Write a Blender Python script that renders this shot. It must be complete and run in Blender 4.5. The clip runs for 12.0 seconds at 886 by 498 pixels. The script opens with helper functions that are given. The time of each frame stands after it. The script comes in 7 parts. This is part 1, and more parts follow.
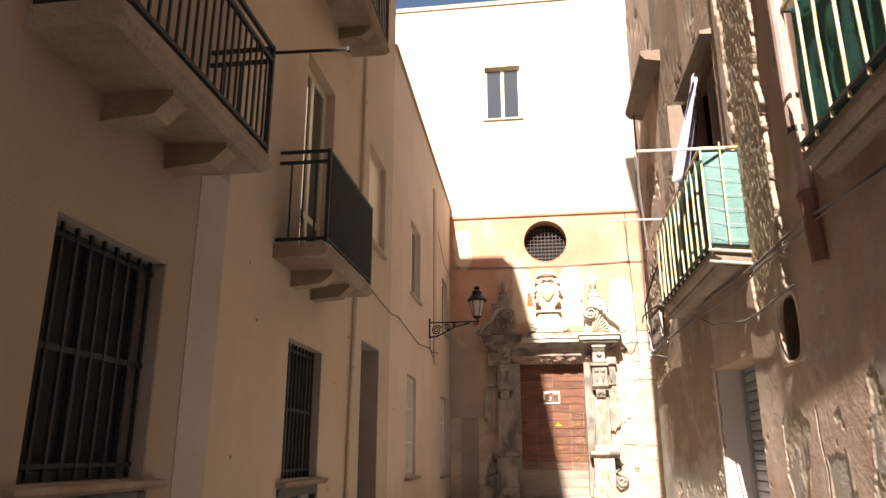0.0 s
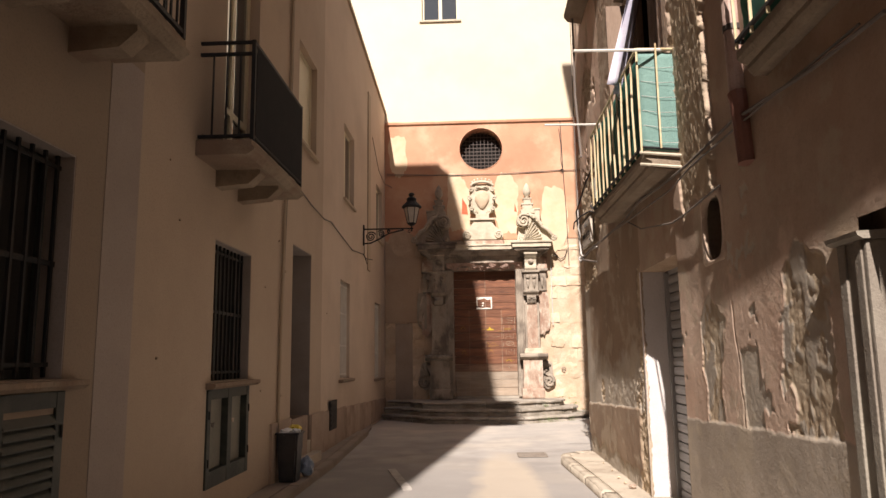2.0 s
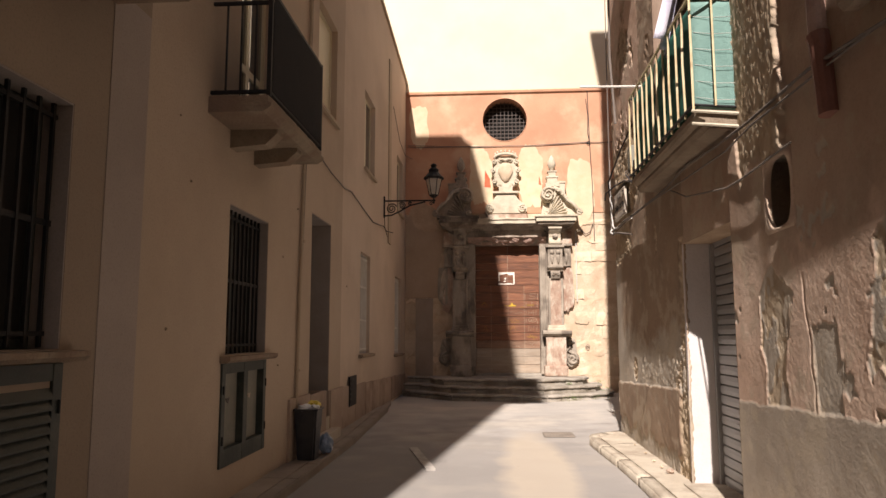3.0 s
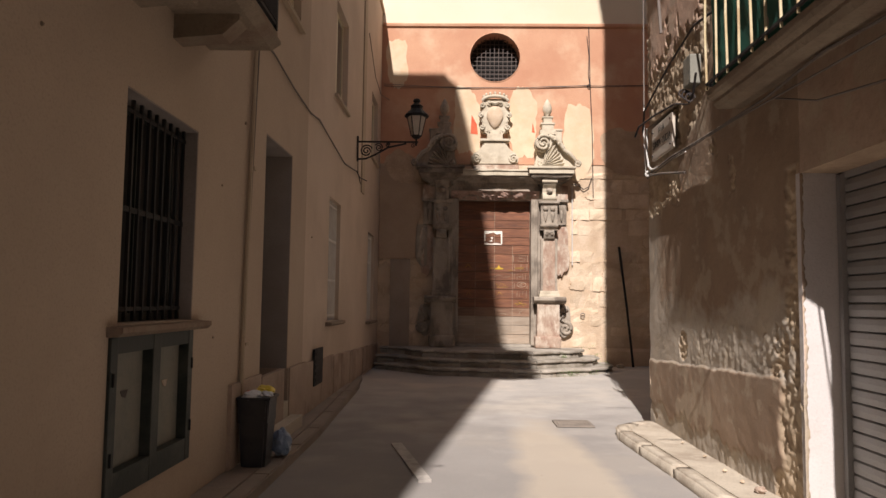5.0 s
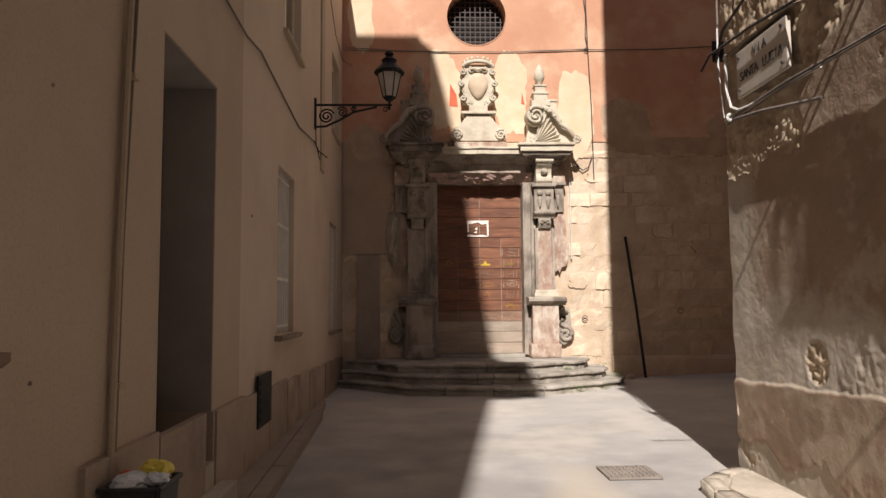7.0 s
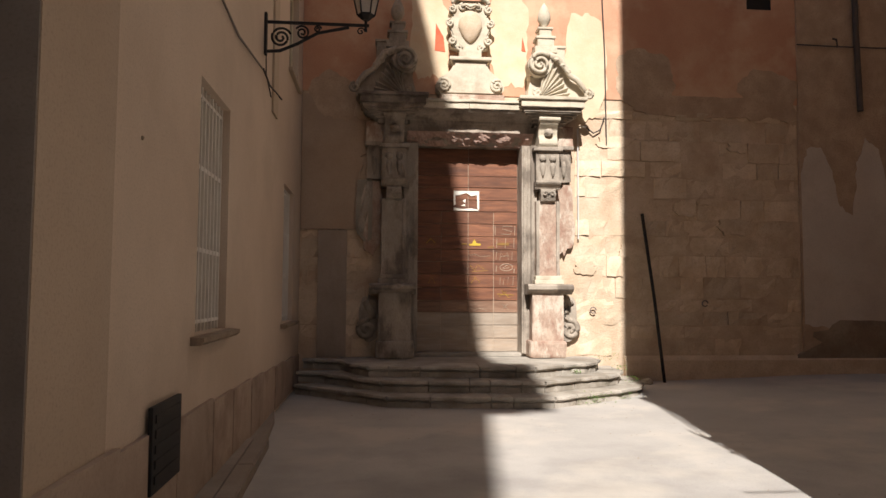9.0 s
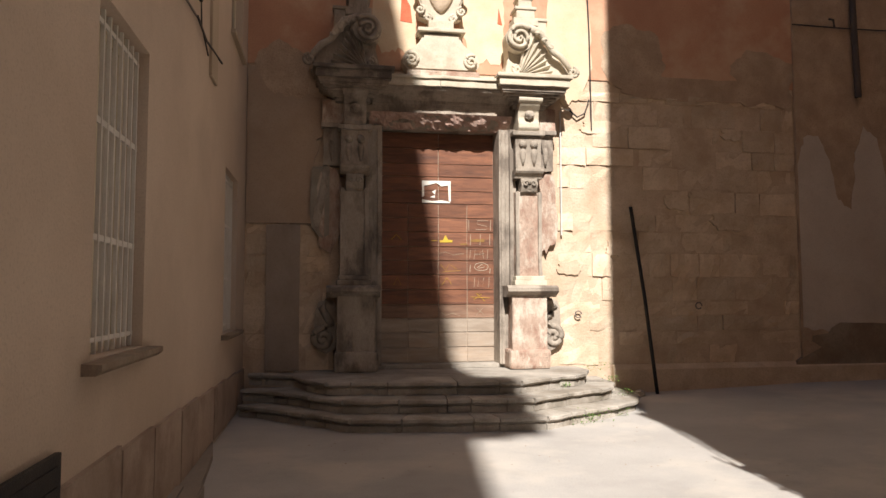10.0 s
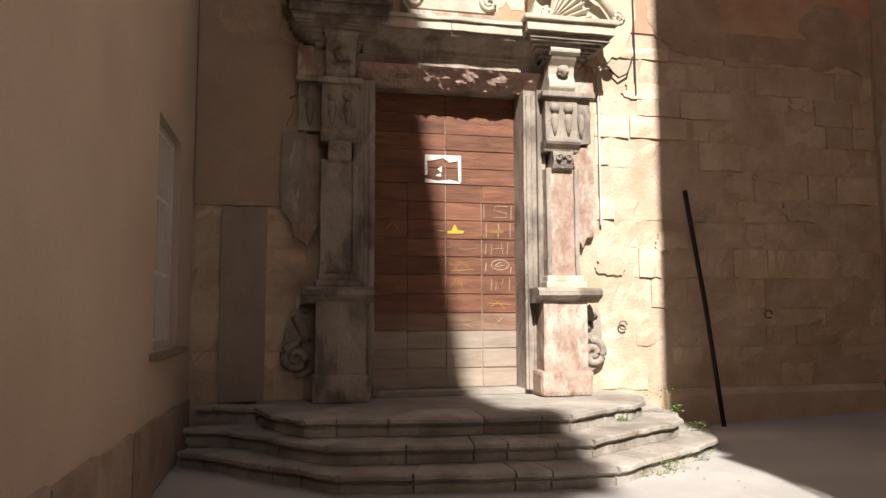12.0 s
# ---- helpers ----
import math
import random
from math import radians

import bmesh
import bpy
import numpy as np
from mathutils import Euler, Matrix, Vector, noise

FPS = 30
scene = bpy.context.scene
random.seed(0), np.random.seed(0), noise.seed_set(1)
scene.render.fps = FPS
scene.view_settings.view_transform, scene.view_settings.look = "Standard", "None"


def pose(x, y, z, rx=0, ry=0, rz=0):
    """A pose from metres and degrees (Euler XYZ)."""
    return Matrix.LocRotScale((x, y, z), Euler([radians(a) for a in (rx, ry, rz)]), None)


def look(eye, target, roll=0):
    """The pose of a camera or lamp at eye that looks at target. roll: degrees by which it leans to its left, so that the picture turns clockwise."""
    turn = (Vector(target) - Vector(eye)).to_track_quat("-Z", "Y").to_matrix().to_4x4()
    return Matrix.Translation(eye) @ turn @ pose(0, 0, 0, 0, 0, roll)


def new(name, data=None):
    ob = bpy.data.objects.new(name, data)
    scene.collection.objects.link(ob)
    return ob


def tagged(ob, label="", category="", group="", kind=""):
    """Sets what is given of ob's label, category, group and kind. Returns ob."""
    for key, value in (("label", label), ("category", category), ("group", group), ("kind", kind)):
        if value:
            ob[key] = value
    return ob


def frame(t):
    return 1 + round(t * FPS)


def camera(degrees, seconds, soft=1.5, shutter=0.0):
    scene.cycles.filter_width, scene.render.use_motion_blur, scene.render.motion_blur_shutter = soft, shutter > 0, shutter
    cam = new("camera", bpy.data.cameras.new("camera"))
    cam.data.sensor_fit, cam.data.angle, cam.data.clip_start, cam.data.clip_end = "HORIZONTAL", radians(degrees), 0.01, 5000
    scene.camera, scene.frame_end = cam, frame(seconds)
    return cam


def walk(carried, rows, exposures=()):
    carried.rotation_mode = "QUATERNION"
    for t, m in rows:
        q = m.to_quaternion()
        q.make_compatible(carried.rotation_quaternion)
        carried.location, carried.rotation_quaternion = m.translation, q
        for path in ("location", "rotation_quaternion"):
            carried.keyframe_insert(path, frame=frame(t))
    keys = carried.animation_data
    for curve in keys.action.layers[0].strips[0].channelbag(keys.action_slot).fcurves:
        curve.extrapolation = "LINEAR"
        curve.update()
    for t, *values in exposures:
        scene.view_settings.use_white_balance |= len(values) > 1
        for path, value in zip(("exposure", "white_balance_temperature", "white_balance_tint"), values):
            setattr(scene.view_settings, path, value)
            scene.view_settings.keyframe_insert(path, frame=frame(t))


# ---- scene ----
cam = camera(64.0, 12.0)
METRES, EYE, TILT, LEAN, TURN = 12.8, 1.68, 0.0, 0.0, 7.1
PATH = [
    (0, (0.14, -0.071, 1.726), (-0.118, 1.833, 2.28), -0.1),
    (0.2, (0.133, -0.035, 1.711), (-0.021, 1.901, 2.187), 0.8),
    (0.5, (0.177, -0.022, 1.688), (0.103, 1.938, 2.077), 0.1),
    (1, (0.18, -0.003, 1.678), (0.102, 1.966, 2.022), 0.3),
    (1.5, (0.17, 0.018, 1.678), (0.101, 1.988, 2.012), 0.6),
    (2, (0.164, 0.045, 1.662), (0.078, 2.019, 1.968), -0.8),
    (2.5, (0.159, 0.221, 1.673), (0.03, 2.196, 1.961), -0.1),
    (3, (0.024, 0.553, 1.646), (-0.113, 2.534, 1.888), -0.1),
    (3.2, (-0.029, 0.725, 1.664), (-0.113, 2.711, 1.886), -0.2),
    (4.8, (-0.439, 2.648, 1.658), (-0.495, 4.641, 1.814), -0.0),
    (5, (-0.479, 2.974, 1.62), (-0.52, 4.968, 1.769), 0.7),
    (5.5, (-0.604, 3.667, 1.591), (-0.656, 5.665, 1.676), 0.8),
    (6, (-0.729, 4.403, 1.595), (-0.717, 6.402, 1.676), 0.3),
    (6.5, (-0.793, 5.116, 1.607), (-0.764, 7.111, 1.745), -0.5),
    (7, (-0.907, 5.858, 1.607), (-0.833, 7.851, 1.767), -0.5),
    (7.5, (-0.953, 6.58, 1.57), (-0.829, 8.571, 1.71), -0.4),
    (7.7, (-0.988, 6.868, 1.581), (-0.863, 8.86, 1.707), -0.2),
    (9.3, (-1.168, 9.063, 1.618), (-0.935, 11.046, 1.741), 0.7),
    (9.5, (-1.167, 9.379, 1.605), (-0.867, 11.352, 1.726), 0.6),
    (10, (-1.32, 10.167, 1.621), (-0.992, 12.136, 1.753), -0.1),
    (10.5, (-1.333, 10.809, 1.575), (-1.019, 12.781, 1.687), 0.6),
    (11, (-1.301, 11.465, 1.494), (-0.944, 13.429, 1.622), 0.3),
    (11.5, (-1.3, 12.098, 1.488), (-0.954, 14.061, 1.65), 0.1),
    (12, (-1.404, 12.752, 1.487), (-0.989, 14.7, 1.666), -0.2),
]
EXPOSURES = [(0.0, 1.58, 6700, 12), (0.2, 1.28, 6800, 12), (0.4, 0.94, 6850, 13), (0.8, 0.88, 6900, 13), (2.0, 0.80, 6900, 15), (3.2, 0.72, 6850, 15), (5.0, 0.46, 6600, 14), (6.5, 0.48, 6500, 13), (7.5, 0.60, 6500, 11), (9.5, 0.80, 6500, 10), (12.0, 0.92, 6450, 11)]
walk(cam, [(t, look(eye, target, roll)) for t, eye, target, roll in PATH], EXPOSURES)

# ---- world, sun and exposure ----
SUN_AZ, SUN_EL = 0.138, radians(43.5)
world = bpy.data.worlds.new("world")
scene.world = world
world.use_nodes = True
wn = world.node_tree.nodes
sky = wn.new("ShaderNodeTexSky")
sky.sky_type, sky.sun_disc = "NISHITA", False
sky.sun_elevation = SUN_EL
sky.sun_rotation = math.pi + math.atan(SUN_AZ)
world.node_tree.links.new(sky.outputs[0], wn["Background"].inputs[0])
wn["Background"].inputs[1].default_value = 0.048
sun_ob = new("sun", bpy.data.lights.new("sun", "SUN"))
sun_ob.data.energy, sun_ob.data.angle, sun_ob.data.color = 5.0, radians(0.6), (1.0, 0.95, 0.89)
flat = Vector((SUN_AZ, 1, 0)).normalized() * math.cos(SUN_EL)
sun_ob.matrix_world = look((0, 0, 30), Vector((0, 0, 30)) + Vector((flat.x, flat.y, -math.sin(SUN_EL))))

# ---- materials ----
def surf(name, c1, c2, scale=1.2, rough=0.9, bump=0.3, grain=45.0, stain=None, stain_scale=0.5, stain_amount=0.5,
         metal=0.0, per_object=0.0, stretch=(1, 1, 1), bump_dist=0.01, spec=0.3):
    """A worn surface: two colours mixed at two scales, a third in stains, and fine relief."""
    m = bpy.data.materials.new(name)
    m.use_nodes = True
    nt = m.node_tree
    n, l = nt.nodes, nt.links
    b = n["Principled BSDF"]
    b.inputs["Metallic"].default_value = metal
    b.inputs["Specular IOR Level"].default_value = spec
    geo = n.new("ShaderNodeNewGeometry")
    mp = n.new("ShaderNodeMapping")
    mp.inputs["Scale"].default_value = stretch
    l.new(geo.outputs["Position"], mp.inputs["Vector"])

    def noise_tex(s, detail=6.0, r=0.6):
        t = n.new("ShaderNodeTexNoise")
        t.inputs["Scale"].default_value, t.inputs["Detail"].default_value, t.inputs["Roughness"].default_value = s, detail, r
        l.new(mp.outputs["Vector"], t.inputs["Vector"])
        return t

    def mix(fac, a, c):
        x = n.new("ShaderNodeMix")
        x.data_type = "RGBA"
        for sock, v in ((x.inputs[0], fac), (x.inputs[6], a), (x.inputs[7], c)):
            if isinstance(v, (tuple, list)):
                sock.default_value = (*v, 1)
            elif isinstance(v, float):
                sock.default_value = v
            else:
                l.new(v, sock)
        return x.outputs[2]

    def ramp(src, lo, hi):
        x = n.new("ShaderNodeMapRange")
        x.inputs["From Min"].default_value, x.inputs["From Max"].default_value = lo, hi
        l.new(src, x.inputs["Value"])
        return x.outputs["Result"]

    big = noise_tex(scale)
    fine = noise_tex(grain, 4.0, 0.65)
    col = mix(ramp(big.outputs["Fac"], 0.36, 0.64), c1, c2)
    dark = tuple(v * 0.72 for v in c1)
    fine_f = n.new("ShaderNodeMath")
    fine_f.operation = "MULTIPLY"
    fine_f.inputs[1].default_value = 0.55
    l.new(ramp(fine.outputs["Fac"], 0.5, 0.75), fine_f.inputs[0])
    col = mix(fine_f.outputs[0], col, dark)
    if stain:
        st = noise_tex(stain_scale, 8.0, 0.62)
        f = n.new("ShaderNodeMath")
        f.operation = "MULTIPLY"
        f.inputs[1].default_value = stain_amount
        l.new(ramp(st.outputs["Fac"], 0.5, 0.62), f.inputs[0])
        col = mix(f.outputs[0], col, stain)
    if per_object:
        oi = n.new("ShaderNodeObjectInfo")
        hsv = n.new("ShaderNodeHueSaturation")
        mr = n.new("ShaderNodeMapRange")
        mr.inputs["To Min"].default_value, mr.inputs["To Max"].default_value = 1 - per_object, 1 + per_object
        l.new(oi.outputs["Random"], mr.inputs["Value"])
        l.new(mr.outputs["Result"], hsv.inputs["Value"])
        l.new(col, hsv.inputs["Color"])
        col = hsv.outputs["Color"]
    l.new(col, b.inputs["Base Color"])
    rr = n.new("ShaderNodeMapRange")
    rr.inputs["To Min"].default_value, rr.inputs["To Max"].default_value = max(rough - 0.12, 0.03), min(rough + 0.1, 1.0)
    l.new(big.outputs["Fac"], rr.inputs["Value"])
    l.new(rr.outputs["Result"], b.inputs["Roughness"])
    if bump:
        med = noise_tex(grain * 0.2, 5.0, 0.6)
        add = n.new("ShaderNodeMath")
        add.operation = "ADD"
        l.new(fine.outputs["Fac"], add.inputs[0])
        l.new(med.outputs["Fac"], add.inputs[1])
        bp = n.new("ShaderNodeBump")
        bp.inputs["Strength"].default_value, bp.inputs["Distance"].default_value = bump, bump_dist
        l.new(add.outputs[0], bp.inputs["Height"])
        l.new(bp.outputs["Normal"], b.inputs["Normal"])
    return m


OCHRE = surf("ochre_plaster", (0.44, 0.345, 0.265), (0.495, 0.395, 0.305), 0.7, 0.92, 0.3, 60, (0.41, 0.32, 0.24), 0.45, 0.45)
# lighter far front: light bounced off the sunlit end, put into the colour
OCHRE_BOUNCE_LIT = surf("bounce_lit_ochre_plaster", (0.56, 0.45, 0.355), (0.62, 0.505, 0.405), 0.7, 0.92, 0.3, 60, (0.45, 0.355, 0.275), 0.45, 0.4)
WOOD_MID = surf("half_bleached_door_wood", (0.23, 0.125, 0.08), (0.34, 0.22, 0.155), 2.0, 0.75, 0.6, 30, (0.13, 0.07, 0.045), 1.4, 0.6, per_object=0.18, stretch=(1, 1, 7))
# darker near front: the weaker bounced light there, put into the colour
TAN = surf("dimmed_tan_plaster", (0.285, 0.22, 0.17), (0.325, 0.255, 0.195), 0.7, 0.92, 0.3, 60, (0.285, 0.22, 0.165), 0.45, 0.45)
OCHRE_TRIM = surf("pale_render", (0.42, 0.335, 0.245), (0.47, 0.38, 0.285), 0.9, 0.9, 0.2, 60)
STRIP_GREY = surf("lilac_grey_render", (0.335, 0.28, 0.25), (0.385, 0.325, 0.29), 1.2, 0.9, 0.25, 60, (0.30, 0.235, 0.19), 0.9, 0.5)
CREAM = surf("cream_plaster", (0.68, 0.585, 0.45), (0.72, 0.63, 0.50), 0.5, 0.93, 0.2, 40, (0.66, 0.56, 0.39), 0.4, 0.4)
TERRA = surf("terracotta_plaster", (0.48, 0.245, 0.155), (0.55, 0.315, 0.205), 0.9, 0.93, 0.3, 45, (0.61, 0.42, 0.29), 0.7, 0.7)
CREAM_PATCH = surf("bared_cream_render", (0.66, 0.545, 0.39), (0.60, 0.46, 0.32), 2.2, 0.95, 0.5, 40, (0.66, 0.40, 0.24), 1.6, 0.4)
SANDSTONE = surf("sandstone", (0.54, 0.415, 0.295), (0.66, 0.535, 0.405), 2.4, 0.95, 0.7, 34, (0.44, 0.31, 0.205), 1.9, 0.45, per_object=0.15, bump_dist=0.016)
STONE_BED = surf("stone_joint_mortar", (0.50, 0.375, 0.265), (0.62, 0.49, 0.37), 2.4, 0.95, 0.7, 30, (0.40, 0.285, 0.195), 1.7, 0.5, bump_dist=0.018)
MORTAR = surf("old_mortar", (0.40, 0.285, 0.20), (0.51, 0.38, 0.27), 2.5, 0.97, 0.9, 30, (0.36, 0.25, 0.17), 1.5, 0.5, bump_dist=0.02)
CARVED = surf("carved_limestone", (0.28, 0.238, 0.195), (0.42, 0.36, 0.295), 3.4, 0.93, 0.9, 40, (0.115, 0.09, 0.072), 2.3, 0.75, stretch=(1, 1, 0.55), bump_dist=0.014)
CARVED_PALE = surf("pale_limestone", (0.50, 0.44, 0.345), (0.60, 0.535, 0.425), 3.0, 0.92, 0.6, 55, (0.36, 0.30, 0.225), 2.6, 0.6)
CARVED_RED = surf("reddish_stone", (0.32, 0.20, 0.15), (0.46, 0.36, 0.285), 5.5, 0.95, 1.0, 34, (0.60, 0.53, 0.44), 4.5, 0.75, stretch=(1, 1, 0.5), bump_dist=0.02)
BROKEN_RED = surf("freshly_broken_reddish_stone", (0.36, 0.235, 0.19), (0.47, 0.335, 0.28), 8.0, 0.95, 0.6, 40, (0.27, 0.19, 0.15), 6.0, 0.5)
STEP = surf("worn_step_stone", (0.31, 0.28, 0.24), (0.44, 0.395, 0.34), 2.4, 0.9, 0.8, 40, (0.20, 0.165, 0.125), 1.4, 0.6, per_object=0.12, bump_dist=0.012)
KERB = surf("kerb_stone", (0.43, 0.37, 0.295), (0.52, 0.455, 0.37), 2.6, 0.9, 0.8, 45, (0.29, 0.235, 0.185), 2.2, 0.65, per_object=0.06)
PAVING = surf("worn_pavement_stone", (0.26, 0.215, 0.18), (0.33, 0.275, 0.23), 2.0, 0.9, 0.5, 50, (0.26, 0.21, 0.165), 1.2, 0.5, per_object=0.06)
COVER_IRON = surf("dusty_rusty_cover_iron", (0.20, 0.17, 0.145), (0.27, 0.23, 0.195), 4.0, 0.8, 0.4, 60, (0.33, 0.28, 0.23), 3.0, 0.5)
PLINTH = surf("pink_plinth_stone", (0.36, 0.275, 0.22), (0.43, 0.335, 0.27), 2.2, 0.92, 0.5, 45, (0.24, 0.17, 0.135), 1.3, 0.65, per_object=0.12)
ROAD = surf("worn_concrete_road", (0.37, 0.345, 0.32), (0.45, 0.42, 0.39), 0.6, 0.95, 0.45, 70, (0.53, 0.475, 0.41), 0.55, 0.6)
WOOD = surf("red_brown_door_wood", (0.14, 0.055, 0.03), (0.24, 0.10, 0.052), 2.6, 0.65, 0.7, 30, (0.08, 0.034, 0.022), 1.8, 0.55, per_object=0.18, stretch=(1, 1, 7), spec=0.4)
WOOD_GREY = surf("bleached_door_wood", (0.31, 0.245, 0.19), (0.40, 0.33, 0.265), 2.0, 0.85, 0.6, 30, (0.36, 0.27, 0.20), 1.4, 0.6, per_object=0.1, stretch=(1, 1, 7))
CHALK = surf("chalk_and_joint_dust", (0.42, 0.33, 0.25), (0.50, 0.41, 0.31), 6.0, 0.95, 0.2)
YELLOW = surf("yellow_spray_paint", (0.55, 0.37, 0.04), (0.42, 0.26, 0.05), 5.0, 0.8, 0.1)
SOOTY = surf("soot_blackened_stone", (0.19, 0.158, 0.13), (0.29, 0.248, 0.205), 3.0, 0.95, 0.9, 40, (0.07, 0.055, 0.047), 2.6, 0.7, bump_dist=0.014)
SCREEN = surf("black_screening_sheet", (0.012, 0.012, 0.015), (0.02, 0.019, 0.022), 6.0, 0.9, 0.4, 90, spec=0.1)
SLAB_BROWN = surf("brown_grey_slab", (0.31, 0.25, 0.20), (0.37, 0.30, 0.245), 1.6, 0.92, 0.4, 45, (0.25, 0.195, 0.155), 1.2, 0.6)
PINK_PLASTER = surf("pink_wall_plaster", (0.50, 0.35, 0.265), (0.58, 0.445, 0.35), 0.9, 0.95, 0.5, 40, (0.30, 0.225, 0.17), 1.7, 0.5)
# grey of opening sides and heads, darkened to hold their shade
REVEAL_DARK = surf("shaded_grey_reveal", (0.27, 0.232, 0.212), (0.32, 0.278, 0.255), 1.5, 0.9, 0.2, 60, (0.23, 0.192, 0.17), 1.2, 0.4)
SHUTTER_PALE = surf("pale_inner_shutter", (0.46, 0.41, 0.35), (0.52, 0.465, 0.40), 3.0, 0.6, 0.2, 60)
PALE_COAT = surf("pale_lower_coat", (0.52, 0.445, 0.385), (0.59, 0.515, 0.45), 1.1, 0.93, 0.3, 50, (0.44, 0.355, 0.29), 0.9, 0.4)
SMOOTH_BROWN = surf("smooth_brown_plaster", (0.37, 0.27, 0.195), (0.43, 0.325, 0.24), 1.0, 0.93, 0.3, 50, (0.32, 0.225, 0.16), 0.8, 0.5)
YELLOW_DIM = surf("rubbed_yellow_paint", (0.26, 0.15, 0.035), (0.20, 0.105, 0.04), 9.0, 0.8, 0.1)
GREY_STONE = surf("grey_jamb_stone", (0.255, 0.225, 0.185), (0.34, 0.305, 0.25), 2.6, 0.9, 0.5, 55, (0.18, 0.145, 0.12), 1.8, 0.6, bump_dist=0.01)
PAPER = surf("torn_white_paper", (0.80, 0.77, 0.70), (0.72, 0.66, 0.58), 9.0, 0.9, 0.2)
IRON = surf("black_iron", (0.010, 0.010, 0.012), (0.02, 0.019, 0.02), 5.0, 0.7, 0.3, 80, (0.045, 0.032, 0.024), 3.0, 0.4, metal=0.3, spec=0.5)
IRON_GREY = surf("brown_grey_iron", (0.07, 0.055, 0.05), (0.10, 0.08, 0.07), 5.0, 0.6, 0.3, 80, metal=0.2)
WHITE_IRON = surf("white_painted_iron", (0.74, 0.71, 0.66), (0.66, 0.62, 0.57), 4.0, 0.6, 0.2, 80)
GREEN_PAINT = surf("dark_green_paint", (0.020, 0.027, 0.024), (0.03, 0.038, 0.033), 3.0, 0.55, 0.3, 60, (0.11, 0.11, 0.09), 2.0, 0.4, spec=0.45)
PANEL_GREY = surf("grey_painted_panel", (0.19, 0.185, 0.16), (0.25, 0.24, 0.205), 3.0, 0.7, 0.3, 60, (0.28, 0.25, 0.2), 2.0, 0.5)
# near-black colour stands in for missing light in rooms and behind panes
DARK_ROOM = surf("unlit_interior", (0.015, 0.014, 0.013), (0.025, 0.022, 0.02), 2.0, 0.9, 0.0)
SLAB = surf("stained_balcony_slab", (0.25, 0.195, 0.145), (0.35, 0.28, 0.21), 2.5, 0.95, 0.8, 35, (0.22, 0.14, 0.10), 1.5, 0.6, bump_dist=0.02)
SHUTTER_STEEL = surf("grey_shutter_steel", (0.33, 0.325, 0.32), (0.38, 0.37, 0.365), 2.0, 0.5, 0.2, 60, (0.34, 0.28, 0.24), 1.5, 0.4, metal=0.4, spec=0.5)
WHITE_PLASTER = surf("white_reveal_plaster", (0.64, 0.595, 0.585), (0.58, 0.535, 0.52), 1.5, 0.9, 0.3, 50, (0.50, 0.44, 0.40), 1.4, 0.4)
GREEN_CLOTH = surf("green_shade_netting", (0.012, 0.085, 0.06), (0.02, 0.12, 0.085), 3.0, 0.95, 0.7, 120, (0.01, 0.05, 0.04), 2.5, 0.5)
PALE_CLOTH = surf("faded_turquoise_netting", (0.16, 0.275, 0.25), (0.20, 0.33, 0.30), 3.0, 0.95, 0.6, 140)
LILAC = surf("lilac_curtain_cloth", (0.62, 0.60, 0.74), (0.72, 0.70, 0.80), 4.0, 0.95, 0.3, 60)
BRASS_RAIL = surf("weathered_yellow_rail", (0.60, 0.48, 0.28), (0.72, 0.62, 0.42), 5.0, 0.6, 0.3, 80, (0.35, 0.2, 0.1), 4.0, 0.5)
CREAM_PVC = surf("cream_window_frame", (0.70, 0.62, 0.45), (0.74, 0.67, 0.50), 3.0, 0.5, 0.1)
DARK_WOOD = surf("near_black_door_wood", (0.022, 0.016, 0.013), (0.035, 0.025, 0.02), 3.0, 0.8, 0.5, 60, stretch=(1, 1, 0.2))
BROWN_WOOD = surf("weathered_brown_shutter", (0.22, 0.15, 0.11), (0.30, 0.22, 0.17), 3.0, 0.8, 0.5, 60, stretch=(1, 1, 0.2))
RED_PIPE = surf("red_brown_pipe", (0.22, 0.10, 0.075), (0.27, 0.13, 0.10), 3.0, 0.6, 0.2)
PINK_PIPE = surf("faded_pink_pipe", (0.42, 0.29, 0.245), (0.48, 0.35, 0.30), 3.0, 0.6, 0.2, 60, (0.30, 0.17, 0.13), 2.0, 0.5)
CABLE = surf("grey_cable", (0.15, 0.125, 0.11), (0.20, 0.17, 0.15), 3.0, 0.7, 0.1)
CABLE_DARK = surf("dark_cable", (0.035, 0.03, 0.03), (0.06, 0.05, 0.05), 3.0, 0.7, 0.1)
CABLE_WHITE = surf("white_cable", (0.62, 0.60, 0.57), (0.52, 0.50, 0.47), 3.0, 0.5, 0.1)
MARBLE = surf("street_sign_marble", (0.50, 0.44, 0.38), (0.58, 0.52, 0.45), 3.0, 0.6, 0.2, 60, (0.5, 0.42, 0.34), 2.5, 0.5)
LETTER = surf("engraved_black_letter", (0.05, 0.045, 0.04), (0.08, 0.07, 0.06), 6.0, 0.8, 0.0)
BLACK_PLASTIC = surf("black_bin_plastic", (0.018, 0.019, 0.024), (0.028, 0.03, 0.036), 4.0, 0.45, 0.3, 80, (0.07, 0.065, 0.06), 3.0, 0.4, spec=0.5)
BAG = surf("white_rubbish_bag", (0.62, 0.66, 0.72), (0.74, 0.75, 0.76), 6.0, 0.35, 0.4, 50, spec=0.5)
BAG_BLUE = surf("blue_rubbish_bag", (0.16, 0.22, 0.33), (0.27, 0.33, 0.42), 6.0, 0.35, 0.4, 50, spec=0.5)
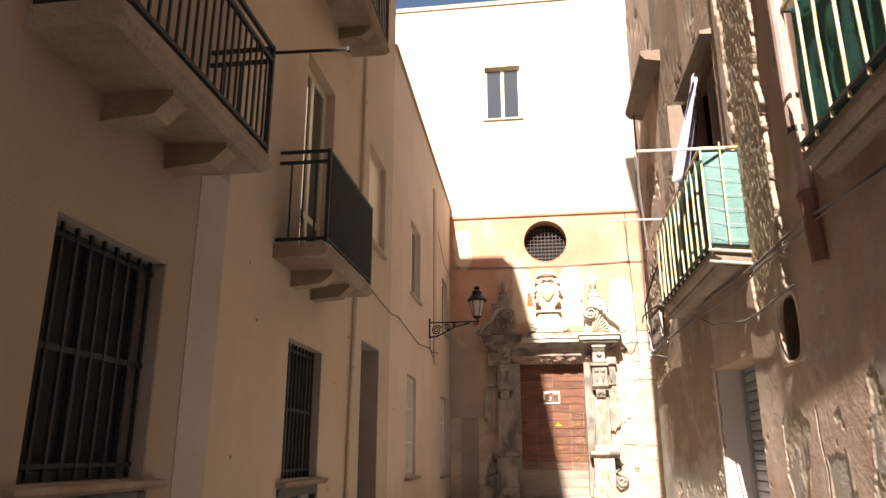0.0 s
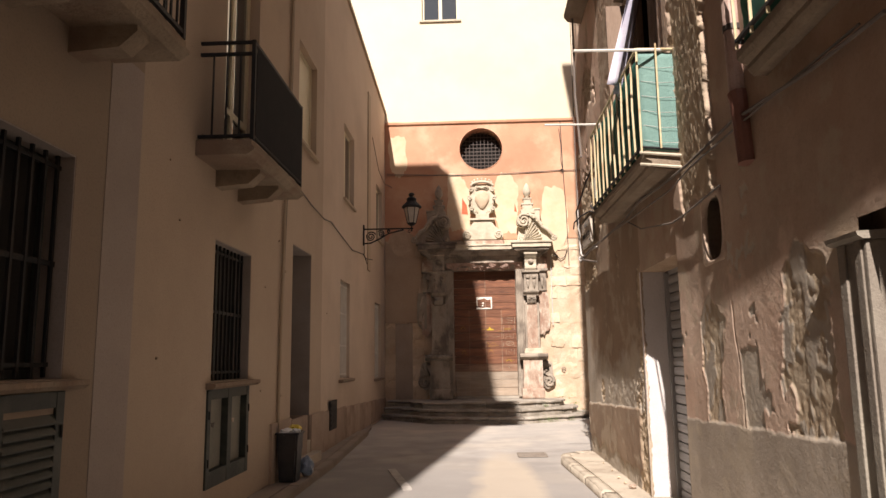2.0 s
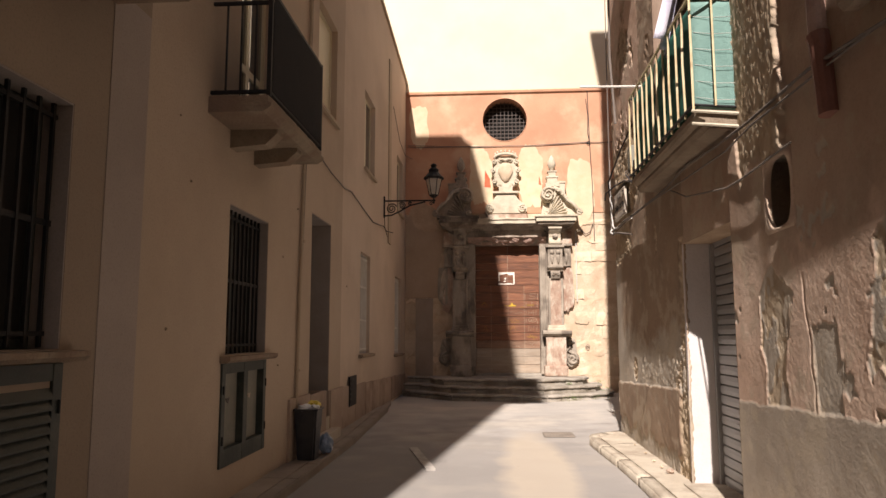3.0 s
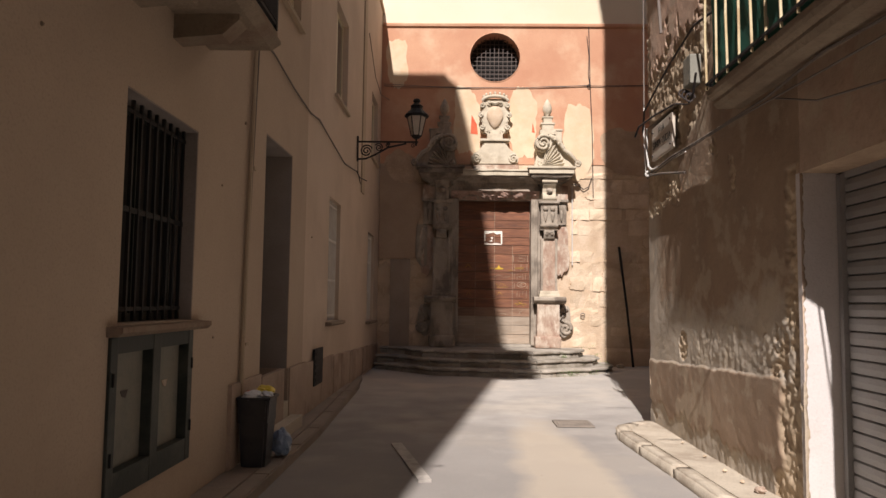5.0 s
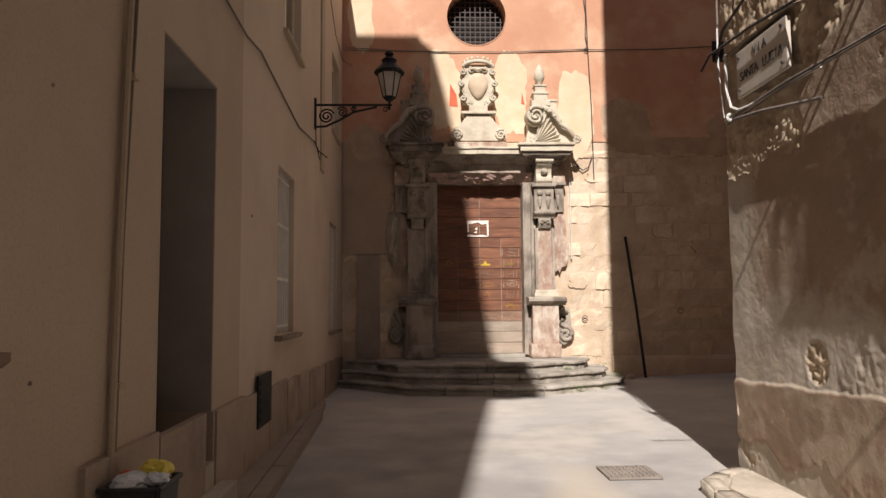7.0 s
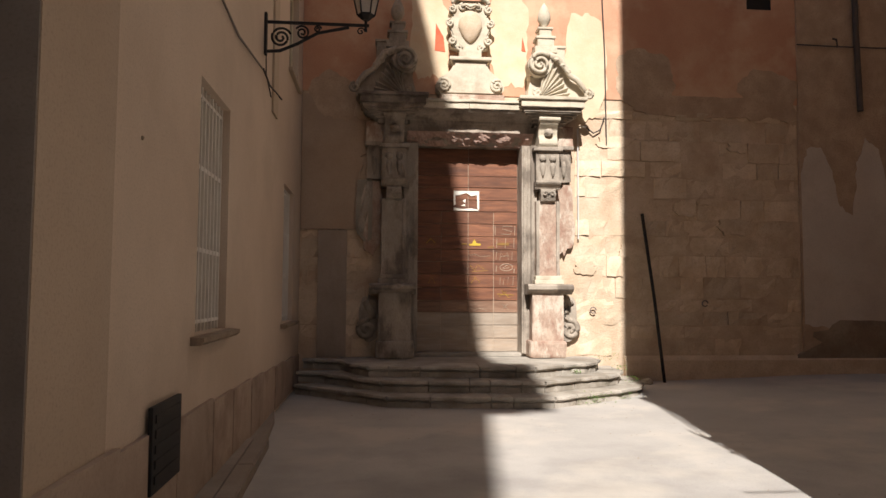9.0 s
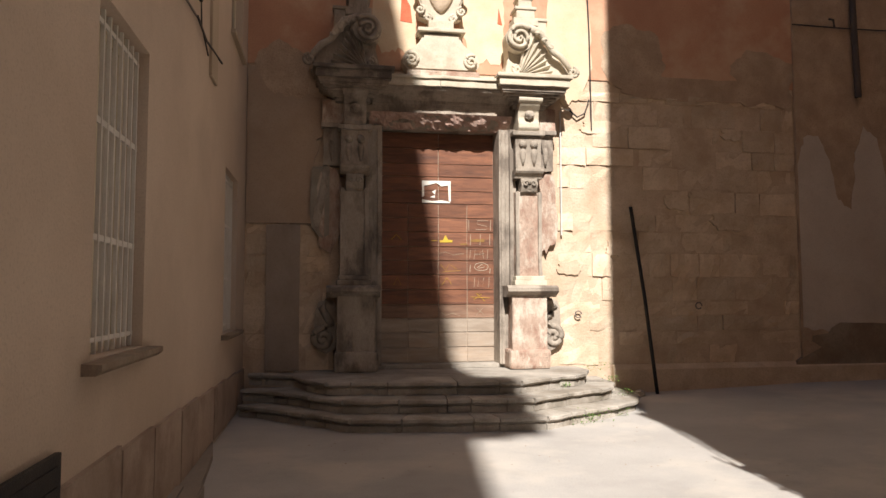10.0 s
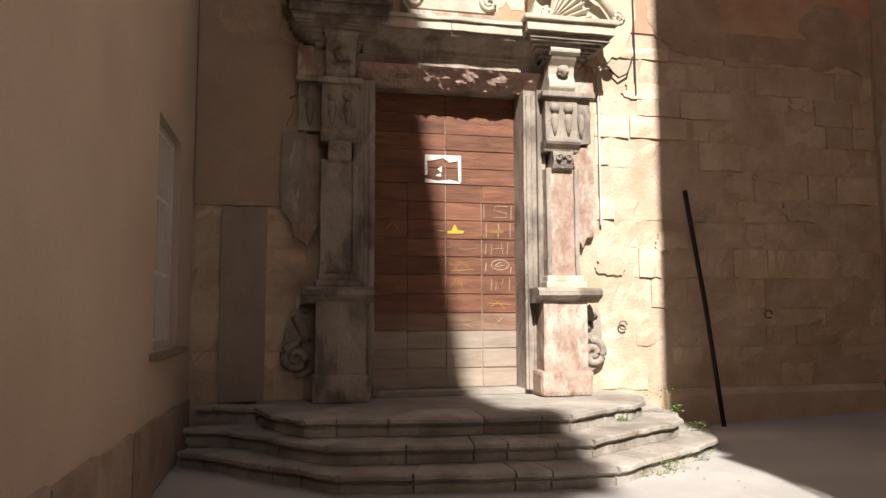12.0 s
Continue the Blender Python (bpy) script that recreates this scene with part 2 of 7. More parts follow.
BAG_YELLOW = surf("yellow_rubbish_bag", (0.72, 0.56, 0.05), (0.78, 0.64, 0.12), 6.0, 0.4, 0.4, 50, spec=0.5)
RED_TILE = surf("red_painted_patch", (0.55, 0.10, 0.05), (0.60, 0.15, 0.08), 4.0, 0.9, 0.2)
LEAF = surf("small_weed_leaf", (0.09, 0.18, 0.03), (0.14, 0.25, 0.05), 30.0, 0.7, 0.0)
ROOF_TILE = surf("clay_roof", (0.38, 0.20, 0.13), (0.46, 0.27, 0.18), 2.0, 0.9, 0.5)
WHITE_PAINT = surf("worn_white_road_paint", (0.50, 0.465, 0.42), (0.33, 0.30, 0.275), 7.0, 0.9, 0.2)
LANTERN_GLASS = surf("frosted_lantern_glass", (0.50, 0.455, 0.40), (0.58, 0.53, 0.46), 3.0, 0.3, 0.05, spec=0.5)


def street_smear(m, centre, half, colour):
    """A smear of one colour, of its own ragged shape, on the street."""
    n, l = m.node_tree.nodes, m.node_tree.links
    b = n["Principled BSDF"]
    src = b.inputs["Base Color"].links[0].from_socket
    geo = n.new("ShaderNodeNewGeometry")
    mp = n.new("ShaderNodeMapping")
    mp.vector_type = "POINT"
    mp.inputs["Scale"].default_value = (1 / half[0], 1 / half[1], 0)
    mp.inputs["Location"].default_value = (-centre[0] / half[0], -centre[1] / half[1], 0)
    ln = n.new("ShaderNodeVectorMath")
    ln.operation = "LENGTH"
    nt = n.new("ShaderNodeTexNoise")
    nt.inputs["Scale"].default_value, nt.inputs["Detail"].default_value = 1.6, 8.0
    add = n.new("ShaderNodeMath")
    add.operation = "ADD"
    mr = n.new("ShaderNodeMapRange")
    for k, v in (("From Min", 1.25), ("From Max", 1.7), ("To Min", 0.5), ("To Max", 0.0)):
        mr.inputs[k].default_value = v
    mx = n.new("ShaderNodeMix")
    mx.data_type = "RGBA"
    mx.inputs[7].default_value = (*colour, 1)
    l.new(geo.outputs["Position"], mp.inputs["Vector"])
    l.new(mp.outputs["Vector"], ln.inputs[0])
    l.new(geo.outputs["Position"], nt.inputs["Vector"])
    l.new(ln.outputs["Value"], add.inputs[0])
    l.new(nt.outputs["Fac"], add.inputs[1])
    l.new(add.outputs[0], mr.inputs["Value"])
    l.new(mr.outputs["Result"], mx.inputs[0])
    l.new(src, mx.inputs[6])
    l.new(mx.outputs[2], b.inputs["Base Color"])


# darker over the whole near stretch
street_smear(ROAD, (0.0, 3.0), (7.0, 11.0), (0.17, 0.155, 0.15))
# pale dusty sand along the middle
street_smear(ROAD, (0.55, 9.6), (0.42, 3.4), (0.54, 0.45, 0.345))


def glass(name, tint):
    m = bpy.data.materials.new(name)
    m.use_nodes = True
    b = m.node_tree.nodes["Principled BSDF"]
    b.inputs["Base Color"].default_value = (*tint, 1)
    b.inputs["Roughness"].default_value = 0.04
    b.inputs["Specular IOR Level"].default_value = 0.9
    b.inputs["Coat Weight"].default_value = 0.6
    return m


PANE = glass("dark_window_glass", (0.03, 0.035, 0.04))


def peel_material():
    """Old wall: grey and pink plaster coats over bared rubble, mixed by the wall's own layer map, with stains."""
    m = bpy.data.materials.new("peeling_wall")
    m.use_nodes = True
    nt = m.node_tree
    n, l = nt.nodes, nt.links
    b = n["Principled BSDF"]
    b.inputs["Specular IOR Level"].default_value = 0.2
    geo = n.new("ShaderNodeNewGeometry")

    def tex(s, d=6.0):
        t = n.new("ShaderNodeTexNoise")
        t.inputs["Scale"].default_value, t.inputs["Detail"].default_value, t.inputs["Roughness"].default_value = s, d, 0.62
        l.new(geo.outputs["Position"], t.inputs["Vector"])
        return t.outputs["Fac"]

    def rng(src, lo, hi, a=0.0, z=1.0):
        x = n.new("ShaderNodeMapRange")
        for k, v in (("From Min", lo), ("From Max", hi), ("To Min", a), ("To Max", z)):
            x.inputs[k].default_value = v
        l.new(src, x.inputs["Value"])
        return x.outputs["Result"]

    def mix(f, a, c):
        x = n.new("ShaderNodeMix")
        x.data_type = "RGBA"
        l.new(f, x.inputs[0])
        for s, v in ((x.inputs[6], a), (x.inputs[7], c)):
            if isinstance(v, tuple):
                s.default_value = (*v, 1)
            else:
                l.new(v, s)
        return x.outputs[2]

    big, mid, fine = tex(0.9), tex(5.0), tex(40.0, 4.0)
    at = n.new("ShaderNodeAttribute")
    at.attribute_name = "layers"
    sep = n.new("ShaderNodeSeparateColor")
    l.new(at.outputs["Color"], sep.inputs[0])
    rubble = mix(rng(mid, 0.35, 0.65), (0.36, 0.27, 0.185), (0.58, 0.46, 0.33))
    grey = mix(rng(big, 0.38, 0.62), (0.40, 0.345, 0.285), (0.53, 0.46, 0.38))
    pink = mix(rng(big, 0.38, 0.62), (0.58, 0.405, 0.31), (0.67, 0.515, 0.41))
    dado = mix(rng(big, 0.38, 0.62), (0.285, 0.20, 0.142), (0.36, 0.262, 0.188))
    c = mix(sep.outputs[0], rubble, grey)
    c = mix(sep.outputs[1], c, pink)
    # dado brown; the map lays it on the upper coats as painted shade too
    c = mix(sep.outputs[2], c, dado)
    c = mix(rng(fine, 0.52, 0.8, 0.0, 0.3), c, (0.20, 0.15, 0.11))
    c = mix(rng(tex(1.7, 8.0), 0.50, 0.66, 0.0, 0.35), c, (0.25, 0.195, 0.15))
    c = mix(rng(tex(2.6, 9.0), 0.54, 0.60, 0.0, 0.5), c, (0.47, 0.39, 0.295))
    l.new(c, b.inputs["Base Color"])
    b.inputs["Roughness"].default_value = 0.95
    bp = n.new("ShaderNodeBump")
    bp.inputs["Strength"].default_value, bp.inputs["Distance"].default_value = 0.4, 0.008
    add = n.new("ShaderNodeMath")
    add.operation = "ADD"
    l.new(mid, add.inputs[0])
    l.new(fine, add.inputs[1])
    l.new(add.outputs[0], bp.inputs["Height"])
    l.new(bp.outputs["Normal"], b.inputs["Normal"])
    return m


PEEL = peel_material()

# ---- building helpers ----
def thing(name, loc, label, category, group="", kind=""):
    ob = new(name)
    ob.location = loc
    ob.empty_display_size = 0.1
    return tagged(ob, label, category, group, kind)


def base_of(ob):
    at = Vector(ob.location)
    while ob.parent:
        ob = ob.parent
        at += Vector(ob.location)
    return at


def part(name, bm, material, parent=None, label="", smooth=False, move=True):
    """Links a bmesh, drawn in world places, as one mesh under its thing or part."""
    if parent and move:
        bmesh.ops.translate(bm, verts=bm.verts, vec=-base_of(parent))
    if smooth:
        for f in bm.faces:
            f.smooth = True
    me = bpy.data.meshes.new(name)
    bm.to_mesh(me)
    bm.free()
    me.materials.append(material)
    ob = new(name, me)
    if parent:
        ob.parent = parent
    return tagged(ob, label)


def box(bm, x0, x1, y0, y1, z0, z1, bev=0.0, jig=0.0):
    r = bmesh.ops.create_cube(bm, size=1)
    vs = r["verts"]
    bmesh.ops.transform(bm, verts=vs, matrix=Matrix.Translation(((x0 + x1) / 2, (y0 + y1) / 2, (z0 + z1) / 2)) @ Matrix.Diagonal((abs(x1 - x0), abs(y1 - y0), abs(z1 - z0), 1)))
    if jig:
        for v in vs:
            v.co += Vector([random.uniform(-jig, jig) for _ in range(3)])
    if bev:
        es = list({e for v in vs for e in v.link_edges})
        bmesh.ops.bevel(bm, geom=es, offset=bev, segments=2, affect="EDGES", profile=0.6)
    return bm


def boxed(*a, **k):
    return box(bmesh.new(), *a, **k)


def prism(bm, pts, axis, a0, a1):
    """A polygon pulled along an axis: x takes (y, z) points, y takes (x, z), z takes (x, y)."""
    def at(p, a):
        return {"x": (a, p[0], p[1]), "y": (p[0], a, p[1]), "z": (p[0], p[1], a)}[axis]
    lo = [bm.verts.new(at(p, a0)) for p in pts]
    hi = [bm.verts.new(at(p, a1)) for p in pts]
    fs = [bm.faces.new(lo), bm.faces.new(hi[::-1])]
    for i in range(len(pts)):
        j = (i + 1) % len(pts)
        fs.append(bm.faces.new((lo[j], lo[i], hi[i], hi[j])))
    bmesh.ops.recalc_face_normals(bm, faces=fs)
    return bm


def tube(bm, pts, r, n=6, taper=None):
    pts = [Vector(p) for p in pts]
    rings = []
    for i, p in enumerate(pts):
        d = (pts[min(i + 1, len(pts) - 1)] - pts[max(i - 1, 0)]).normalized()
        up = Vector((0, 0, 1)) if abs(d.z) < 0.9 else Vector((1, 0, 0))
        s = d.cross(up).normalized()
        u = s.cross(d)
        rad = r * (taper[i] if taper else 1)
        rings.append([bm.verts.new(p + rad * (math.cos(k * 2 * math.pi / n) * s + math.sin(k * 2 * math.pi / n) * u)) for k in range(n)])
    for a, b in zip(rings, rings[1:]):
        for k in range(n):
            bm.faces.new((a[k], a[(k + 1) % n], b[(k + 1) % n], b[k]))
    bm.faces.new(rings[0][::-1])
    bm.faces.new(rings[-1])
    return bm


def tubed(pts, r, n=6, taper=None):
    return tube(bmesh.new(), pts, r, n, taper)


def lathe(bm, prof, cx, cy, n=14, flat_y=1.0):
    """A turned body: (radius, height) pairs round an upright axis."""
    rings = [[bm.verts.new((cx + r * math.cos(k * 2 * math.pi / n), cy + flat_y * r * math.sin(k * 2 * math.pi / n), z)) for k in range(n)] for r, z in prof]
    for a, b in zip(rings, rings[1:]):
        for k in range(n):
            bm.faces.new((a[k], a[(k + 1) % n], b[(k + 1) % n], b[k]))
    bm.faces.new(rings[0][::-1])
    bm.faces.new(rings[-1])
    return bm


def sag(a, b, drop, n=10):
    a, b = Vector(a), Vector(b)
    return [a.lerp(b, i / n) + Vector((0, 0, -drop * 4 * (i / n) * (1 - i / n))) for i in range(n + 1)]


def blob(cx, cz, w, h, seed, n=40, rough=0.25):
    """A ragged outline, as (across, up) points."""
    out = []
    for i in range(n):
        a = 2 * math.pi * i / n
        k = 1 + rough * (noise.noise((1.6 * math.cos(a) + seed * 7.3, 1.6 * math.sin(a), seed)) + 0.45 * noise.noise((5 * math.cos(a), 5 * math.sin(a) + seed * 3.1, seed)))
        c, s = math.cos(a), math.sin(a)
        q = (abs(c) ** 3 + abs(s) ** 3) ** (-1 / 3)
        out.append((cx + 0.5 * w * k * q * c, cz + 0.5 * h * k * q * s))
    return out


def wall_with_holes(name, plane, thick, u0, u1, v0, v1, holes, material, top=None, inner=None):
    """A wall of real thickness along y at x = plane (it goes back by thick), with rectangular openings right through it."""
    us = sorted({u0, u1, *(h[0] for h in holes), *(h[1] for h in holes)})
    vs = sorted({v0, v1, *(h[2] for h in holes), *(h[3] for h in holes)})
    bm = bmesh.new()

    def solid(i, j):
        if not (0 <= i < len(us) - 1 and 0 <= j < len(vs) - 1):
            return False
        c = ((us[i] + us[i + 1]) / 2, (vs[j] + vs[j + 1]) / 2)
        return not any(h[0] < c[0] < h[1] and h[2] < c[1] < h[3] for h in holes)

    cache = {}

    def vert(i, j, back):
        k = (i, j, back)
        if k not in cache:
            z = vs[j]
            if top and j == len(vs) - 1:
                z = top(us[i])
            cache[k] = bm.verts.new((plane + (thick if back else 0), us[i], z))
        return cache[k]

    for i in range(len(us) - 1):
        for j in range(len(vs) - 1):
            if not solid(i, j):
                continue
            bm.faces.new([vert(*c, False) for c in ((i, j), (i + 1, j), (i + 1, j + 1), (i, j + 1))])
            bm.faces.new([vert(*c, True) for c in ((i, j), (i, j + 1), (i + 1, j + 1), (i + 1, j))])
            for (di, dj), (a, b) in (((-1, 0), ((i, j), (i, j + 1))), ((1, 0), ((i + 1, j), (i + 1, j + 1))), ((0, -1), ((i, j), (i + 1, j))), ((0, 1), ((i, j + 1), (i + 1, j + 1)))):
                if not solid(i + di, j + dj):
                    bm.faces.new((vert(*a, False), vert(*b, False), vert(*b, True), vert(*a, True)))
    bmesh.ops.recalc_face_normals(bm, faces=bm.faces)
    return part(name, bm, material)

def chip(bm, amount, seed, freq=9.0, cuts=0):
    if cuts:
        bmesh.ops.subdivide_edges(bm, edges=bm.edges[:], cuts=cuts, use_grid_fill=True)
    for v in bm.verts:
        n = noise.noise_vector(v.co * freq + Vector((seed, 0, 0))) + 0.5 * noise.noise_vector(v.co * freq * 2.7 + Vector((0, seed, 0)))
        v.co += amount * n
    return bm


# ---- ground ----
WL, WR, FY = -2.52, 2.12, 21.2
bm = bmesh.new()
bmesh.ops.create_grid(bm, x_segments=90, y_segments=90, size=1)
for v in bm.verts:
    sx, sy = v.co.x, v.co.y
    v.co.x, v.co.y = 8 * sx + 600 * sx ** 7, 8 + 22 * sy + 600 * sy ** 7
    v.co.z = 0.012 * noise.noise((v.co.x * 0.5, v.co.y * 0.5, 0)) if abs(v.co.x) < 12 and -8 < v.co.y < 24 else 0
    v.co.z += min(0.16, 0.035 * max(0.0, v.co.x - 2.4)) * min(1.0, max(0.0, (v.co.y - 14.5) / 5))
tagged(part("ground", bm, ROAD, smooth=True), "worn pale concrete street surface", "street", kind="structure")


bm = bmesh.new()
for a, b, w in (((-1.15, 11.15), (-0.75, 9.5), 0.12),):
    d = (Vector(b) - Vector(a)).normalized()
    s = Vector((-d.y, d.x)) * w / 2
    prism(bm, [tuple(Vector(a) + s), tuple(Vector(a) - s), tuple(Vector(b) - s), tuple(Vector(b) + s)], "z", -0.01, 0.021)
tagged(part("road_marking", bm, WHITE_PAINT), "worn white painted road mark", "road marking", kind="structure")

# manhole cover
mh = thing("manhole_cover", (1.1, 12.7, 0), "square rusty iron cover with raised studs in the street", "manhole")
part("cover_frame", boxed(0.85, 1.35, 12.45, 12.95, 0.0, 0.018, bev=0.003), COVER_IRON, mh)
bm = bmesh.new()
for i in range(9):
    for j in range(9):
        x, y = 0.9 + i * 0.05, 12.5 + j * 0.05
        o = 0.012 if (i + j) % 2 else 0.02
        box(bm, x - o, x + o, y - 0.032 + o, y + 0.032 - o, 0.018, 0.025)
part("studs", bm, COVER_IRON, mh)

# ---- left row of houses ----
HOLES = [
    (3.39, 4.60, 1.57, 3.06), (7.14, 8.40, 0.44, 1.37), (7.22, 8.42, 1.46, 2.93), (10.36, 11.56, 0.0, 3.39), (14.12, 15.2, 1.29, 3.28), (19.0, 20.2, 1.17, 3.2),
    (7.35, 8.5, 3.78, 6.5), (10.55, 11.8, 5.09, 6.72), (14.4, 15.65, 5.02, 6.65), (19.3, 20.5, 5.0, 6.55),
]
def left_top(y):
    return 9.66 - (y - 12.4) * 0.05 if y > 12.4 else 9.66
MIDDLE = [h for h in HOLES[1:] if h[1] < 12.4]
FAR = [h for h in HOLES[1:] if h[0] > 12.4]
# plaster steps lighter towards the church to paint in bounced light
tagged(wall_with_holes("wall_west", WL, -0.45, 5.5, 12.4, 0.0, 9.66, MIDDLE, OCHRE), "ochre beige plastered house front in shade", "house wall", kind="structure")
tagged(wall_with_holes("wall_west_far", WL, -0.45, 12.4, FY, 0.0, 9.66, FAR, OCHRE_BOUNCE_LIT, left_top), "ochre plastered lower house front in shade, bounced light painted into its paleness", "house wall", kind="structure")
tagged(wall_with_holes("wall_west_near", WL, -0.45, -2.8, 5.5, 0.0, 9.66, HOLES[:1], TAN), "tan plastered house front with deeper shade painted into its colour", "house wall", kind="structure")
bm = bmesh.new()
prism(bm, [(-2.8, 9.66), (12.4, 9.66), (12.4, 15.7), (11.7, 16.2), (10.0, 17.7), (7.8, 18.6), (5.4, 19.5), (-2.8, 20.2)], "x", WL, -9.0)
tagged(part("wall_west_upper", bm, OCHRE), "ochre plastered upper storeys of a tall house", "house wall", kind="structure")
bm = bmesh.new()
prism(bm, [(-3.0, 20.2), (1.3, 20.0), (5.4, 19.5), (7.8, 18.7), (10.0, 17.9), (11.7, 16.3), (12.3, 15.9), (12.3, 16.1), (11.7, 16.55), (10.0, 18.0), (7.8, 18.95), (5.4, 19.75), (1.3, 20.2), (-3.0, 20.5)], "x", -2.08, -9.2)
box(bm, -2.52, -1.68, -3.1, -1.4, 20.45, 20.85)
tagged(part("roof_west", bm, ROOF_TILE), "clay roof with overhanging eaves", "roof", kind="structure")
bm = bmesh.new()
box(bm, -9.0, WL - 0.45, -2.8, -2.4, 0, 9.66)
box(bm, -9.0, -8.6, -2.4, FY, 0, 9.3)
box(bm, -8.6, WL - 0.45, 12.35, FY, 9.0, 9.15)
tagged(part("wall_west_back", bm, OCHRE), "plain back walls of the house row", "house wall", kind="structure")
bm = bmesh.new()
prism(bm, [(12.4, 9.66), (FY - 0.01, 9.22), (FY - 0.01, 9.30), (12.4, 9.74)], "x", WL + 0.05, WL - 0.5)
tagged(part("coping_west", bm, OCHRE_TRIM), "thin plaster coping along the roof edge", "coping", kind="structure")
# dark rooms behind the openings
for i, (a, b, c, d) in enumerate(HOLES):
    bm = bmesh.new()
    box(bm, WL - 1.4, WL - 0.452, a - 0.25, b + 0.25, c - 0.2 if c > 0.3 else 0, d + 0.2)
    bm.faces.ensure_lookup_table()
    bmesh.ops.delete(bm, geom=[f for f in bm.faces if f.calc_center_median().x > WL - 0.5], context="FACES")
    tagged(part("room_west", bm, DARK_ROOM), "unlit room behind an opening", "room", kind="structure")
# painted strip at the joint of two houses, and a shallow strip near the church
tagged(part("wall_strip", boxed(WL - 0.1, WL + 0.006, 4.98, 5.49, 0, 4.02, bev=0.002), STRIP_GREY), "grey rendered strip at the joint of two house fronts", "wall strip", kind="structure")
tagged(part("wall_strip", boxed(WL - 0.1, WL + 0.03, 17.65, 18.05, 3.9, 8.6, bev=0.008), OCHRE_TRIM), "shallow plaster flue strip on the house front", "wall strip", kind="structure")

# plinth of stone slabs
y, k = 9.35, 0
plinth = thing("plinth", (WL, 15, 0), "stained pinkish stone slab plinth along the house foot", "plinth", kind="structure")
while y < FY - 0.1:
    if 10.34 < y < 11.58:
        y = 11.58
    w = random.uniform(0.7, 1.15)
    y2 = min(y + w, FY - 0.02)
    if y < 10.34 < y2:
        y2 = 10.34
    top = 0.86 - (y - 9.4) * 0.027
    part("slab", boxed(WL - 0.02, WL + 0.028 + random.uniform(0, 0.008), y + 0.006, y2 - 0.006, 0.06, top - random.uniform(0, 0.012), jig=0.004), PLINTH, plinth)
    y = y2
bm = bmesh.new()
box(bm, WL - 0.40, WL + 0.02, 11.535, 11.575, 0.1, 0.80)
part("slab", bm, PLINTH, plinth)

# pavement along the left row
pav = thing("pavement_west", (-2.3, 8, 0), "narrow worn stone pavement along the houses", "pavement", kind="structure")
y = 0.5
while y < 15.6:
    y2 = y + random.uniform(0.8, 1.3)
    xa, xb = (-2.10 - max(0, v - 11.5) * 0.035 for v in (y, y2))
    bm = bmesh.new()
    prism(bm, [(xa - 0.16, y + 0.002), (xa, y + 0.002), (xb, y2 - 0.002), (xb - 0.16, y2 - 0.002)], "z", -0.05, 0.10)
    bmesh.ops.bevel(bm, geom=[e for e in bm.edges if min(v.co.z for v in e.verts) > 0], offset=0.014, segments=2, affect="EDGES")
    part("kerb_stone", bm, PAVING, pav)
    bm = bmesh.new()
    prism(bm, [(WL - 0.02, y + 0.002), (xa - 0.163, y + 0.002), (xb - 0.163, y2 - 0.002), (WL - 0.02, y2 - 0.002)], "z", -0.05, 0.098 + random.uniform(0, 0.004))
    part("paving_slab", bm, PAVING, pav)
    y = y2
bm = bmesh.new()
prism(bm, [(WL, 15.6), (-2.26, 15.6), (-2.4, 17.6), (WL, 18.4)], "z", -0.05, 0.07)
part("paving_slab", bm, PAVING, pav)

# ---- right row: an old house with peeling coats ----
GAR = (6.75, 8.3, -1.0, 2.62)
NICHE = (5.35, 5.87, 2.38, 2.92)
DOORN = (2.3, 3.45, -1.0, 2.30)
FRENCH = (6.95, 8.22, 3.5, 6.0)
RIGHT_HOLES = (GAR, NICHE, DOORN, FRENCH)


def nz(y, z, s, k=0.0):
    return noise.noise((y * s, z * s, k))


def soft(v, lo, hi):
    return min(1.0, max(0.0, (v - lo) / (hi - lo)))


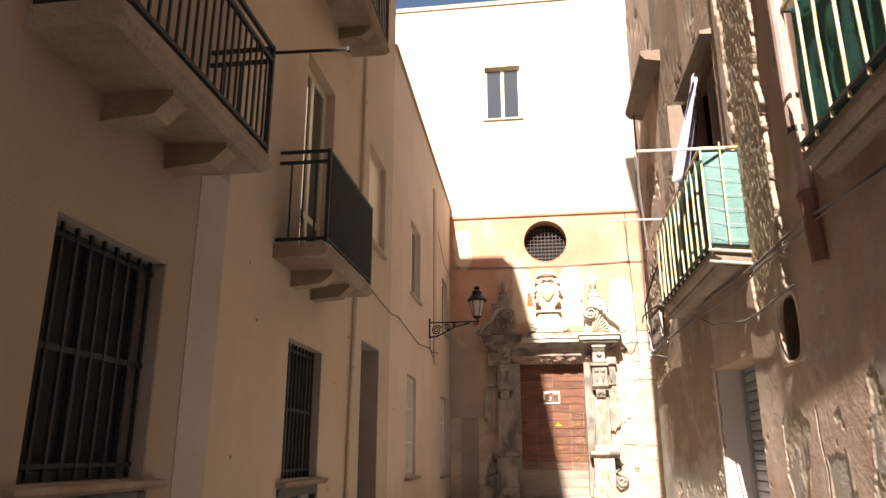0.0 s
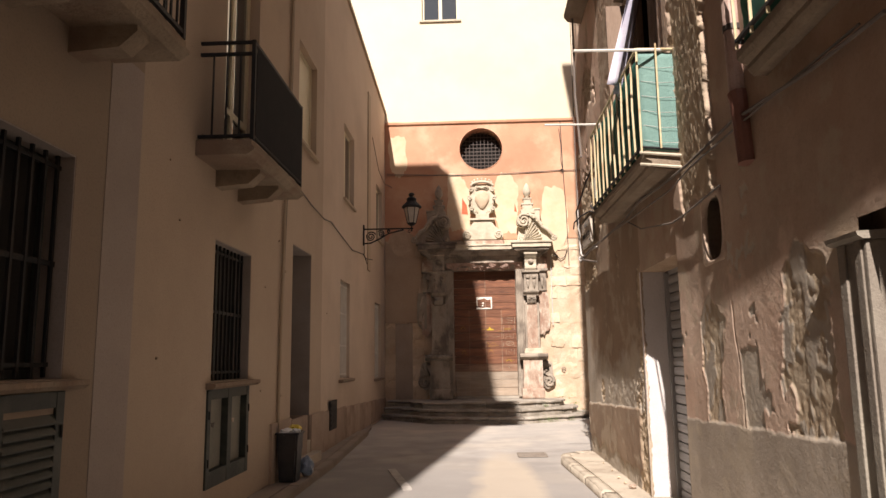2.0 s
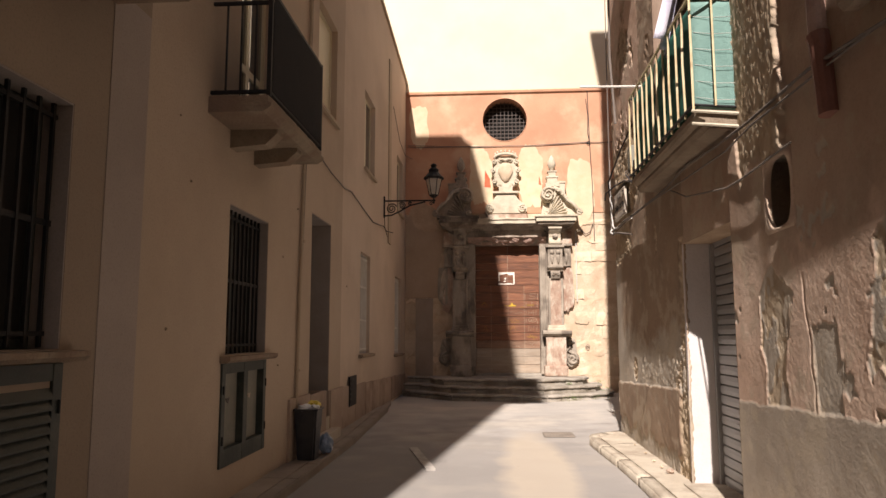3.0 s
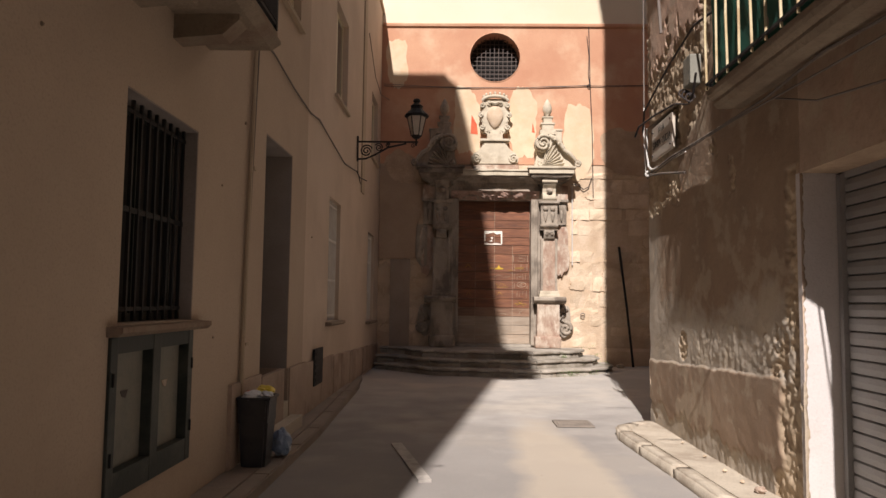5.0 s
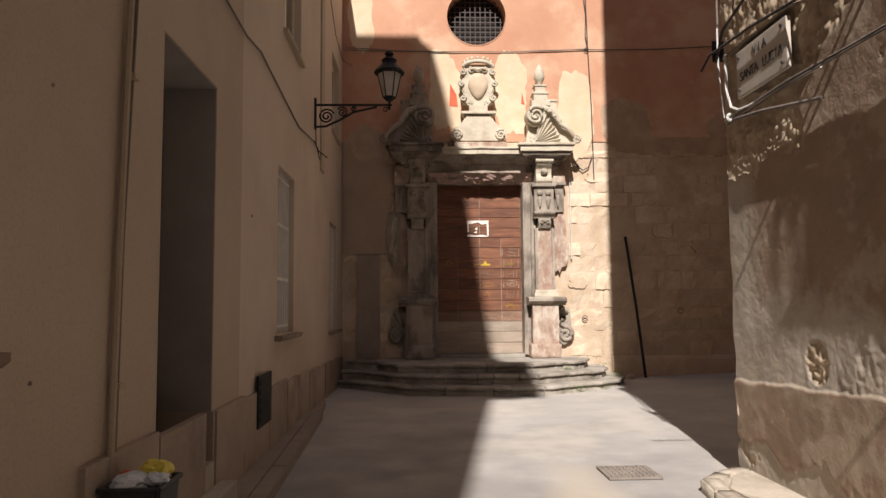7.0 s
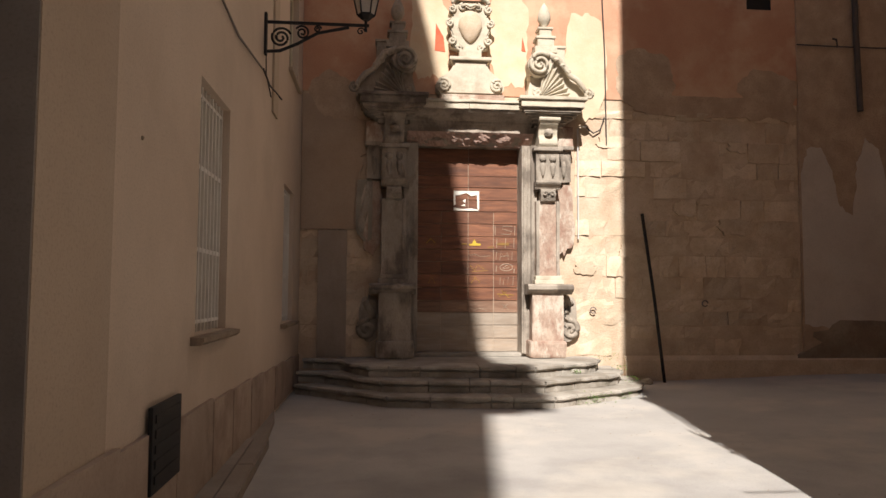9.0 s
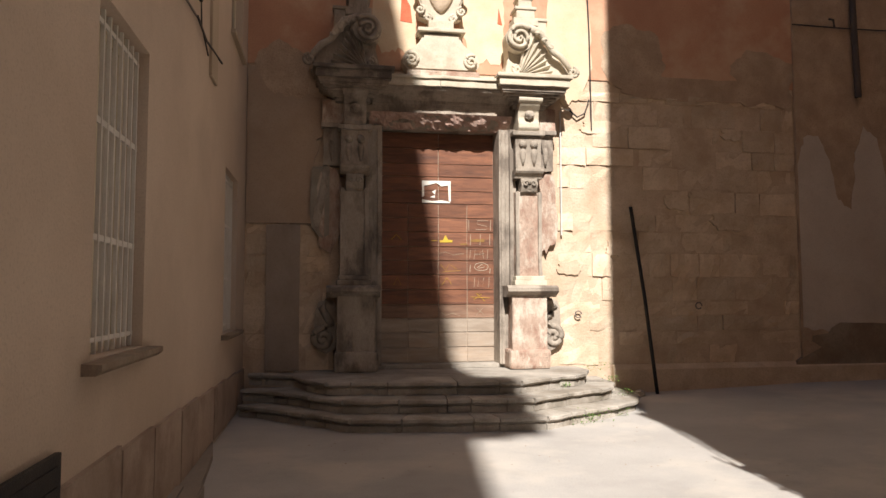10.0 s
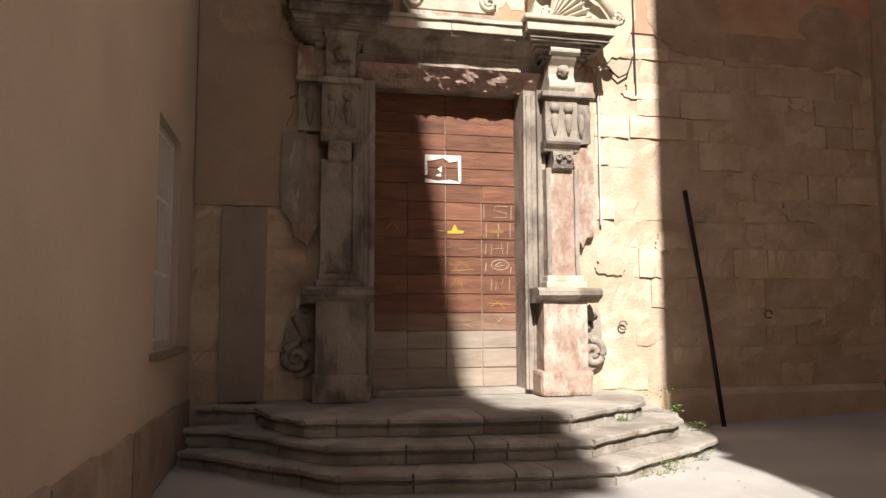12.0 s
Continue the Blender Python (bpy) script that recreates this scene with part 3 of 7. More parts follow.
def wall_layers(y, z):
    """How far the old wall stands out, and its coats there: grey, pink, and dado brown, which also paints in shade."""
    w = 0.10 * nz(y, z, 2.2, 3) + 0.05 * nz(y, z, 8, 4) + 0.025 * nz(y, z, 21, 14)
    v = 0.09 * nz(y, z * 0.45, 3.0, 33) + 0.05 * nz(y, z * 0.6, 9, 34) + 0.02 * nz(y, z, 24, 35)
    n1 = nz(y, z, 1.1, 7) + 0.5 * nz(y, z, 4.0, 8) + 0.3 * nz(y, z, 12, 9)
    gouge = 0.5 - abs(nz(y + w, z * 0.42, 8.0, 21)) * 1.6
    grey = pink = scar = lip = 0.0
    zd = (1.12 + 0.036 * (6.63 - y) if y < 6.75 else 1.07 - 0.04 * (y - 8.3)) + 0.02 * nz(y, 0, 3) + 0.012 * nz(y, 0, 11)
    if y > 8.3:
        bare = soft(z + w * 2, 2.80, 2.84) * soft(y + w * 2 + 0.9 * soft(z, 3.3, 3.9), 11.1, 11.16)
        bare = max(bare, soft(8.80 - 0.25 * soft(z, 0.3, 1.2) - y - w * 1.6, 0, 0.03) * (z < 2.7))
        bare = max(bare, soft(n1 - 0.60, 0, 0.03))
        bare = max(bare, soft(0.13 - math.hypot(y - 11.12, (z - 1.15) * 0.75) + w * 0.3, 0, 0.01))
        grey = 1 - bare
        if z > 4.7 + w * 5 and y < 12.35 + w * 2:
            pink = soft(n1 + 0.55, 0.2, 0.24)
        scar = soft(1.66 + w * 3 - z, 0, 0.2) * soft(10.9 + w * 3 - y, 0, 0.3) + 0.3 * soft(n1, 0.1, 0.4)
        foot = 0.30 + 0.18 * nz(y, 0, 2.2, 6) + 0.08 * nz(y, z * 0.3, 9, 6)
        dado = soft(zd - z, 0, 0.015) * soft(z, foot, foot + 0.05) * soft(y + w, 8.66, 8.69)
        # above z 1.5 and short of the corner, brown stands in for balcony shade
        tint = max(dado, 1.0 * grey * soft(z + w * 3, 1.5, 1.8) * soft(12.2 - y, 0, 0.3))
    else:
        d1 = 0.17 + 0.13 * soft(z, 1.2, 1.9) - abs(y + v * 1.6 - 5.84) - 0.5 * soft(z, 1.95, 2.3)
        d2 = 0.17 - abs(y + v * 0.4 - 5.02 - 0.06 * (z - 1.5)) - soft(z + w * 0.4, 1.70, 1.76)
        d3 = 0.27 - abs(y + v * 1.8 - 4.13) - 0.4 * soft(z, 2.15, 2.4)
        d = max(d1, d2, d3)
        off = soft(d, 0, 0.007)
        lip = math.exp(-((d + 0.012) / 0.016) ** 2) * soft(nz(y, z, 3.5, 36) + 0.25, 0, 0.3)
        hole = soft(0.08 - abs(y + v * 1.6 - 6.12 + 0.25 * (z - 1.6)), 0, 0.012) * (z < 1.80 + w * 2)
        under = soft(nz(y, z * 0.45, 5.5, 41) + 0.5 * nz(y, z, 13, 42) + 0.05, 0, 0.05)
        pink = 1 - max(off, soft(n1 - 0.62, 0, 0.03))
        grey = max(0.0, (1 - off * (1 - under) * (d2 < 0)) - hole)
        scar = 0.12 * off * (d2 < 0)
        pillar = soft(0.56 - abs(y + w * 1.5 - 5.98), 0, 0.03) * soft(z + w * 2, 2.85, 2.92)
        pink, grey = pink * (1 - pillar), grey * (1 - pillar)
        dado = soft(zd - z, 0, 0.015)
        # brown over the upper pink likewise paints in the near balcony's shade
        tint, pink, grey = max(0.2 * dado, 0.55 * pink * soft(z + w * 4, 2.0, 2.25)), pink * (1 - dado), max(grey, dado)
    coat = max(grey, pink, dado)
    rough = 0.010 * nz(y, z, 6.5, 1) + 0.012 * nz(y, z, 13, 2) + 0.013 * nz(y, z, 26, 5)
    ridge = 0.017 * gouge + 0.006 * nz(y, z, 19, 22) + 0.005 * nz(y, z, 30, 23)
    if y < 6.7:
        # thin coats on a face that bows out towards the street's start
        crack = math.exp(-((y - 5.27 - 0.12 * (z - 1.75) + 0.05 * nz(z, 1, 4, 51)) / 0.010) ** 2) * soft(z, 1.15, 1.2) * soft(2.05 - z, 0, 0.05)
        out = 0.055 + 0.0216 * max(0.0, 6.35 - y) + 0.006 * max(pink, dado) + 0.004 * (coat - 1) + 0.005 * dado - 0.014 * crack * (1 - dado)
        out += (rough * 0.2 if z < 2.7 else 0.005 * nz(y, z, 13, 2) + 0.006 * nz(y, z, 27, 5) + 0.004 * nz(y, z, 41, 6)) * (1 - coat) + (ridge * 0.5 * scar + 0.004 * lip) * (1 - dado)
        out += pillar * 0.07 * (6.3 - y)
        out += 0.003 * nz(y, z, 2.5, 31) + 0.0015 * nz(y, z, 9, 32) + 0.0012 * nz(y, z, 26, 37) * (1 - dado)
    else:
        out = 0.012 + 0.014 * coat + rough * (1 - coat) * 1.3 + 0.008 * nz(y, z, 0.5, 11) + 0.004 * nz(y, z, 4, 31) + 0.0025 * nz(y, z, 10, 32)
        out += (1 - dado) * (0.008 * pink + 0.7 * ridge * scar + 0.002 * nz(y, z, 22, 37)) + 0.018 * dado
    return out, grey, pink, tint


def right_wall():
    ys = [3.0 + 0.02 * i for i in range(40)] + [3.8 + 0.011 * i for i in range(264)] + [6.7 + 0.018 * i for i in range(306)] + [12.2 + 0.025 * i for i in range(13)]
    zs = [0.02 * i for i in range(45)] + [0.9 + 0.012 * i for i in range(118)] + [2.31 + 0.018 * i for i in range(67)] + [3.5 + 0.024 * i for i in range(134)] + [6.7 + 0.12 * i for i in range(30)]
    ys = sorted(set(round(v, 4) for v in ys + [h for a in RIGHT_HOLES for h in a[:2] if h > 3.0]))
    zs = sorted(set(round(v, 4) for v in zs + [h for a in RIGHT_HOLES for h in a[2:] if h > 0]))
    verts, lay = [], []
    for z in zs:
        for y in ys:
            o, g, p, d = wall_layers(y, z)
            lean = 0.10 * soft(z, 0, 9) * soft(y, 11.0, 12.5)
            verts.append((WR - o, y + lean + (0.05 * nz(z, 0, 2.5) if y > 12.45 else 0), z))
            lay.append((g, p, d, 1))
    nyy = len(ys)
    faces = []
    for j in range(len(zs) - 1):
        for i in range(nyy - 1):
            cy, cz = (ys[i] + ys[i + 1]) / 2, (zs[j] + zs[j + 1]) / 2
            if any(h[0] < cy < h[1] and h[2] < cz < h[3] for h in RIGHT_HOLES):
                continue
            faces.append((j * nyy + i, (j + 1) * nyy + i, (j + 1) * nyy + i + 1, j * nyy + i + 1))
    me = bpy.data.meshes.new("wall_east")
    me.from_pydata(verts, [], faces)
    at = me.color_attributes.new("layers", "FLOAT_COLOR", "POINT")
    at.data.foreach_set("color", [c for r in lay for c in r])
    me.materials.append(PEEL)
    me.polygons.foreach_set("use_smooth", [True] * len(me.polygons))
    tagged(new("wall_east", me), "old house wall with grey and pink plaster peeling off rubble", "house wall", kind="structure")


right_wall()
bm = bmesh.new()
# body behind the weathered face, in blocks that leave the openings free
XB = WR + 0.32
box(bm, XB + 0.5, 12.6, -3.0, 12.45, 0, 18.6)
box(bm, WR + 0.02, XB + 0.5, 8.32, 12.52, 0, 10.1)
box(bm, WR + 0.02, XB + 0.5, 6.0, 6.73, 0, 10.1)
box(bm, WR + 0.02, XB + 0.5, 3.47, 5.33, 0, 10.1)
box(bm, WR + 0.02, XB + 0.5, 5.33, 6.0, 0, 2.36)
box(bm, WR + 0.02, XB + 0.5, 5.33, 6.0, 2.94, 10.1)
box(bm, WR + 0.02, XB + 0.5, 6.73, 8.32, 2.64, 3.48)
box(bm, WR + 0.02, XB + 0.5, 6.73, 8.32, 6.02, 10.1)
box(bm, WR + 0.02, XB + 0.5, -3.0, 2.28, 0, 10.1)
box(bm, WR + 0.02, XB + 0.5, 2.28, 3.47, 2.32, 10.1)
box(bm, WR - 0.02, XB + 0.5, -3.0, 12.55, 10.1, 18.6)
box(bm, WR - 0.02, WR + 0.02, -3.0, 2.3, 0, 10.1)
box(bm, WR - 0.02, WR + 0.02, 2.3, 3.02, 2.32, 10.1)
tagged(part("wall_east_body", bm, MORTAR), "thick masonry body of the old house", "house wall", kind="structure")
bm = bmesh.new()
box(bm, WR - 0.25, 12.8, -3.2, 12.75, 18.6, 18.8)
tagged(part("roof_east", bm, ROOF_TILE), "flat roof edge of the old house", "roof", kind="structure")
# kerbed pavement at the foot of the right wall
pav = thing("pavement_east", (1.8, 8, 0), "worn stone pavement with rounded corner at the old house", "pavement", kind="structure")
edge = [(1.60, 0.5), (1.60, 1.7), (1.60, 2.9), (1.61, 4.1), (1.61, 5.3), (1.60, 6.5), (1.60, 7.6), (1.60, 8.7), (1.56, 9.8), (1.50, 10.8), (1.46, 11.6), (1.52, 12.0), (1.74, 12.25), (2.02, 12.42)]
for k, (a, b) in enumerate(zip(edge, edge[1:])):
    a, b = Vector(a), Vector(b)
    d = (b - a).normalized()
    s = Vector((d.y, -d.x)) * 0.17
    g = d * 0.004
    bm = bmesh.new()
    prism(bm, [tuple(a + g), tuple(b - g), tuple(b + s - g), tuple(a + s + g)], "z", -0.05, 0.113 + random.uniform(-0.006, 0.006))
    bmesh.ops.bevel(bm, geom=[e for e in bm.edges if min(v.co.z for v in e.verts) > 0], offset=0.022, segments=3, affect="EDGES")
    bmesh.ops.subdivide_edges(bm, edges=[e for e in bm.edges if e.calc_length() > 0.3], cuts=9)
    part("kerb_stone", chip(bm, 0.009, k, 6), KERB, pav, smooth=True)
bm = bmesh.new()
prism(bm, [(1.77, 0.5), (1.77, 8.7), (1.70, 10.5), (1.64, 11.7), (1.85, 12.1), (2.12, 12.3), (2.3, 12.0), (2.3, 0.5)], "z", -0.05, 0.105)
part("paving_bed", bm, KERB, pav)

# ---- the church front ----
bm = bmesh.new()
box(bm, -9.0, -0.75, FY, FY + 0.7, 0, 5.2)
box(bm, 1.70, 20.0, FY, FY + 0.7, 0, 5.2)
box(bm, -0.75, 1.70, FY, FY + 0.7, 4.3, 5.2)
box(bm, -0.75, 1.70, FY, FY + 0.7, 0, 0.5)
church = tagged(part("wall_north", bm, STONE_BED), "church front of worn sandstone blocks under the plaster", "church wall", kind="structure")
bm = bmesh.new()
OC, ORAD, OH = (0.45, 8.04), 0.655, 0.86
box(bm, -9.0, OC[0] - OH, FY - 0.02, FY + 0.7, 5.2, 8.9)
box(bm, OC[0] + OH, 6.72, FY - 0.02, FY + 0.7, 5.2, 8.9)
box(bm, OC[0] - OH, OC[0] + OH, FY - 0.02, FY + 0.7, 5.2, OC[1] - OH)
rings = []
for yy, round_ in ((FY - 0.02, False), (FY - 0.02, True), (FY + 0.5, True)):
    r = []
    for i in range(48):
        a = 2 * math.pi * (i + 0.0) / 48
        c, s = math.cos(a), math.sin(a)
        k = ORAD if round_ else OH / max(abs(c), abs(s))
        r.append(bm.verts.new((OC[0] + k * c, yy, OC[1] + k * s)))
    rings.append(r)
for a, b in zip(rings, rings[1:]):
    for i in range(48):
        bm.faces.new((a[i], a[(i + 1) % 48], b[(i + 1) % 48], b[i]))
tagged(part("wall_north_middle", bm, TERRA), "faded terracotta plaster band of the church front", "church wall", kind="structure")
bm = bmesh.new()
WX0, WX1, WZ0, WZ1 = -1.33, -0.16, 12.3, 14.22
box(bm, -9.0, WX0, FY, FY + 0.7, 8.9, 16.6)
box(bm, WX1, 20.0, FY, FY + 0.7, 8.9, 16.6)
box(bm, WX0, WX1, FY, FY + 0.7, 8.9, WZ0)
box(bm, WX0, WX1, FY, FY + 0.7, WZ1, 16.6)
tagged(part("wall_north_top", bm, CREAM), "cream plastered upper church front in full sun", "church wall", kind="structure")
bm = bmesh.new()
box(bm, 6.72, 20.0, FY - 0.06, FY + 0.7, 0.0, 8.9)
tagged(part("wall_north_side", bm, MORTAR), "brownish rendered stretch of the church front", "church wall", kind="structure")
bm = bmesh.new()
box(bm, -9.2, 20.0, FY - 0.05, FY + 0.9, 16.6, 16.75)
box(bm, -9.0, 20.0, FY + 0.7, FY + 0.9, 0, 16.6)
tagged(part("coping_north", bm, OCHRE_TRIM), "thin coping on top of the church front", "coping", kind="structure")
bm = bmesh.new()
prism(bm, [(FY - 0.02, 8.82), (FY - 0.07, 8.86), (FY - 0.08, 8.92), (FY - 0.04, 8.95), (FY, 8.97)], "x", -2.5, 12.0)
tagged(part("string_course", bm, TERRA), "thin string course between terracotta and cream plaster", "moulding", kind="structure")
bm = bmesh.new()
prism(bm, [(FY - 0.001, 0.0), (FY - 0.10, 0.0), (FY - 0.09, 0.42), (FY - 0.03, 0.50), (FY - 0.001, 0.50)], "x", 3.3, 12.0)
tagged(part("plinth_north", bm, SANDSTONE), "low sandstone plinth of the church front", "plinth", kind="structure")

# round window with its lattice
ocu = thing("round_window", (OC[0], FY, OC[1] - ORAD), "round church window with a dark iron lattice", "window", kind="structure")
bm = bmesh.new()
for i in range(48):
    a0, a1 = 2 * math.pi * i / 48, 2 * math.pi * (i + 1) / 48
    q = []
    for a, k, yy in ((a0, 0.655, FY - 0.035), (a1, 0.655, FY - 0.035), (a1, 0.678, FY - 0.03), (a0, 0.678, FY - 0.03)):
        q.append(bm.verts.new((OC[0] + k * math.cos(a), yy, OC[1] + k * math.sin(a))))
    bm.faces.new(q)
bmesh.ops.remove_doubles(bm, verts=bm.verts, dist=0.001)
ext = bmesh.ops.extrude_face_region(bm, geom=bm.faces[:])
bmesh.ops.translate(bm, verts=[g for g in ext["geom"] if isinstance(g, bmesh.types.BMVert)], vec=(0, 0.06, 0))
bmesh.ops.recalc_face_normals(bm, faces=bm.faces)
part("rim", bm, TERRA, ocu)
bm = bmesh.new()
bmesh.ops.create_circle(bm, cap_ends=True, radius=0.655, segments=48, matrix=pose(OC[0], FY + 0.45, OC[1], 90, 0, 0))
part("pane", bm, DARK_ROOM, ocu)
for i in range(-5, 6):
    o = i * 0.115
    h = math.sqrt(max(0.0, 0.65 ** 2 - o * o))
    if h > 0.1:
        part("bar", boxed(OC[0] + o - 0.009, OC[0] + o + 0.009, FY + 0.28, FY + 0.30, OC[1] - h, OC[1] + h), IRON_GREY, ocu)
        part("bar", boxed(OC[0] - h, OC[0] + h, FY + 0.30, FY + 0.315, OC[1] + o - 0.009, OC[1] + o + 0.009), IRON_GREY, ocu)

# upper church window
uw = thing("upper_window", (-0.745, FY, WZ0), "two-leaf window with blue sky mirrored in its panes", "window", kind="structure")
for x0, x1 in ((WX0, WX0 + 0.07), (WX1 - 0.07, WX1), (-0.80, -0.69)):
    part("frame_post", boxed(x0, x1, FY + 0.16, FY + 0.22, WZ0, WZ1, bev=0.006), CREAM_PVC, uw)
for z0, z1 in ((WZ0, WZ0 + 0.07), (WZ1 - 0.07, WZ1)):
    part("frame_rail", boxed(WX0 + 0.07, WX1 - 0.07, FY + 0.165, FY + 0.215, z0, z1), CREAM_PVC, uw)
for x0, x1 in ((WX0 + 0.07, -0.80), (-0.69, WX1 - 0.07)):
    part("pane", boxed(x0, x1, FY + 0.185, FY + 0.195, WZ0 + 0.07, WZ1 - 0.07), PANE, uw)
part("window_sill", boxed(WX0 - 0.08, WX1 + 0.08, FY - 0.06, FY + 0.16, WZ0 - 0.06, WZ0, bev=0.008), CARVED_PALE, uw)
bm = bmesh.new()
box(bm, WX0 - 0.2, WX1 + 0.2, FY + 0.23, FY + 0.69, WZ0 - 0.2, WZ1 + 0.2)
tagged(part("room_north", bm, DARK_ROOM), "unlit room behind the church window", "room", kind="structure")

# bared patches of plaster
def facade_patch(x, z, w, h, seed, mat_, label, rough=0.3, proud=0.026, clip=None):
    pts = blob(x, z, w, h, seed, 44, rough)
    if clip:
        pts = [(min(max(px, clip[0]), clip[1]), min(max(pz, clip[2]), clip[3])) for px, pz in pts]
    bm = bmesh.new()
    prism(bm, pts, "y", FY - proud, FY + 0.02)
    tagged(part("plaster_patch", bm, mat_), label, "plaster patch", kind="structure")


facade_patch(2.62, 5.85, 0.80, 1.9, 2, CREAM_PATCH, "bared cream render on the church front", 0.22)
facade_patch(-0.25, 6.25, 0.75, 1.75, 4, CREAM_PATCH, "bared cream render beside the coat of arms", 0.35)
facade_patch(1.18, 6.3, 0.78, 1.75, 6, CREAM_PATCH, "bared cream render beside the coat of arms", 0.25, 0.0265)
facade_patch(-2.1, 7.85, 0.55, 1.25, 9, CREAM_PATCH, "bared cream render on the church front", 0.3)
facade_patch(-2.05, 4.9, 0.9, 1.2, 12, MORTAR, "old brown render on the church front", 0.3)
facade_patch(3.75, 5.6, 1.1, 1.1, 15, MORTAR, "old brown render under the terracotta plaster", 0.3)
facade_patch(6.15, 5.35, 1.1, 0.9, 18, MORTAR, "old brown render under the terracotta plaster", 0.3)
facade_patch(4.9, 5.12, 2.9, 0.4, 19, MORTAR, "old brown render under the terracotta plaster", 0.2, 0.0255)
# pale lower coat of the side stretch, its upper edge run out in fingers
tops = [(6.74, 3.9), (6.88, 4.4), (7.14, 4.36), (7.36, 3.95), (7.48, 3.3), (7.75, 3.1), (7.86, 4.1), (8.04, 4.6), (8.3, 4.4), (8.5, 3.5), (9.0, 3.3), (9.3, 4.2), (9.8, 4.0), (10.3, 3.2), (12.0, 3.4)]
up, low = [], []
for (xa, za), (xb, zb) in zip(tops, tops[1:]):
    n = max(4, int(math.hypot(xb - xa, zb - za) / 0.07))
    for i in range(n):
        t = i / n
        up.append((xa + (xb - xa) * t + 0.05 * noise.noise((za * 3 + t * 4, xa * 3, 2.0)), za + (zb - za) * t + 0.07 * noise.noise((xa * 4 + t * 5, 1.0, za))))
for i in range(70):
    x = 12.0 - 5.26 * i / 69
    low.append((x, 1.05 + 0.16 * noise.noise((x * 1.3, 4.0, 0)) + 0.08 * noise.noise((x * 5, 4.0, 0))))
bm = bmesh.new()
prism(bm, up + low, "y", FY - 0.066, FY + 0.02)
bmesh.ops.triangulate(bm, faces=[f for f in bm.faces if len(f.verts) > 4])
tagged(part("plaster_patch", bm, PALE_COAT), "pale grey lower coat on the side front", "plaster patch", kind="structure")
facade_patch(8.6, 0.6, 3.6, 1.1, 23, SLAB, "damp patch at the foot of the church front", 0.3, 0.068)
# upright grey slab and smooth plaster beside the shaded half of the portal
edge_r = [(-1.46 + 0.07 * noise.noise((2.73 + 0.05 * i, 1.0, 3.0)) + 0.09 * noise.noise(((2.73 + 0.05 * i) * 4, 5.0, 3.0)) + 0.12 * (i > 26), 2.73 + 0.05 * i) for i in range(40)]
edge_t = [(-1.5 - 0.033 * i, 4.70 + 0.10 * noise.noise((i * 0.21, 7.0, 1.0)) + 0.5 * max(0.0, (i - 18) / 12)) for i in range(31)]
bm = bmesh.new()
prism(bm, [(-2.505, 2.73)] + edge_r + edge_t + [(-2.505, 5.2)], "y", FY - 0.052, FY + 0.02)
bmesh.ops.triangulate(bm, faces=[f for f in bm.faces if len(f.verts) > 4])
tagged(part("plaster_patch", bm, SMOOTH_BROWN), "smooth brown plaster beside the portal", "plaster patch", kind="structure")
tagged(part("stone_slab", chip(boxed(-2.20, -1.70, FY - 0.056, FY + 0.02, 0.5, 2.71), 0.006, 3, 5, 5), SLAB_BROWN), "upright grey stone slab set in the church front", "stone slab", kind="structure")
for x0, x1, z0, z1 in ((-0.17, 0.02, 6.0, 6.5), (1.42, 1.5, 6.05, 6.3)):
    bm = bmesh.new()
    prism(bm, [(x0, z0), (x1, z0 - 0.02), (x1 - 0.03, (z0 + z1) / 2), (x0 + 0.02, z1)], "y", FY - 0.034, FY)
    tagged(part("plaster_patch", bm, RED_TILE), "small remnant of bright red plaster", "plaster patch", kind="structure")

for k in (0, 3, 8, 9, 10, 12, 14):
    rx = random.Random(500 + k)
    x, z = (rx.uniform(2.45, 3.3), rx.uniform(0.7, 4.6)) if k < 7 else (rx.uniform(3.4, 6.4), rx.uniform(0.6, 4.7))
    facade_patch(x, z, rx.uniform(0.25, 0.8), rx.uniform(0.12, 0.5), 60 + k, SANDSTONE, "ragged remnant of render on the church stones", 0.45, 0.027 + 0.0012 * k)
for k in range(7):
    rx = random.Random(700 + k)
    facade_patch(rx.uniform(-2.45, -1.75), rx.uniform(0.8, 4.2), rx.uniform(0.2, 0.5), rx.uniform(0.2, 0.7), 80 + k, SANDSTONE, "ragged remnant of render on the church stones", 0.45, 0.027 + 0.0012 * k)

# dark square vent high on the shaded church front
# solid near-black box; its colour stands in for the shade of a hole
tagged(part("wall_vent", boxed(5.76, 6.24, FY - 0.024, FY + 0.1, 7.02, 7.5), DARK_ROOM), "dark square vent hole in the church front", "vent")

# unseen plain walls added to cut skylight in the side street and behind
bm = bmesh.new()
box(bm, 12.0, 12.6, 12.5, FY - 0.06, 0, 15)
tagged(part("wall_side_end", bm, OCHRE), "unseen plain house added to cut skylight in the side street", "house wall", kind="structure")
bm = bmesh.new()
box(bm, -2.6, 2.3, -14.0, -13.4, 0, 8.6)
tagged(part("wall_south", bm, OCHRE), "unseen plain house added behind the start to cut skylight", "house wall", kind="structure")
bm = bmesh.new()
box(bm, 2.3, 9.0, -29.0, -3.25, 0, 18)
box(bm, -9.0, -2.6, -20.0, -3.15, 0, 9.3)
# tall unseen block added to shade the ground near the start
box(bm, -9.0, -2.6, -32.0, -20.0, 0, 24)
tagged(part("wall_south_rows", bm, OCHRE), "unseen plain house rows added to cut skylight and shade the street start", "house wall", kind="structure")

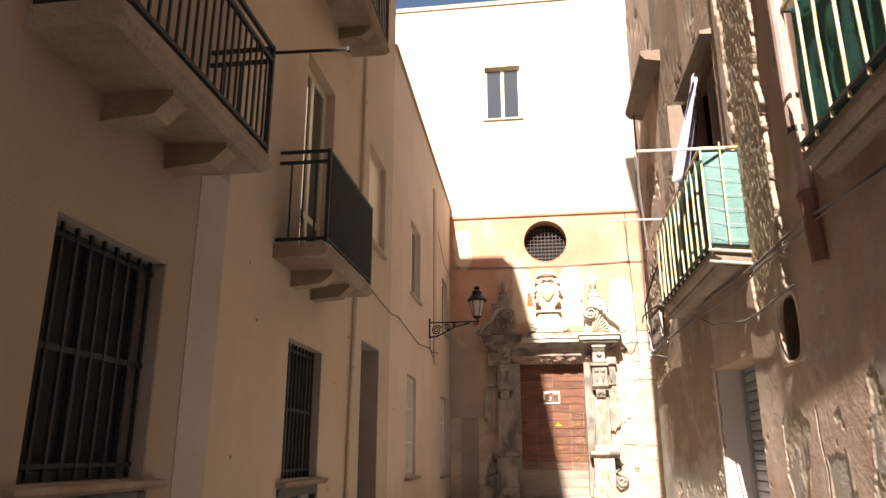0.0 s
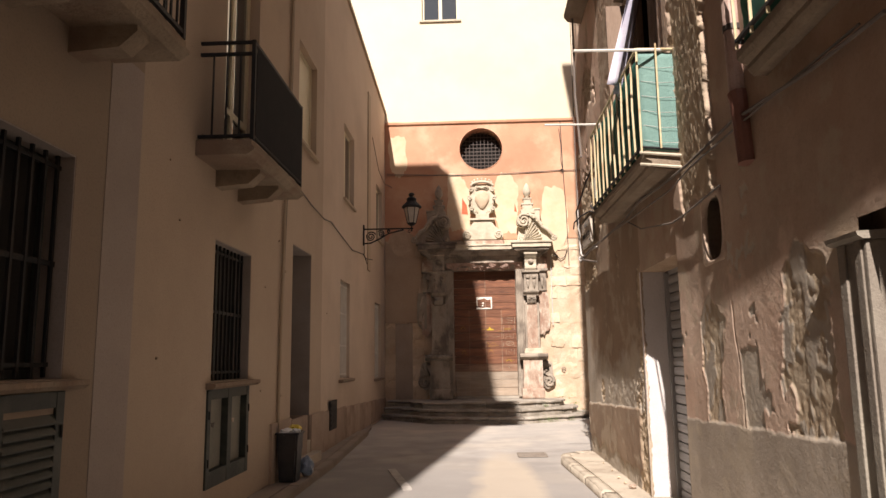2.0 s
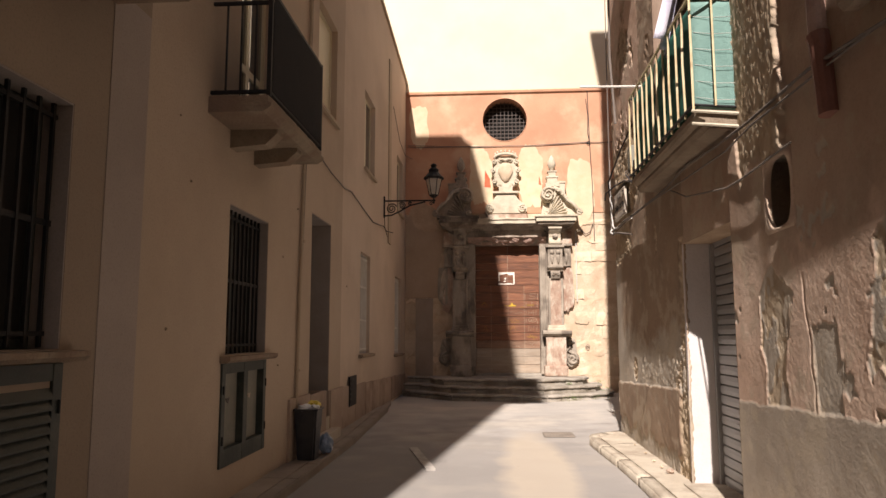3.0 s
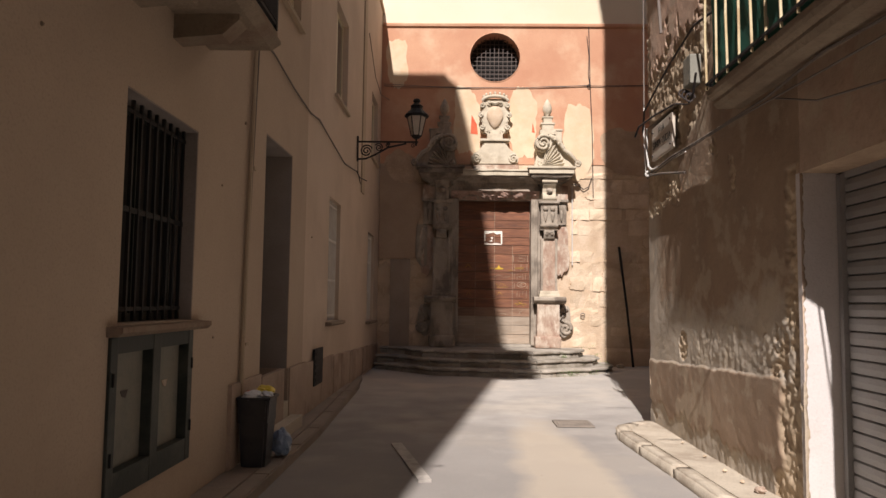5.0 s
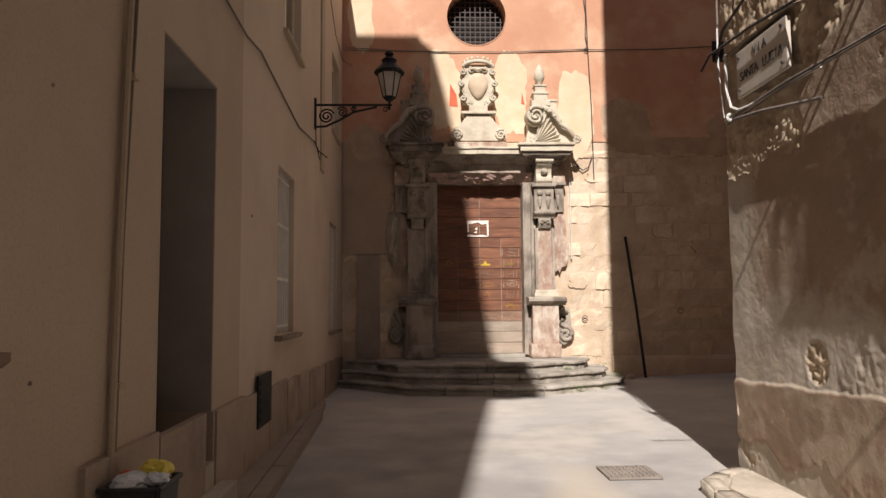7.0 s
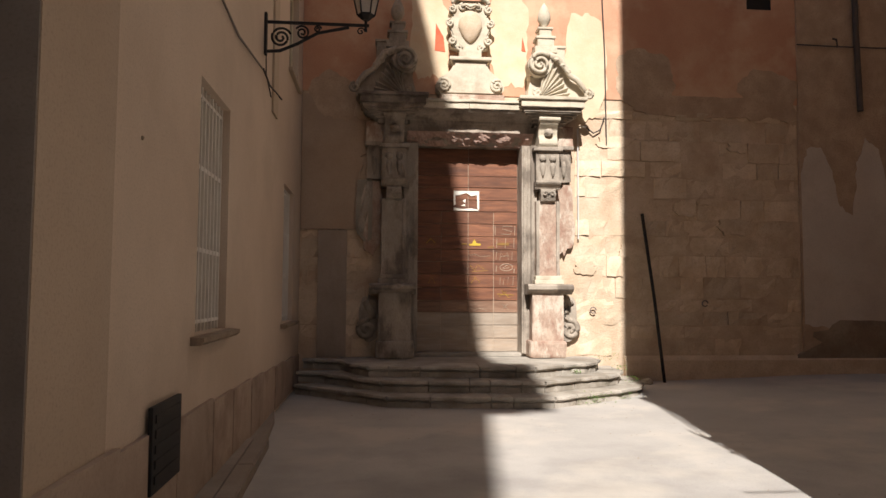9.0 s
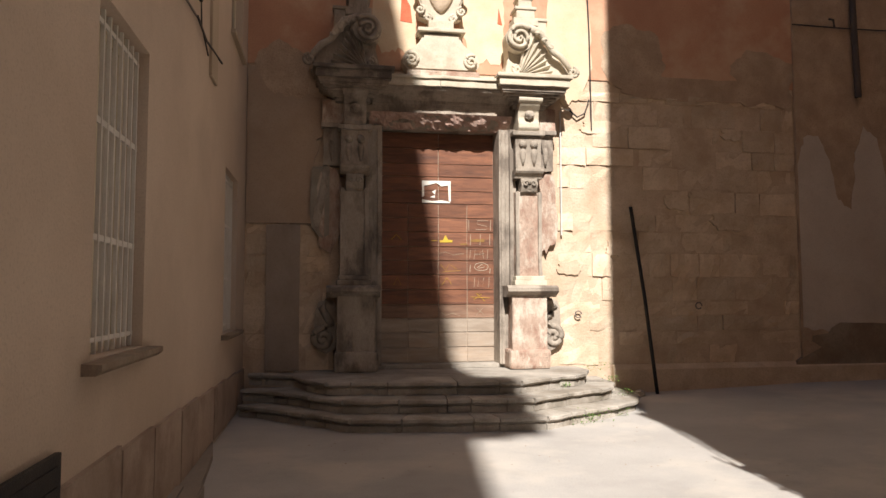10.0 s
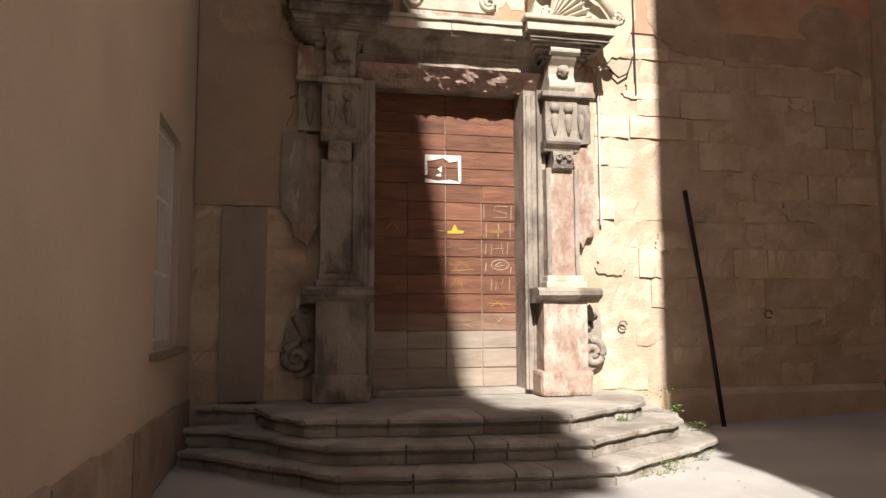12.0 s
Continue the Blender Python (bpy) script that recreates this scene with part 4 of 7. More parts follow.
# ---- things on the left row ----
def barred_window(y0, y1, z0, z1, bar_mat, n, label, sill=True, cross=1, glazed=None, depth=0.19):
    w = thing("barred_window", (WL, (y0 + y1) / 2, z0), label, "window")
    xf = WL - depth
    for a, b in ((y0, y0 + 0.06), (y1 - 0.06, y1)):
        part("frame_post", boxed(xf - 0.05, xf, a, b, z0, z1), glazed or GREEN_PAINT, w)
    for a, b in ((z0, z0 + 0.06), (z1 - 0.06, z1)):
        part("frame_rail", boxed(xf - 0.048, xf - 0.002, y0 + 0.06, y1 - 0.06, a, b), glazed or GREEN_PAINT, w)
    part("frame_rail", boxed(xf - 0.047, xf - 0.003, (y0 + y1) / 2 - 0.03, (y0 + y1) / 2 + 0.03, z0 + 0.06, z1 - 0.06), glazed or GREEN_PAINT, w)
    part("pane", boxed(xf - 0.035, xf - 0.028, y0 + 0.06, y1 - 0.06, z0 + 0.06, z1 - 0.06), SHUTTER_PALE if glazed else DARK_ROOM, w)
    xb = WL - depth + 0.09
    for i in range(n):
        y = y0 + 0.05 + (y1 - y0 - 0.1) * i / (n - 1)
        part("bar", boxed(xb - 0.011, xb + 0.011, y - 0.011, y + 0.011, z0 + 0.01, z1 - 0.01), bar_mat, w)
    for k in range(cross):
        z = z0 + (z1 - z0) * (k + 1) / (cross + 1)
        part("crossbar", boxed(xb - 0.006, xb + 0.006, y0 + 0.01, y1 - 0.01, z - 0.018, z + 0.018), bar_mat, w)
    for z in (z0 + 0.09, z1 - 0.09):
        part("crossbar", boxed(xb - 0.007, xb + 0.007, y0 + 0.01, y1 - 0.01, z - 0.014, z + 0.014), bar_mat, w)
    if not glazed:
        # linings whose dark colour stands in for shade inside the opening
        part("reveal", boxed(WL - depth, WL - 0.003, y1 - 0.012, y1 - 0.001, z0 + 0.001, z1 - 0.013), REVEAL_DARK, w, "grey side of the opening with shade in its colour")
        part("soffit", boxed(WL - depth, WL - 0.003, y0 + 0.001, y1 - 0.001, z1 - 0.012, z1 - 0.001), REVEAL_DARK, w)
    if sill:
        bm = bmesh.new()
        prism(bm, [(WL - depth, z0 - 0.07), (WL + 0.07, z0 - 0.07), (WL + 0.10, z0 - 0.045), (WL + 0.10, z0 - 0.012), (WL - depth, z0)], "y", y0 - 0.13, y1 + 0.16)
        part("window_sill", bm, SLAB, w)
    return w


barred_window(3.39, 4.60, 1.57, 3.06, IRON, 9, "tall dark window behind black iron bars above a hatch")
barred_window(7.22, 8.42, 1.46, 2.93, IRON, 10, "dark window behind black iron bars above a cellar hatch")
barred_window(14.12, 15.2, 1.29, 3.28, WHITE_IRON, 9, "shuttered window behind a white painted iron grille", cross=2, glazed=CREAM_PVC, depth=0.16)
barred_window(19.0, 20.2, 1.17, 3.2, WHITE_IRON, 9, "window behind a white painted grille beside the church", cross=2, glazed=CREAM_PVC, depth=0.16)


def hatch(y0, y1, z0, z1, louvred):
    h = thing("cellar_hatch", (WL, (y0 + y1) / 2, z0), "dark green wooden cellar hatch with " + ("slatted panels" if louvred else "two grey panels"), "hatch")
    x = WL + 0.02
    ym = (y0 + y1) / 2
    for a, b in ((y0, y0 + 0.09), (y1 - 0.09, y1), (ym - 0.06, ym + 0.06)):
        part("stile", boxed(WL - 0.02 if louvred else WL - 0.1, x, a, b, z0, z1, bev=0.006), GREEN_PAINT, h)
    for a, b in ((z0, z0 + 0.16), (z1 - 0.10, z1)):
        part("rail", boxed(WL - 0.02 if louvred else WL - 0.1, x - 0.004, y0 + 0.09, y1 - 0.09, a, b), GREEN_PAINT, h)
    for a, b in ((y0 + 0.09, ym - 0.06), (ym + 0.06, y1 - 0.09)):
        if louvred:
            for i in range(12):
                z = z0 + 0.18 + (z1 - z0 - 0.30) * i / 12
                bm = bmesh.new()
                prism(bm, [(WL, z), (WL + 0.026, z - 0.02), (WL + 0.026, z - 0.008), (WL, z + 0.045)], "y", a, b)
                part("slat", bm, GREEN_PAINT, h)
        else:
            pn = part("panel", boxed(WL - 0.09, WL - 0.055, a - 0.01, b + 0.01, z0 + 0.14, z1 - 0.08, bev=0.004), PANEL_GREY, h, "scuffed grey panel")
            bm = bmesh.new()
            c = (a + b) / 2
            prism(bm, [(c - 0.05, z0 + 0.62), (c + 0.05, z0 + 0.62), (c + 0.02, z0 + 0.57), (c - 0.03, z0 + 0.585)], "x", WL - 0.056, WL - 0.051)
            part("paper_scrap", bm, IRON_GREY if a < ym - 0.2 else CARVED_RED, pn)
    for z in (z0 + 0.25, z1 - 0.25):
        for y in (y0 + 0.03, y1 - 0.03):
            part("hinge", tubed([(x + 0.006, y, z - 0.04), (x + 0.006, y, z + 0.04)], 0.008), IRON, h)


hatch(7.12, 8.42, 0.42, 1.385, False)
hatch(3.30, 4.62, 0.42, 1.49, True)

# entrance with its step
ent = thing("entrance_door", (WL, 11.0, 0.4), "deep shaded doorway with a near-black wooden door", "door")
bm = bmesh.new()
for i in range(4):
    y = 10.36 + i * 0.30
    box(bm, WL - 0.46, WL - 0.42, y + 0.004, y + 0.296, 0.42, 3.38)
part("door_leaf", bm, DARK_WOOD, ent)
part("door_frame", boxed(WL - 0.42, WL - 0.40, 10.362, 10.42, 0.42, 3.38), DARK_WOOD, ent)
part("handle", tubed([(WL - 0.405, 11.35, 1.42), (WL - 0.405, 11.35, 1.62)], 0.012), IRON_GREY, ent)
tagged(part("door_step", boxed(WL - 0.45, WL + 0.03, 10.37, 11.55, 0.0, 0.42, bev=0.012, jig=0.003), KERB), "worn stone doorstep in the deep doorway", "step", kind="structure")
tagged(part("door_step", boxed(WL + 0.03, WL + 0.18, 10.4, 11.7, 0.06, 0.24, bev=0.012, jig=0.003), KERB), "low stone step before the doorway", "step", kind="structure")
tagged(part("door_soffit", boxed(WL - 0.42, WL - 0.005, 10.362, 11.547, 3.376, 3.389), REVEAL_DARK), "grey head of the doorway with shade in its colour", "reveal", kind="structure")
# plain face of the doorway's far side, shade put into its grey
tagged(part("door_reveal", boxed(WL - 0.42, WL - 0.005, 11.548, 11.559, 0.80, 3.375), REVEAL_DARK), "grey side of the doorway with shade in its colour", "reveal", kind="structure")

vent = thing("wall_vent", (WL, 13.32, 0.41), "black iron vent flap low on the house front", "vent")
part("vent_frame", boxed(WL + 0.02, WL + 0.05, 13.0, 13.62, 0.41, 0.93, bev=0.006), IRON, vent)
for i in range(5):
    part("slat", boxed(WL + 0.05, WL + 0.058, 13.05, 13.57, 0.47 + i * 0.09, 0.52 + i * 0.09), IRON, vent)

# upper windows
def upper_window(y0, y1, z0, z1, shuttered, label):
    w = thing("upper_window", (WL, (y0 + y1) / 2, z0), label, "window")
    x = WL - 0.1
    for a, b in ((y0, y0 + 0.06), (y1 - 0.06, y1)):
        part("frame_post", boxed(x - 0.05, x, a, b, z0, z1), CREAM_PVC, w)
    part("frame_rail", boxed(x - 0.049, x - 0.001, y0 + 0.06, y1 - 0.06, z1 - 0.07, z1), CREAM_PVC, w)
    if shuttered:
        n = int((z1 - z0) / 0.055)
        for i in range(n):
            z = z0 + (z1 - z0 - 0.07) * i / n
            bm = bmesh.new()
            prism(bm, [(x - 0.03, z), (x - 0.012, z + 0.012), (x - 0.012, z + 0.042), (x - 0.03, z + 0.054)], "y", y0 + 0.06, y1 - 0.06)
            part("slat", bm, CREAM_PVC, w)
    else:
        part("pane", boxed(x - 0.03, x - 0.02, y0 + 0.06, y1 - 0.06, z0 + 0.02, z1 - 0.07), PANE, w)
        part("frame_post", boxed(x - 0.045, x - 0.004, (y0 + y1) / 2 - 0.05, (y0 + y1) / 2 + 0.05, z0, z1 - 0.07), CREAM_PVC, w)
    part("window_sill", boxed(WL - 0.1, WL + 0.06, y0 - 0.06, y1 + 0.06, z0 - 0.05, z0, bev=0.006), OCHRE_TRIM, w)


upper_window(10.55, 11.8, 5.09, 6.72, True, "upper window with a closed cream roller shutter")
upper_window(14.4, 15.65, 5.02, 6.65, False, "upper window with a cream frame")
upper_window(19.3, 20.5, 5.0, 6.55, False, "upper window with a cream frame beside the church")
fw = thing("balcony_door", (WL, 7.92, 3.78), "glazed balcony door with cream frame standing shut", "door")
for a, b in ((7.35, 7.43), (7.88, 7.98), (8.42, 8.5)):
    part("frame_post", boxed(WL - 0.19, WL - 0.13, a, b, 3.78, 6.5), CREAM_PVC, fw)
for z in (3.78, 4.5, 6.42):
    part("frame_rail", boxed(WL - 0.188, WL - 0.132, 7.43, 8.42, z, z + 0.08), CREAM_PVC, fw)
for a, b in ((7.43, 7.88), (7.98, 8.42)):
    part("pane", boxed(WL - 0.165, WL - 0.155, a, b, 3.86, 6.42), PANE, fw)


def iron_balcony(y0, y1, zs, x_out, top, label, corbels, panel, near_rail=True):
    """Stone slab on corbels with a dark iron railing."""
    b = thing("balcony", (WL, (y0 + y1) / 2, zs), label, "balcony")
    bm = bmesh.new()
    prism(bm, [(WL - 0.02, zs - 0.15), (x_out + 0.06, zs - 0.15), (x_out - 0.01, zs - 0.10), (x_out - 0.01, zs - 0.075), (x_out + 0.02, zs - 0.06), (x_out + 0.02, zs), (WL - 0.02, zs)][::-1] if x_out < WL else
          [(WL - 0.02, zs - 0.15), (x_out - 0.06, zs - 0.15), (x_out + 0.01, zs - 0.10), (x_out + 0.01, zs - 0.075), (x_out - 0.02, zs - 0.06), (x_out - 0.02, zs), (WL - 0.02, zs)], "y", y0 - 0.05, y1 + 0.05)
    part("slab", bm, SLAB, b)
    for y in corbels:
        bm = bmesh.new()
        prism(bm, [(WL - 0.02, zs - 0.15), (x_out - 0.10, zs - 0.15), (x_out - 0.10, zs - 0.19), (x_out - 0.22, zs - 0.30), (WL - 0.02, zs - 0.33)], "y", y - 0.09, y + 0.09)
        part("corbel", bm, SLAB, b)
    xo = x_out - 0.03
    for y in (y0, y1):
        part("post", boxed(xo - 0.02, xo + 0.02, y - 0.02, y + 0.02, zs, top, bev=0.003), IRON, b)
        for z in (top - 0.02, top - 0.14, zs + 0.05):
            part("rail", boxed(WL, xo - 0.02, y - 0.015, y + 0.015, z - 0.015, z + 0.015), IRON, b)
        for i in range(1, 4):
            x = WL + (xo - WL) * i / 4
            part("baluster", boxed(x - 0.008, x + 0.008, y - 0.008, y + 0.008, zs + 0.05, top - 0.14), IRON, b)
    for z in (top - 0.02, top - 0.14, zs + 0.05):
        part("rail", boxed(xo - 0.016, xo + 0.016, y0 + 0.02, y1 - 0.02, z - 0.016, z + 0.016), IRON, b)
    n = int((y1 - y0) / 0.105)
    for i in range(1, n):
        y = y0 + (y1 - y0) * i / n
        part("baluster", boxed(xo - 0.008, xo + 0.008, y - 0.008, y + 0.008, zs + 0.05, top - 0.14), IRON, b)
    if panel:
        part("screen", boxed(xo + 0.018, xo + 0.023, y0 + 0.03, y1 - 0.03, zs + 0.06, top - 0.06), SCREEN, b, "dark screening sheet tied to the railing")
    return b


iron_balcony(2.95, 4.95, 4.05, -1.95, 5.02, "stone balcony with black iron railing on two corbels", (3.72, 4.50), False)
iron_balcony(6.65, 8.55, 3.80, -1.95, 4.84, "small stone balcony with dark railing on two corbels", (7.25, 7.95), True)
iron_balcony(6.9, 9.25, 7.72, -1.95, 8.75, "upper stone balcony with iron railing on two corbels", (7.4, 8.6), False)
bar = thing("laundry_bar", (-1.95, 5.0, 5.0), "dark iron laundry bar reaching out from the balcony", "bar")
for z in (4.97,):
    part("rod", tubed([(-1.97, 4.97, z), (-1.33, 4.97, z - 0.02)], 0.014), IRON, bar)
    part("rod_end", boxed(-1.345, -1.32, 4.955, 4.985, z - 0.04, z), IRON, bar)

# downpipes and cables
dp = thing("downpipe", (WL, 9.7, 0.2), "thin painted downpipe down the house front", "pipe")
for a, b in ((9.62, 9.68), ):
    part("pipe", tubed([(WL + 0.03, 9.62, 0.2), (WL + 0.03, 9.68, 2.0), (WL + 0.03, 9.80, 4.3), (WL + 0.03, 9.98, 6.0), (WL + 0.03, 9.98, 9.5)], 0.022, 8), OCHRE_TRIM, dp)
    part("cable", tubed([(WL + 0.02, 9.70, 0.2), (WL + 0.02, 9.75, 2.0), (WL + 0.02, 9.93, 4.3), (WL + 0.02, 10.08, 6.0), (WL + 0.02, 10.08, 9.5)], 0.010, 6), CABLE, dp)
    for z in (1.2, 2.9, 5.0, 7.2):
        part("clip", boxed(WL, WL + 0.058, 9.60 + 0.055 * z, 9.68 + 0.055 * z, z - 0.015, z + 0.015), OCHRE_TRIM, dp)
cab = thing("house_cable", (WL, 13, 4.2), "thin cable sagging along the house front to the lamp", "cable")
pts = [(WL + 0.03, 9.0, 4.18), (WL + 0.02, 10.48, 4.30), (WL + 0.02, 11.43, 4.21), (WL + 0.02, 12.44, 4.17), (WL + 0.02, 13.03, 4.23), (WL + 0.02, 14.22, 4.14), (WL + 0.02, 15.39, 4.05), (WL + 0.02, 16.78, 4.18)]
part("cable", tubed(pts, 0.011, 6), CABLE, cab)
part("cable", tubed([(p[0], p[1] + 0.03, p[2] + 0.015 * math.sin(p[1] * 3)) for p in pts], 0.008, 6), CABLE, cab)
part("cable", tubed([(WL + 0.03, 16.78, 4.18), (WL + 0.03, 17.27, 4.13), (WL + 0.03, 18.34, 4.25)], 0.012, 6), CABLE_DARK, cab)
part("cable", tubed([(WL + 0.02, 17.0, 4.5), (WL + 0.02, 17.05, 4.2), (WL + 0.03, 17.4, 4.02)], 0.008, 6), CABLE_DARK, cab)
part("cable", tubed([(WL + 0.02, 18.4, 7.6), (WL + 0.03, 19.6, 7.0), (WL + 0.04, 20.8, 6.9), (-2.3, FY - 0.04, 6.88)], 0.008, 6), CABLE, cab)

# street lamp on its scrolled bracket
lamp = thing("street_lamp", (WL, 17.0, 4.5), "old iron lantern on a scrolled wall bracket, unlit", "street lamp")
LX, LY = -1.33, 17.0
part("wall_plate", boxed(WL, WL + 0.03, LY - 0.04, LY + 0.04, 4.42, 4.92), IRON, lamp)
part("arm", boxed(WL + 0.03, LX + 0.04, LY - 0.015, LY + 0.015, 4.80, 4.83), IRON, lamp)
part("brace", tubed([(WL + 0.03, LY, 4.46), (WL + 0.18, LY, 4.47), (WL + 0.38, LY, 4.56), (WL + 0.62, LY, 4.70), (LX - 0.2, LY, 4.785)], 0.019, 6), IRON, lamp)


def spiral(cx, cz, r0, r1, turns, y, start=0.0, hand=1, n=40):
    out = []
    for i in range(n + 1):
        t = i / n
        a = start + hand * t * turns * 2 * math.pi
        r = r0 + (r1 - r0) * t
        out.append((cx + r * math.cos(a), y, cz + r * math.sin(a)))
    return out


part("scroll", tubed(spiral(WL + 0.19, 4.63, 0.125, 0.02, 2.1, LY, 0.4), 0.015, 5), IRON, lamp)
part("scroll", tubed(spiral(WL + 0.44, 4.70, 0.085, 0.015, 1.8, LY, 2.6, -1), 0.013, 5), IRON, lamp)
part("scroll", tubed(spiral(WL + 0.62, 4.75, 0.045, 0.01, 1.5, LY, 0.2), 0.011, 5), IRON, lamp)
part("stem", tubed([(LX, LY, 4.74), (LX, LY, 4.98)], 0.018, 8), IRON, lamp)
part("drop", tubed(spiral(LX - 0.06, 4.74, 0.05, 0.01, 1.3, LY, 0.0), 0.009, 5), IRON, lamp)
bm = bmesh.new()
lathe(bm, [(0.045, 4.88), (0.105, 4.93), (0.10, 4.95)], LX, LY, 6)
part("cup", bm, IRON, lamp)
bm = bmesh.new()
lathe(bm, [(0.10, 4.95), (0.185, 5.32)], LX, LY, 6)
part("glass_body", bm, LANTERN_GLASS, lamp)
for i in range(6):
    a = 2 * math.pi * i / 6
    part("rib", tubed([(LX + 0.103 * math.cos(a), LY + 0.103 * math.sin(a), 4.94), (LX + 0.19 * math.cos(a), LY + 0.19 * math.sin(a), 5.33)], 0.010, 5), IRON, lamp)
bm = bmesh.new()
lathe(bm, [(0.19, 5.32), (0.245, 5.33), (0.245, 5.36), (0.165, 5.44), (0.125, 5.48), (0.115, 5.53), (0.13, 5.545), (0.07, 5.60), (0.045, 5.615), (0.08, 5.65), (0.06, 5.69), (0.01, 5.71)], LX, LY, 12)
part("hood", bm, IRON, lamp)

# rubbish bin with bags
bin_ = thing("rubbish_bin", (-2.30, 9.62, 0.1), "black square plastic rubbish bin overfull with bags", "bin")
bm = bmesh.new()
bx, by = -2.32, 9.62
lo = [(bx - 0.11, by - 0.13), (bx + 0.11, by - 0.13), (bx + 0.11, by + 0.13), (bx - 0.11, by + 0.13)]
hi = [(bx - 0.145, by - 0.165), (bx + 0.145, by - 0.165), (bx + 0.145, by + 0.165), (bx - 0.145, by + 0.165)]
va = [bm.verts.new((*p, 0.105)) for p in lo]
vb = [bm.verts.new((*p, 0.72)) for p in hi]
bm.faces.new(va[::-1])
for i in range(4):
    bm.faces.new((va[i], va[(i + 1) % 4], vb[(i + 1) % 4], vb[i]))
ins = [bm.verts.new((bx + (v.co.x - bx) * 0.92, by + (v.co.y - by) * 0.92, 0.72)) for v in vb]
inl = [bm.verts.new((v.co.x, v.co.y, 0.5)) for v in ins]
for i in range(4):
    bm.faces.new((vb[i], vb[(i + 1) % 4], ins[(i + 1) % 4], ins[i]))
    bm.faces.new((ins[i], ins[(i + 1) % 4], inl[(i + 1) % 4], inl[i]))
bm.faces.new(inl)
bmesh.ops.bevel(bm, geom=[e for e in bm.edges if abs(e.verts[0].co.z - e.verts[1].co.z) > 0.3], offset=0.025, segments=2, affect="EDGES")
part("bin_body", bm, BLACK_PLASTIC, bin_)
bm = bmesh.new()
for a, b in ((0, 1), (1, 2), (2, 3), (3, 0)):
    tube(bm, [(*hi[a], 0.72), (*hi[b], 0.72)], 0.014, 6)
part("rim", bm, BLACK_PLASTIC, bin_)


def crumpled(cx, cy, cz, r, sq, seed):
    bm = bmesh.new()
    bmesh.ops.create_icosphere(bm, subdivisions=3, radius=1)
    for v in bm.verts:
        k = 1 + 0.32 * noise.noise(v.co * 1.7 + Vector((seed, 0, 0))) + 0.18 * noise.noise(v.co * 4.5 + Vector((0, seed, 0)))
        v.co = Vector((cx + v.co.x * r * k, cy + v.co.y * r * k, cz + v.co.z * r * sq * k))
    return bm


for name, col, c, lab in (("rubbish_bag", BAG, (bx - 0.04, by - 0.06, 0.735, 0.10, 0.5, 3), "crumpled white rubbish bag in the bin"), ("rubbish_bag", BAG_YELLOW, (bx + 0.05, by + 0.05, 0.77, 0.085, 0.6, 5), "yellow packet on top of the rubbish"),
                          ("rubbish_bag", BAG_BLUE, (bx + 0.03, by + 0.10, 0.73, 0.08, 0.5, 8), "pale blue bag on top of the rubbish"), ("rubbish_bag", BAG_BLUE, (-2.17, 9.93, 0.24, 0.095, 1.45, 11), "blue and white bag standing on the pavement"),
                          ("rubbish_bag", RED_TILE, (bx - 0.10, by + 0.06, 0.745, 0.04, 0.6, 21), "small red packet on top of the rubbish"), ("rubbish_bag", BAG, (bx + 0.09, by - 0.04, 0.745, 0.06, 0.6, 24), "crumpled white rubbish bag in the bin"),
                          ("rubbish_bag", BAG, (-2.16, 10.05, 0.17, 0.07, 0.8, 14), "small white bag on the pavement")):
    tagged(part(name, crumpled(*c), col), lab, "rubbish bag", "rubbish round the bin")

# small pock marks and fixing holes in the house fronts
for k, (y, z) in enumerate(((6.05, 3.45), (6.3, 2.95), (6.75, 3.9), (9.0, 2.6), (5.95, 1.7), (9.6, 3.3), (8.9, 1.3), (12.8, 2.5))):
    tagged(part("pock_mark", crumpled(WL + 0.002, y, z, 0.009 + 0.003 * (k % 3), 1.0, k), SLAB), "small brown pock mark in the plaster", "pock mark", "pock marks", kind="structure")

# ---- church door ----
DX0, DX1, DZ0, DZ1, DY = -0.46, 1.40, 0.565, 4.27, 21.46
tagged(part("door_threshold", boxed(-0.75, 1.70, FY - 0.06, FY + 0.5, 0.5, 0.56, bev=0.006), STEP), "worn stone threshold of the church door", "threshold", kind="structure")
door = thing("church_door", (0.47, DY, DZ0), "tall church door of weathered red-brown planks, shut", "door")
part("backing", boxed(DX0 - 0.1, DX1 + 0.1, DY + 0.012, DY + 0.06, DZ0 - 0.02, DZ1), CHALK, door, "pale dusty joints between the planks")
rows = [0.24, 0.237, 0.223, 0.22, 0.237, 0.24, 0.23, 0.223, 0.237, 0.23, 0.23, 0.21, 0.23, 0.21, 0.25, 0.256]
cols = [(-0.46, -0.01), (-0.01, 0.485), (0.485, 0.955), (0.955, 1.40)]
z = DZ0
for k, h in enumerate(rows):
    for a, b in (cols if k < 11 else [(-0.46, 0.485), (0.485, 1.40)]):
        g = 0.005
        bm = boxed(a + g, b - g, DY - 0.012 + random.uniform(-0.003, 0.003), DY + 0.015, z + g, z + h - g - random.uniform(0, 0.004), jig=0.002)
        part("plank", bm, WOOD_GREY if k < 3 else WOOD_MID if k == 3 else WOOD, door)
    z += h
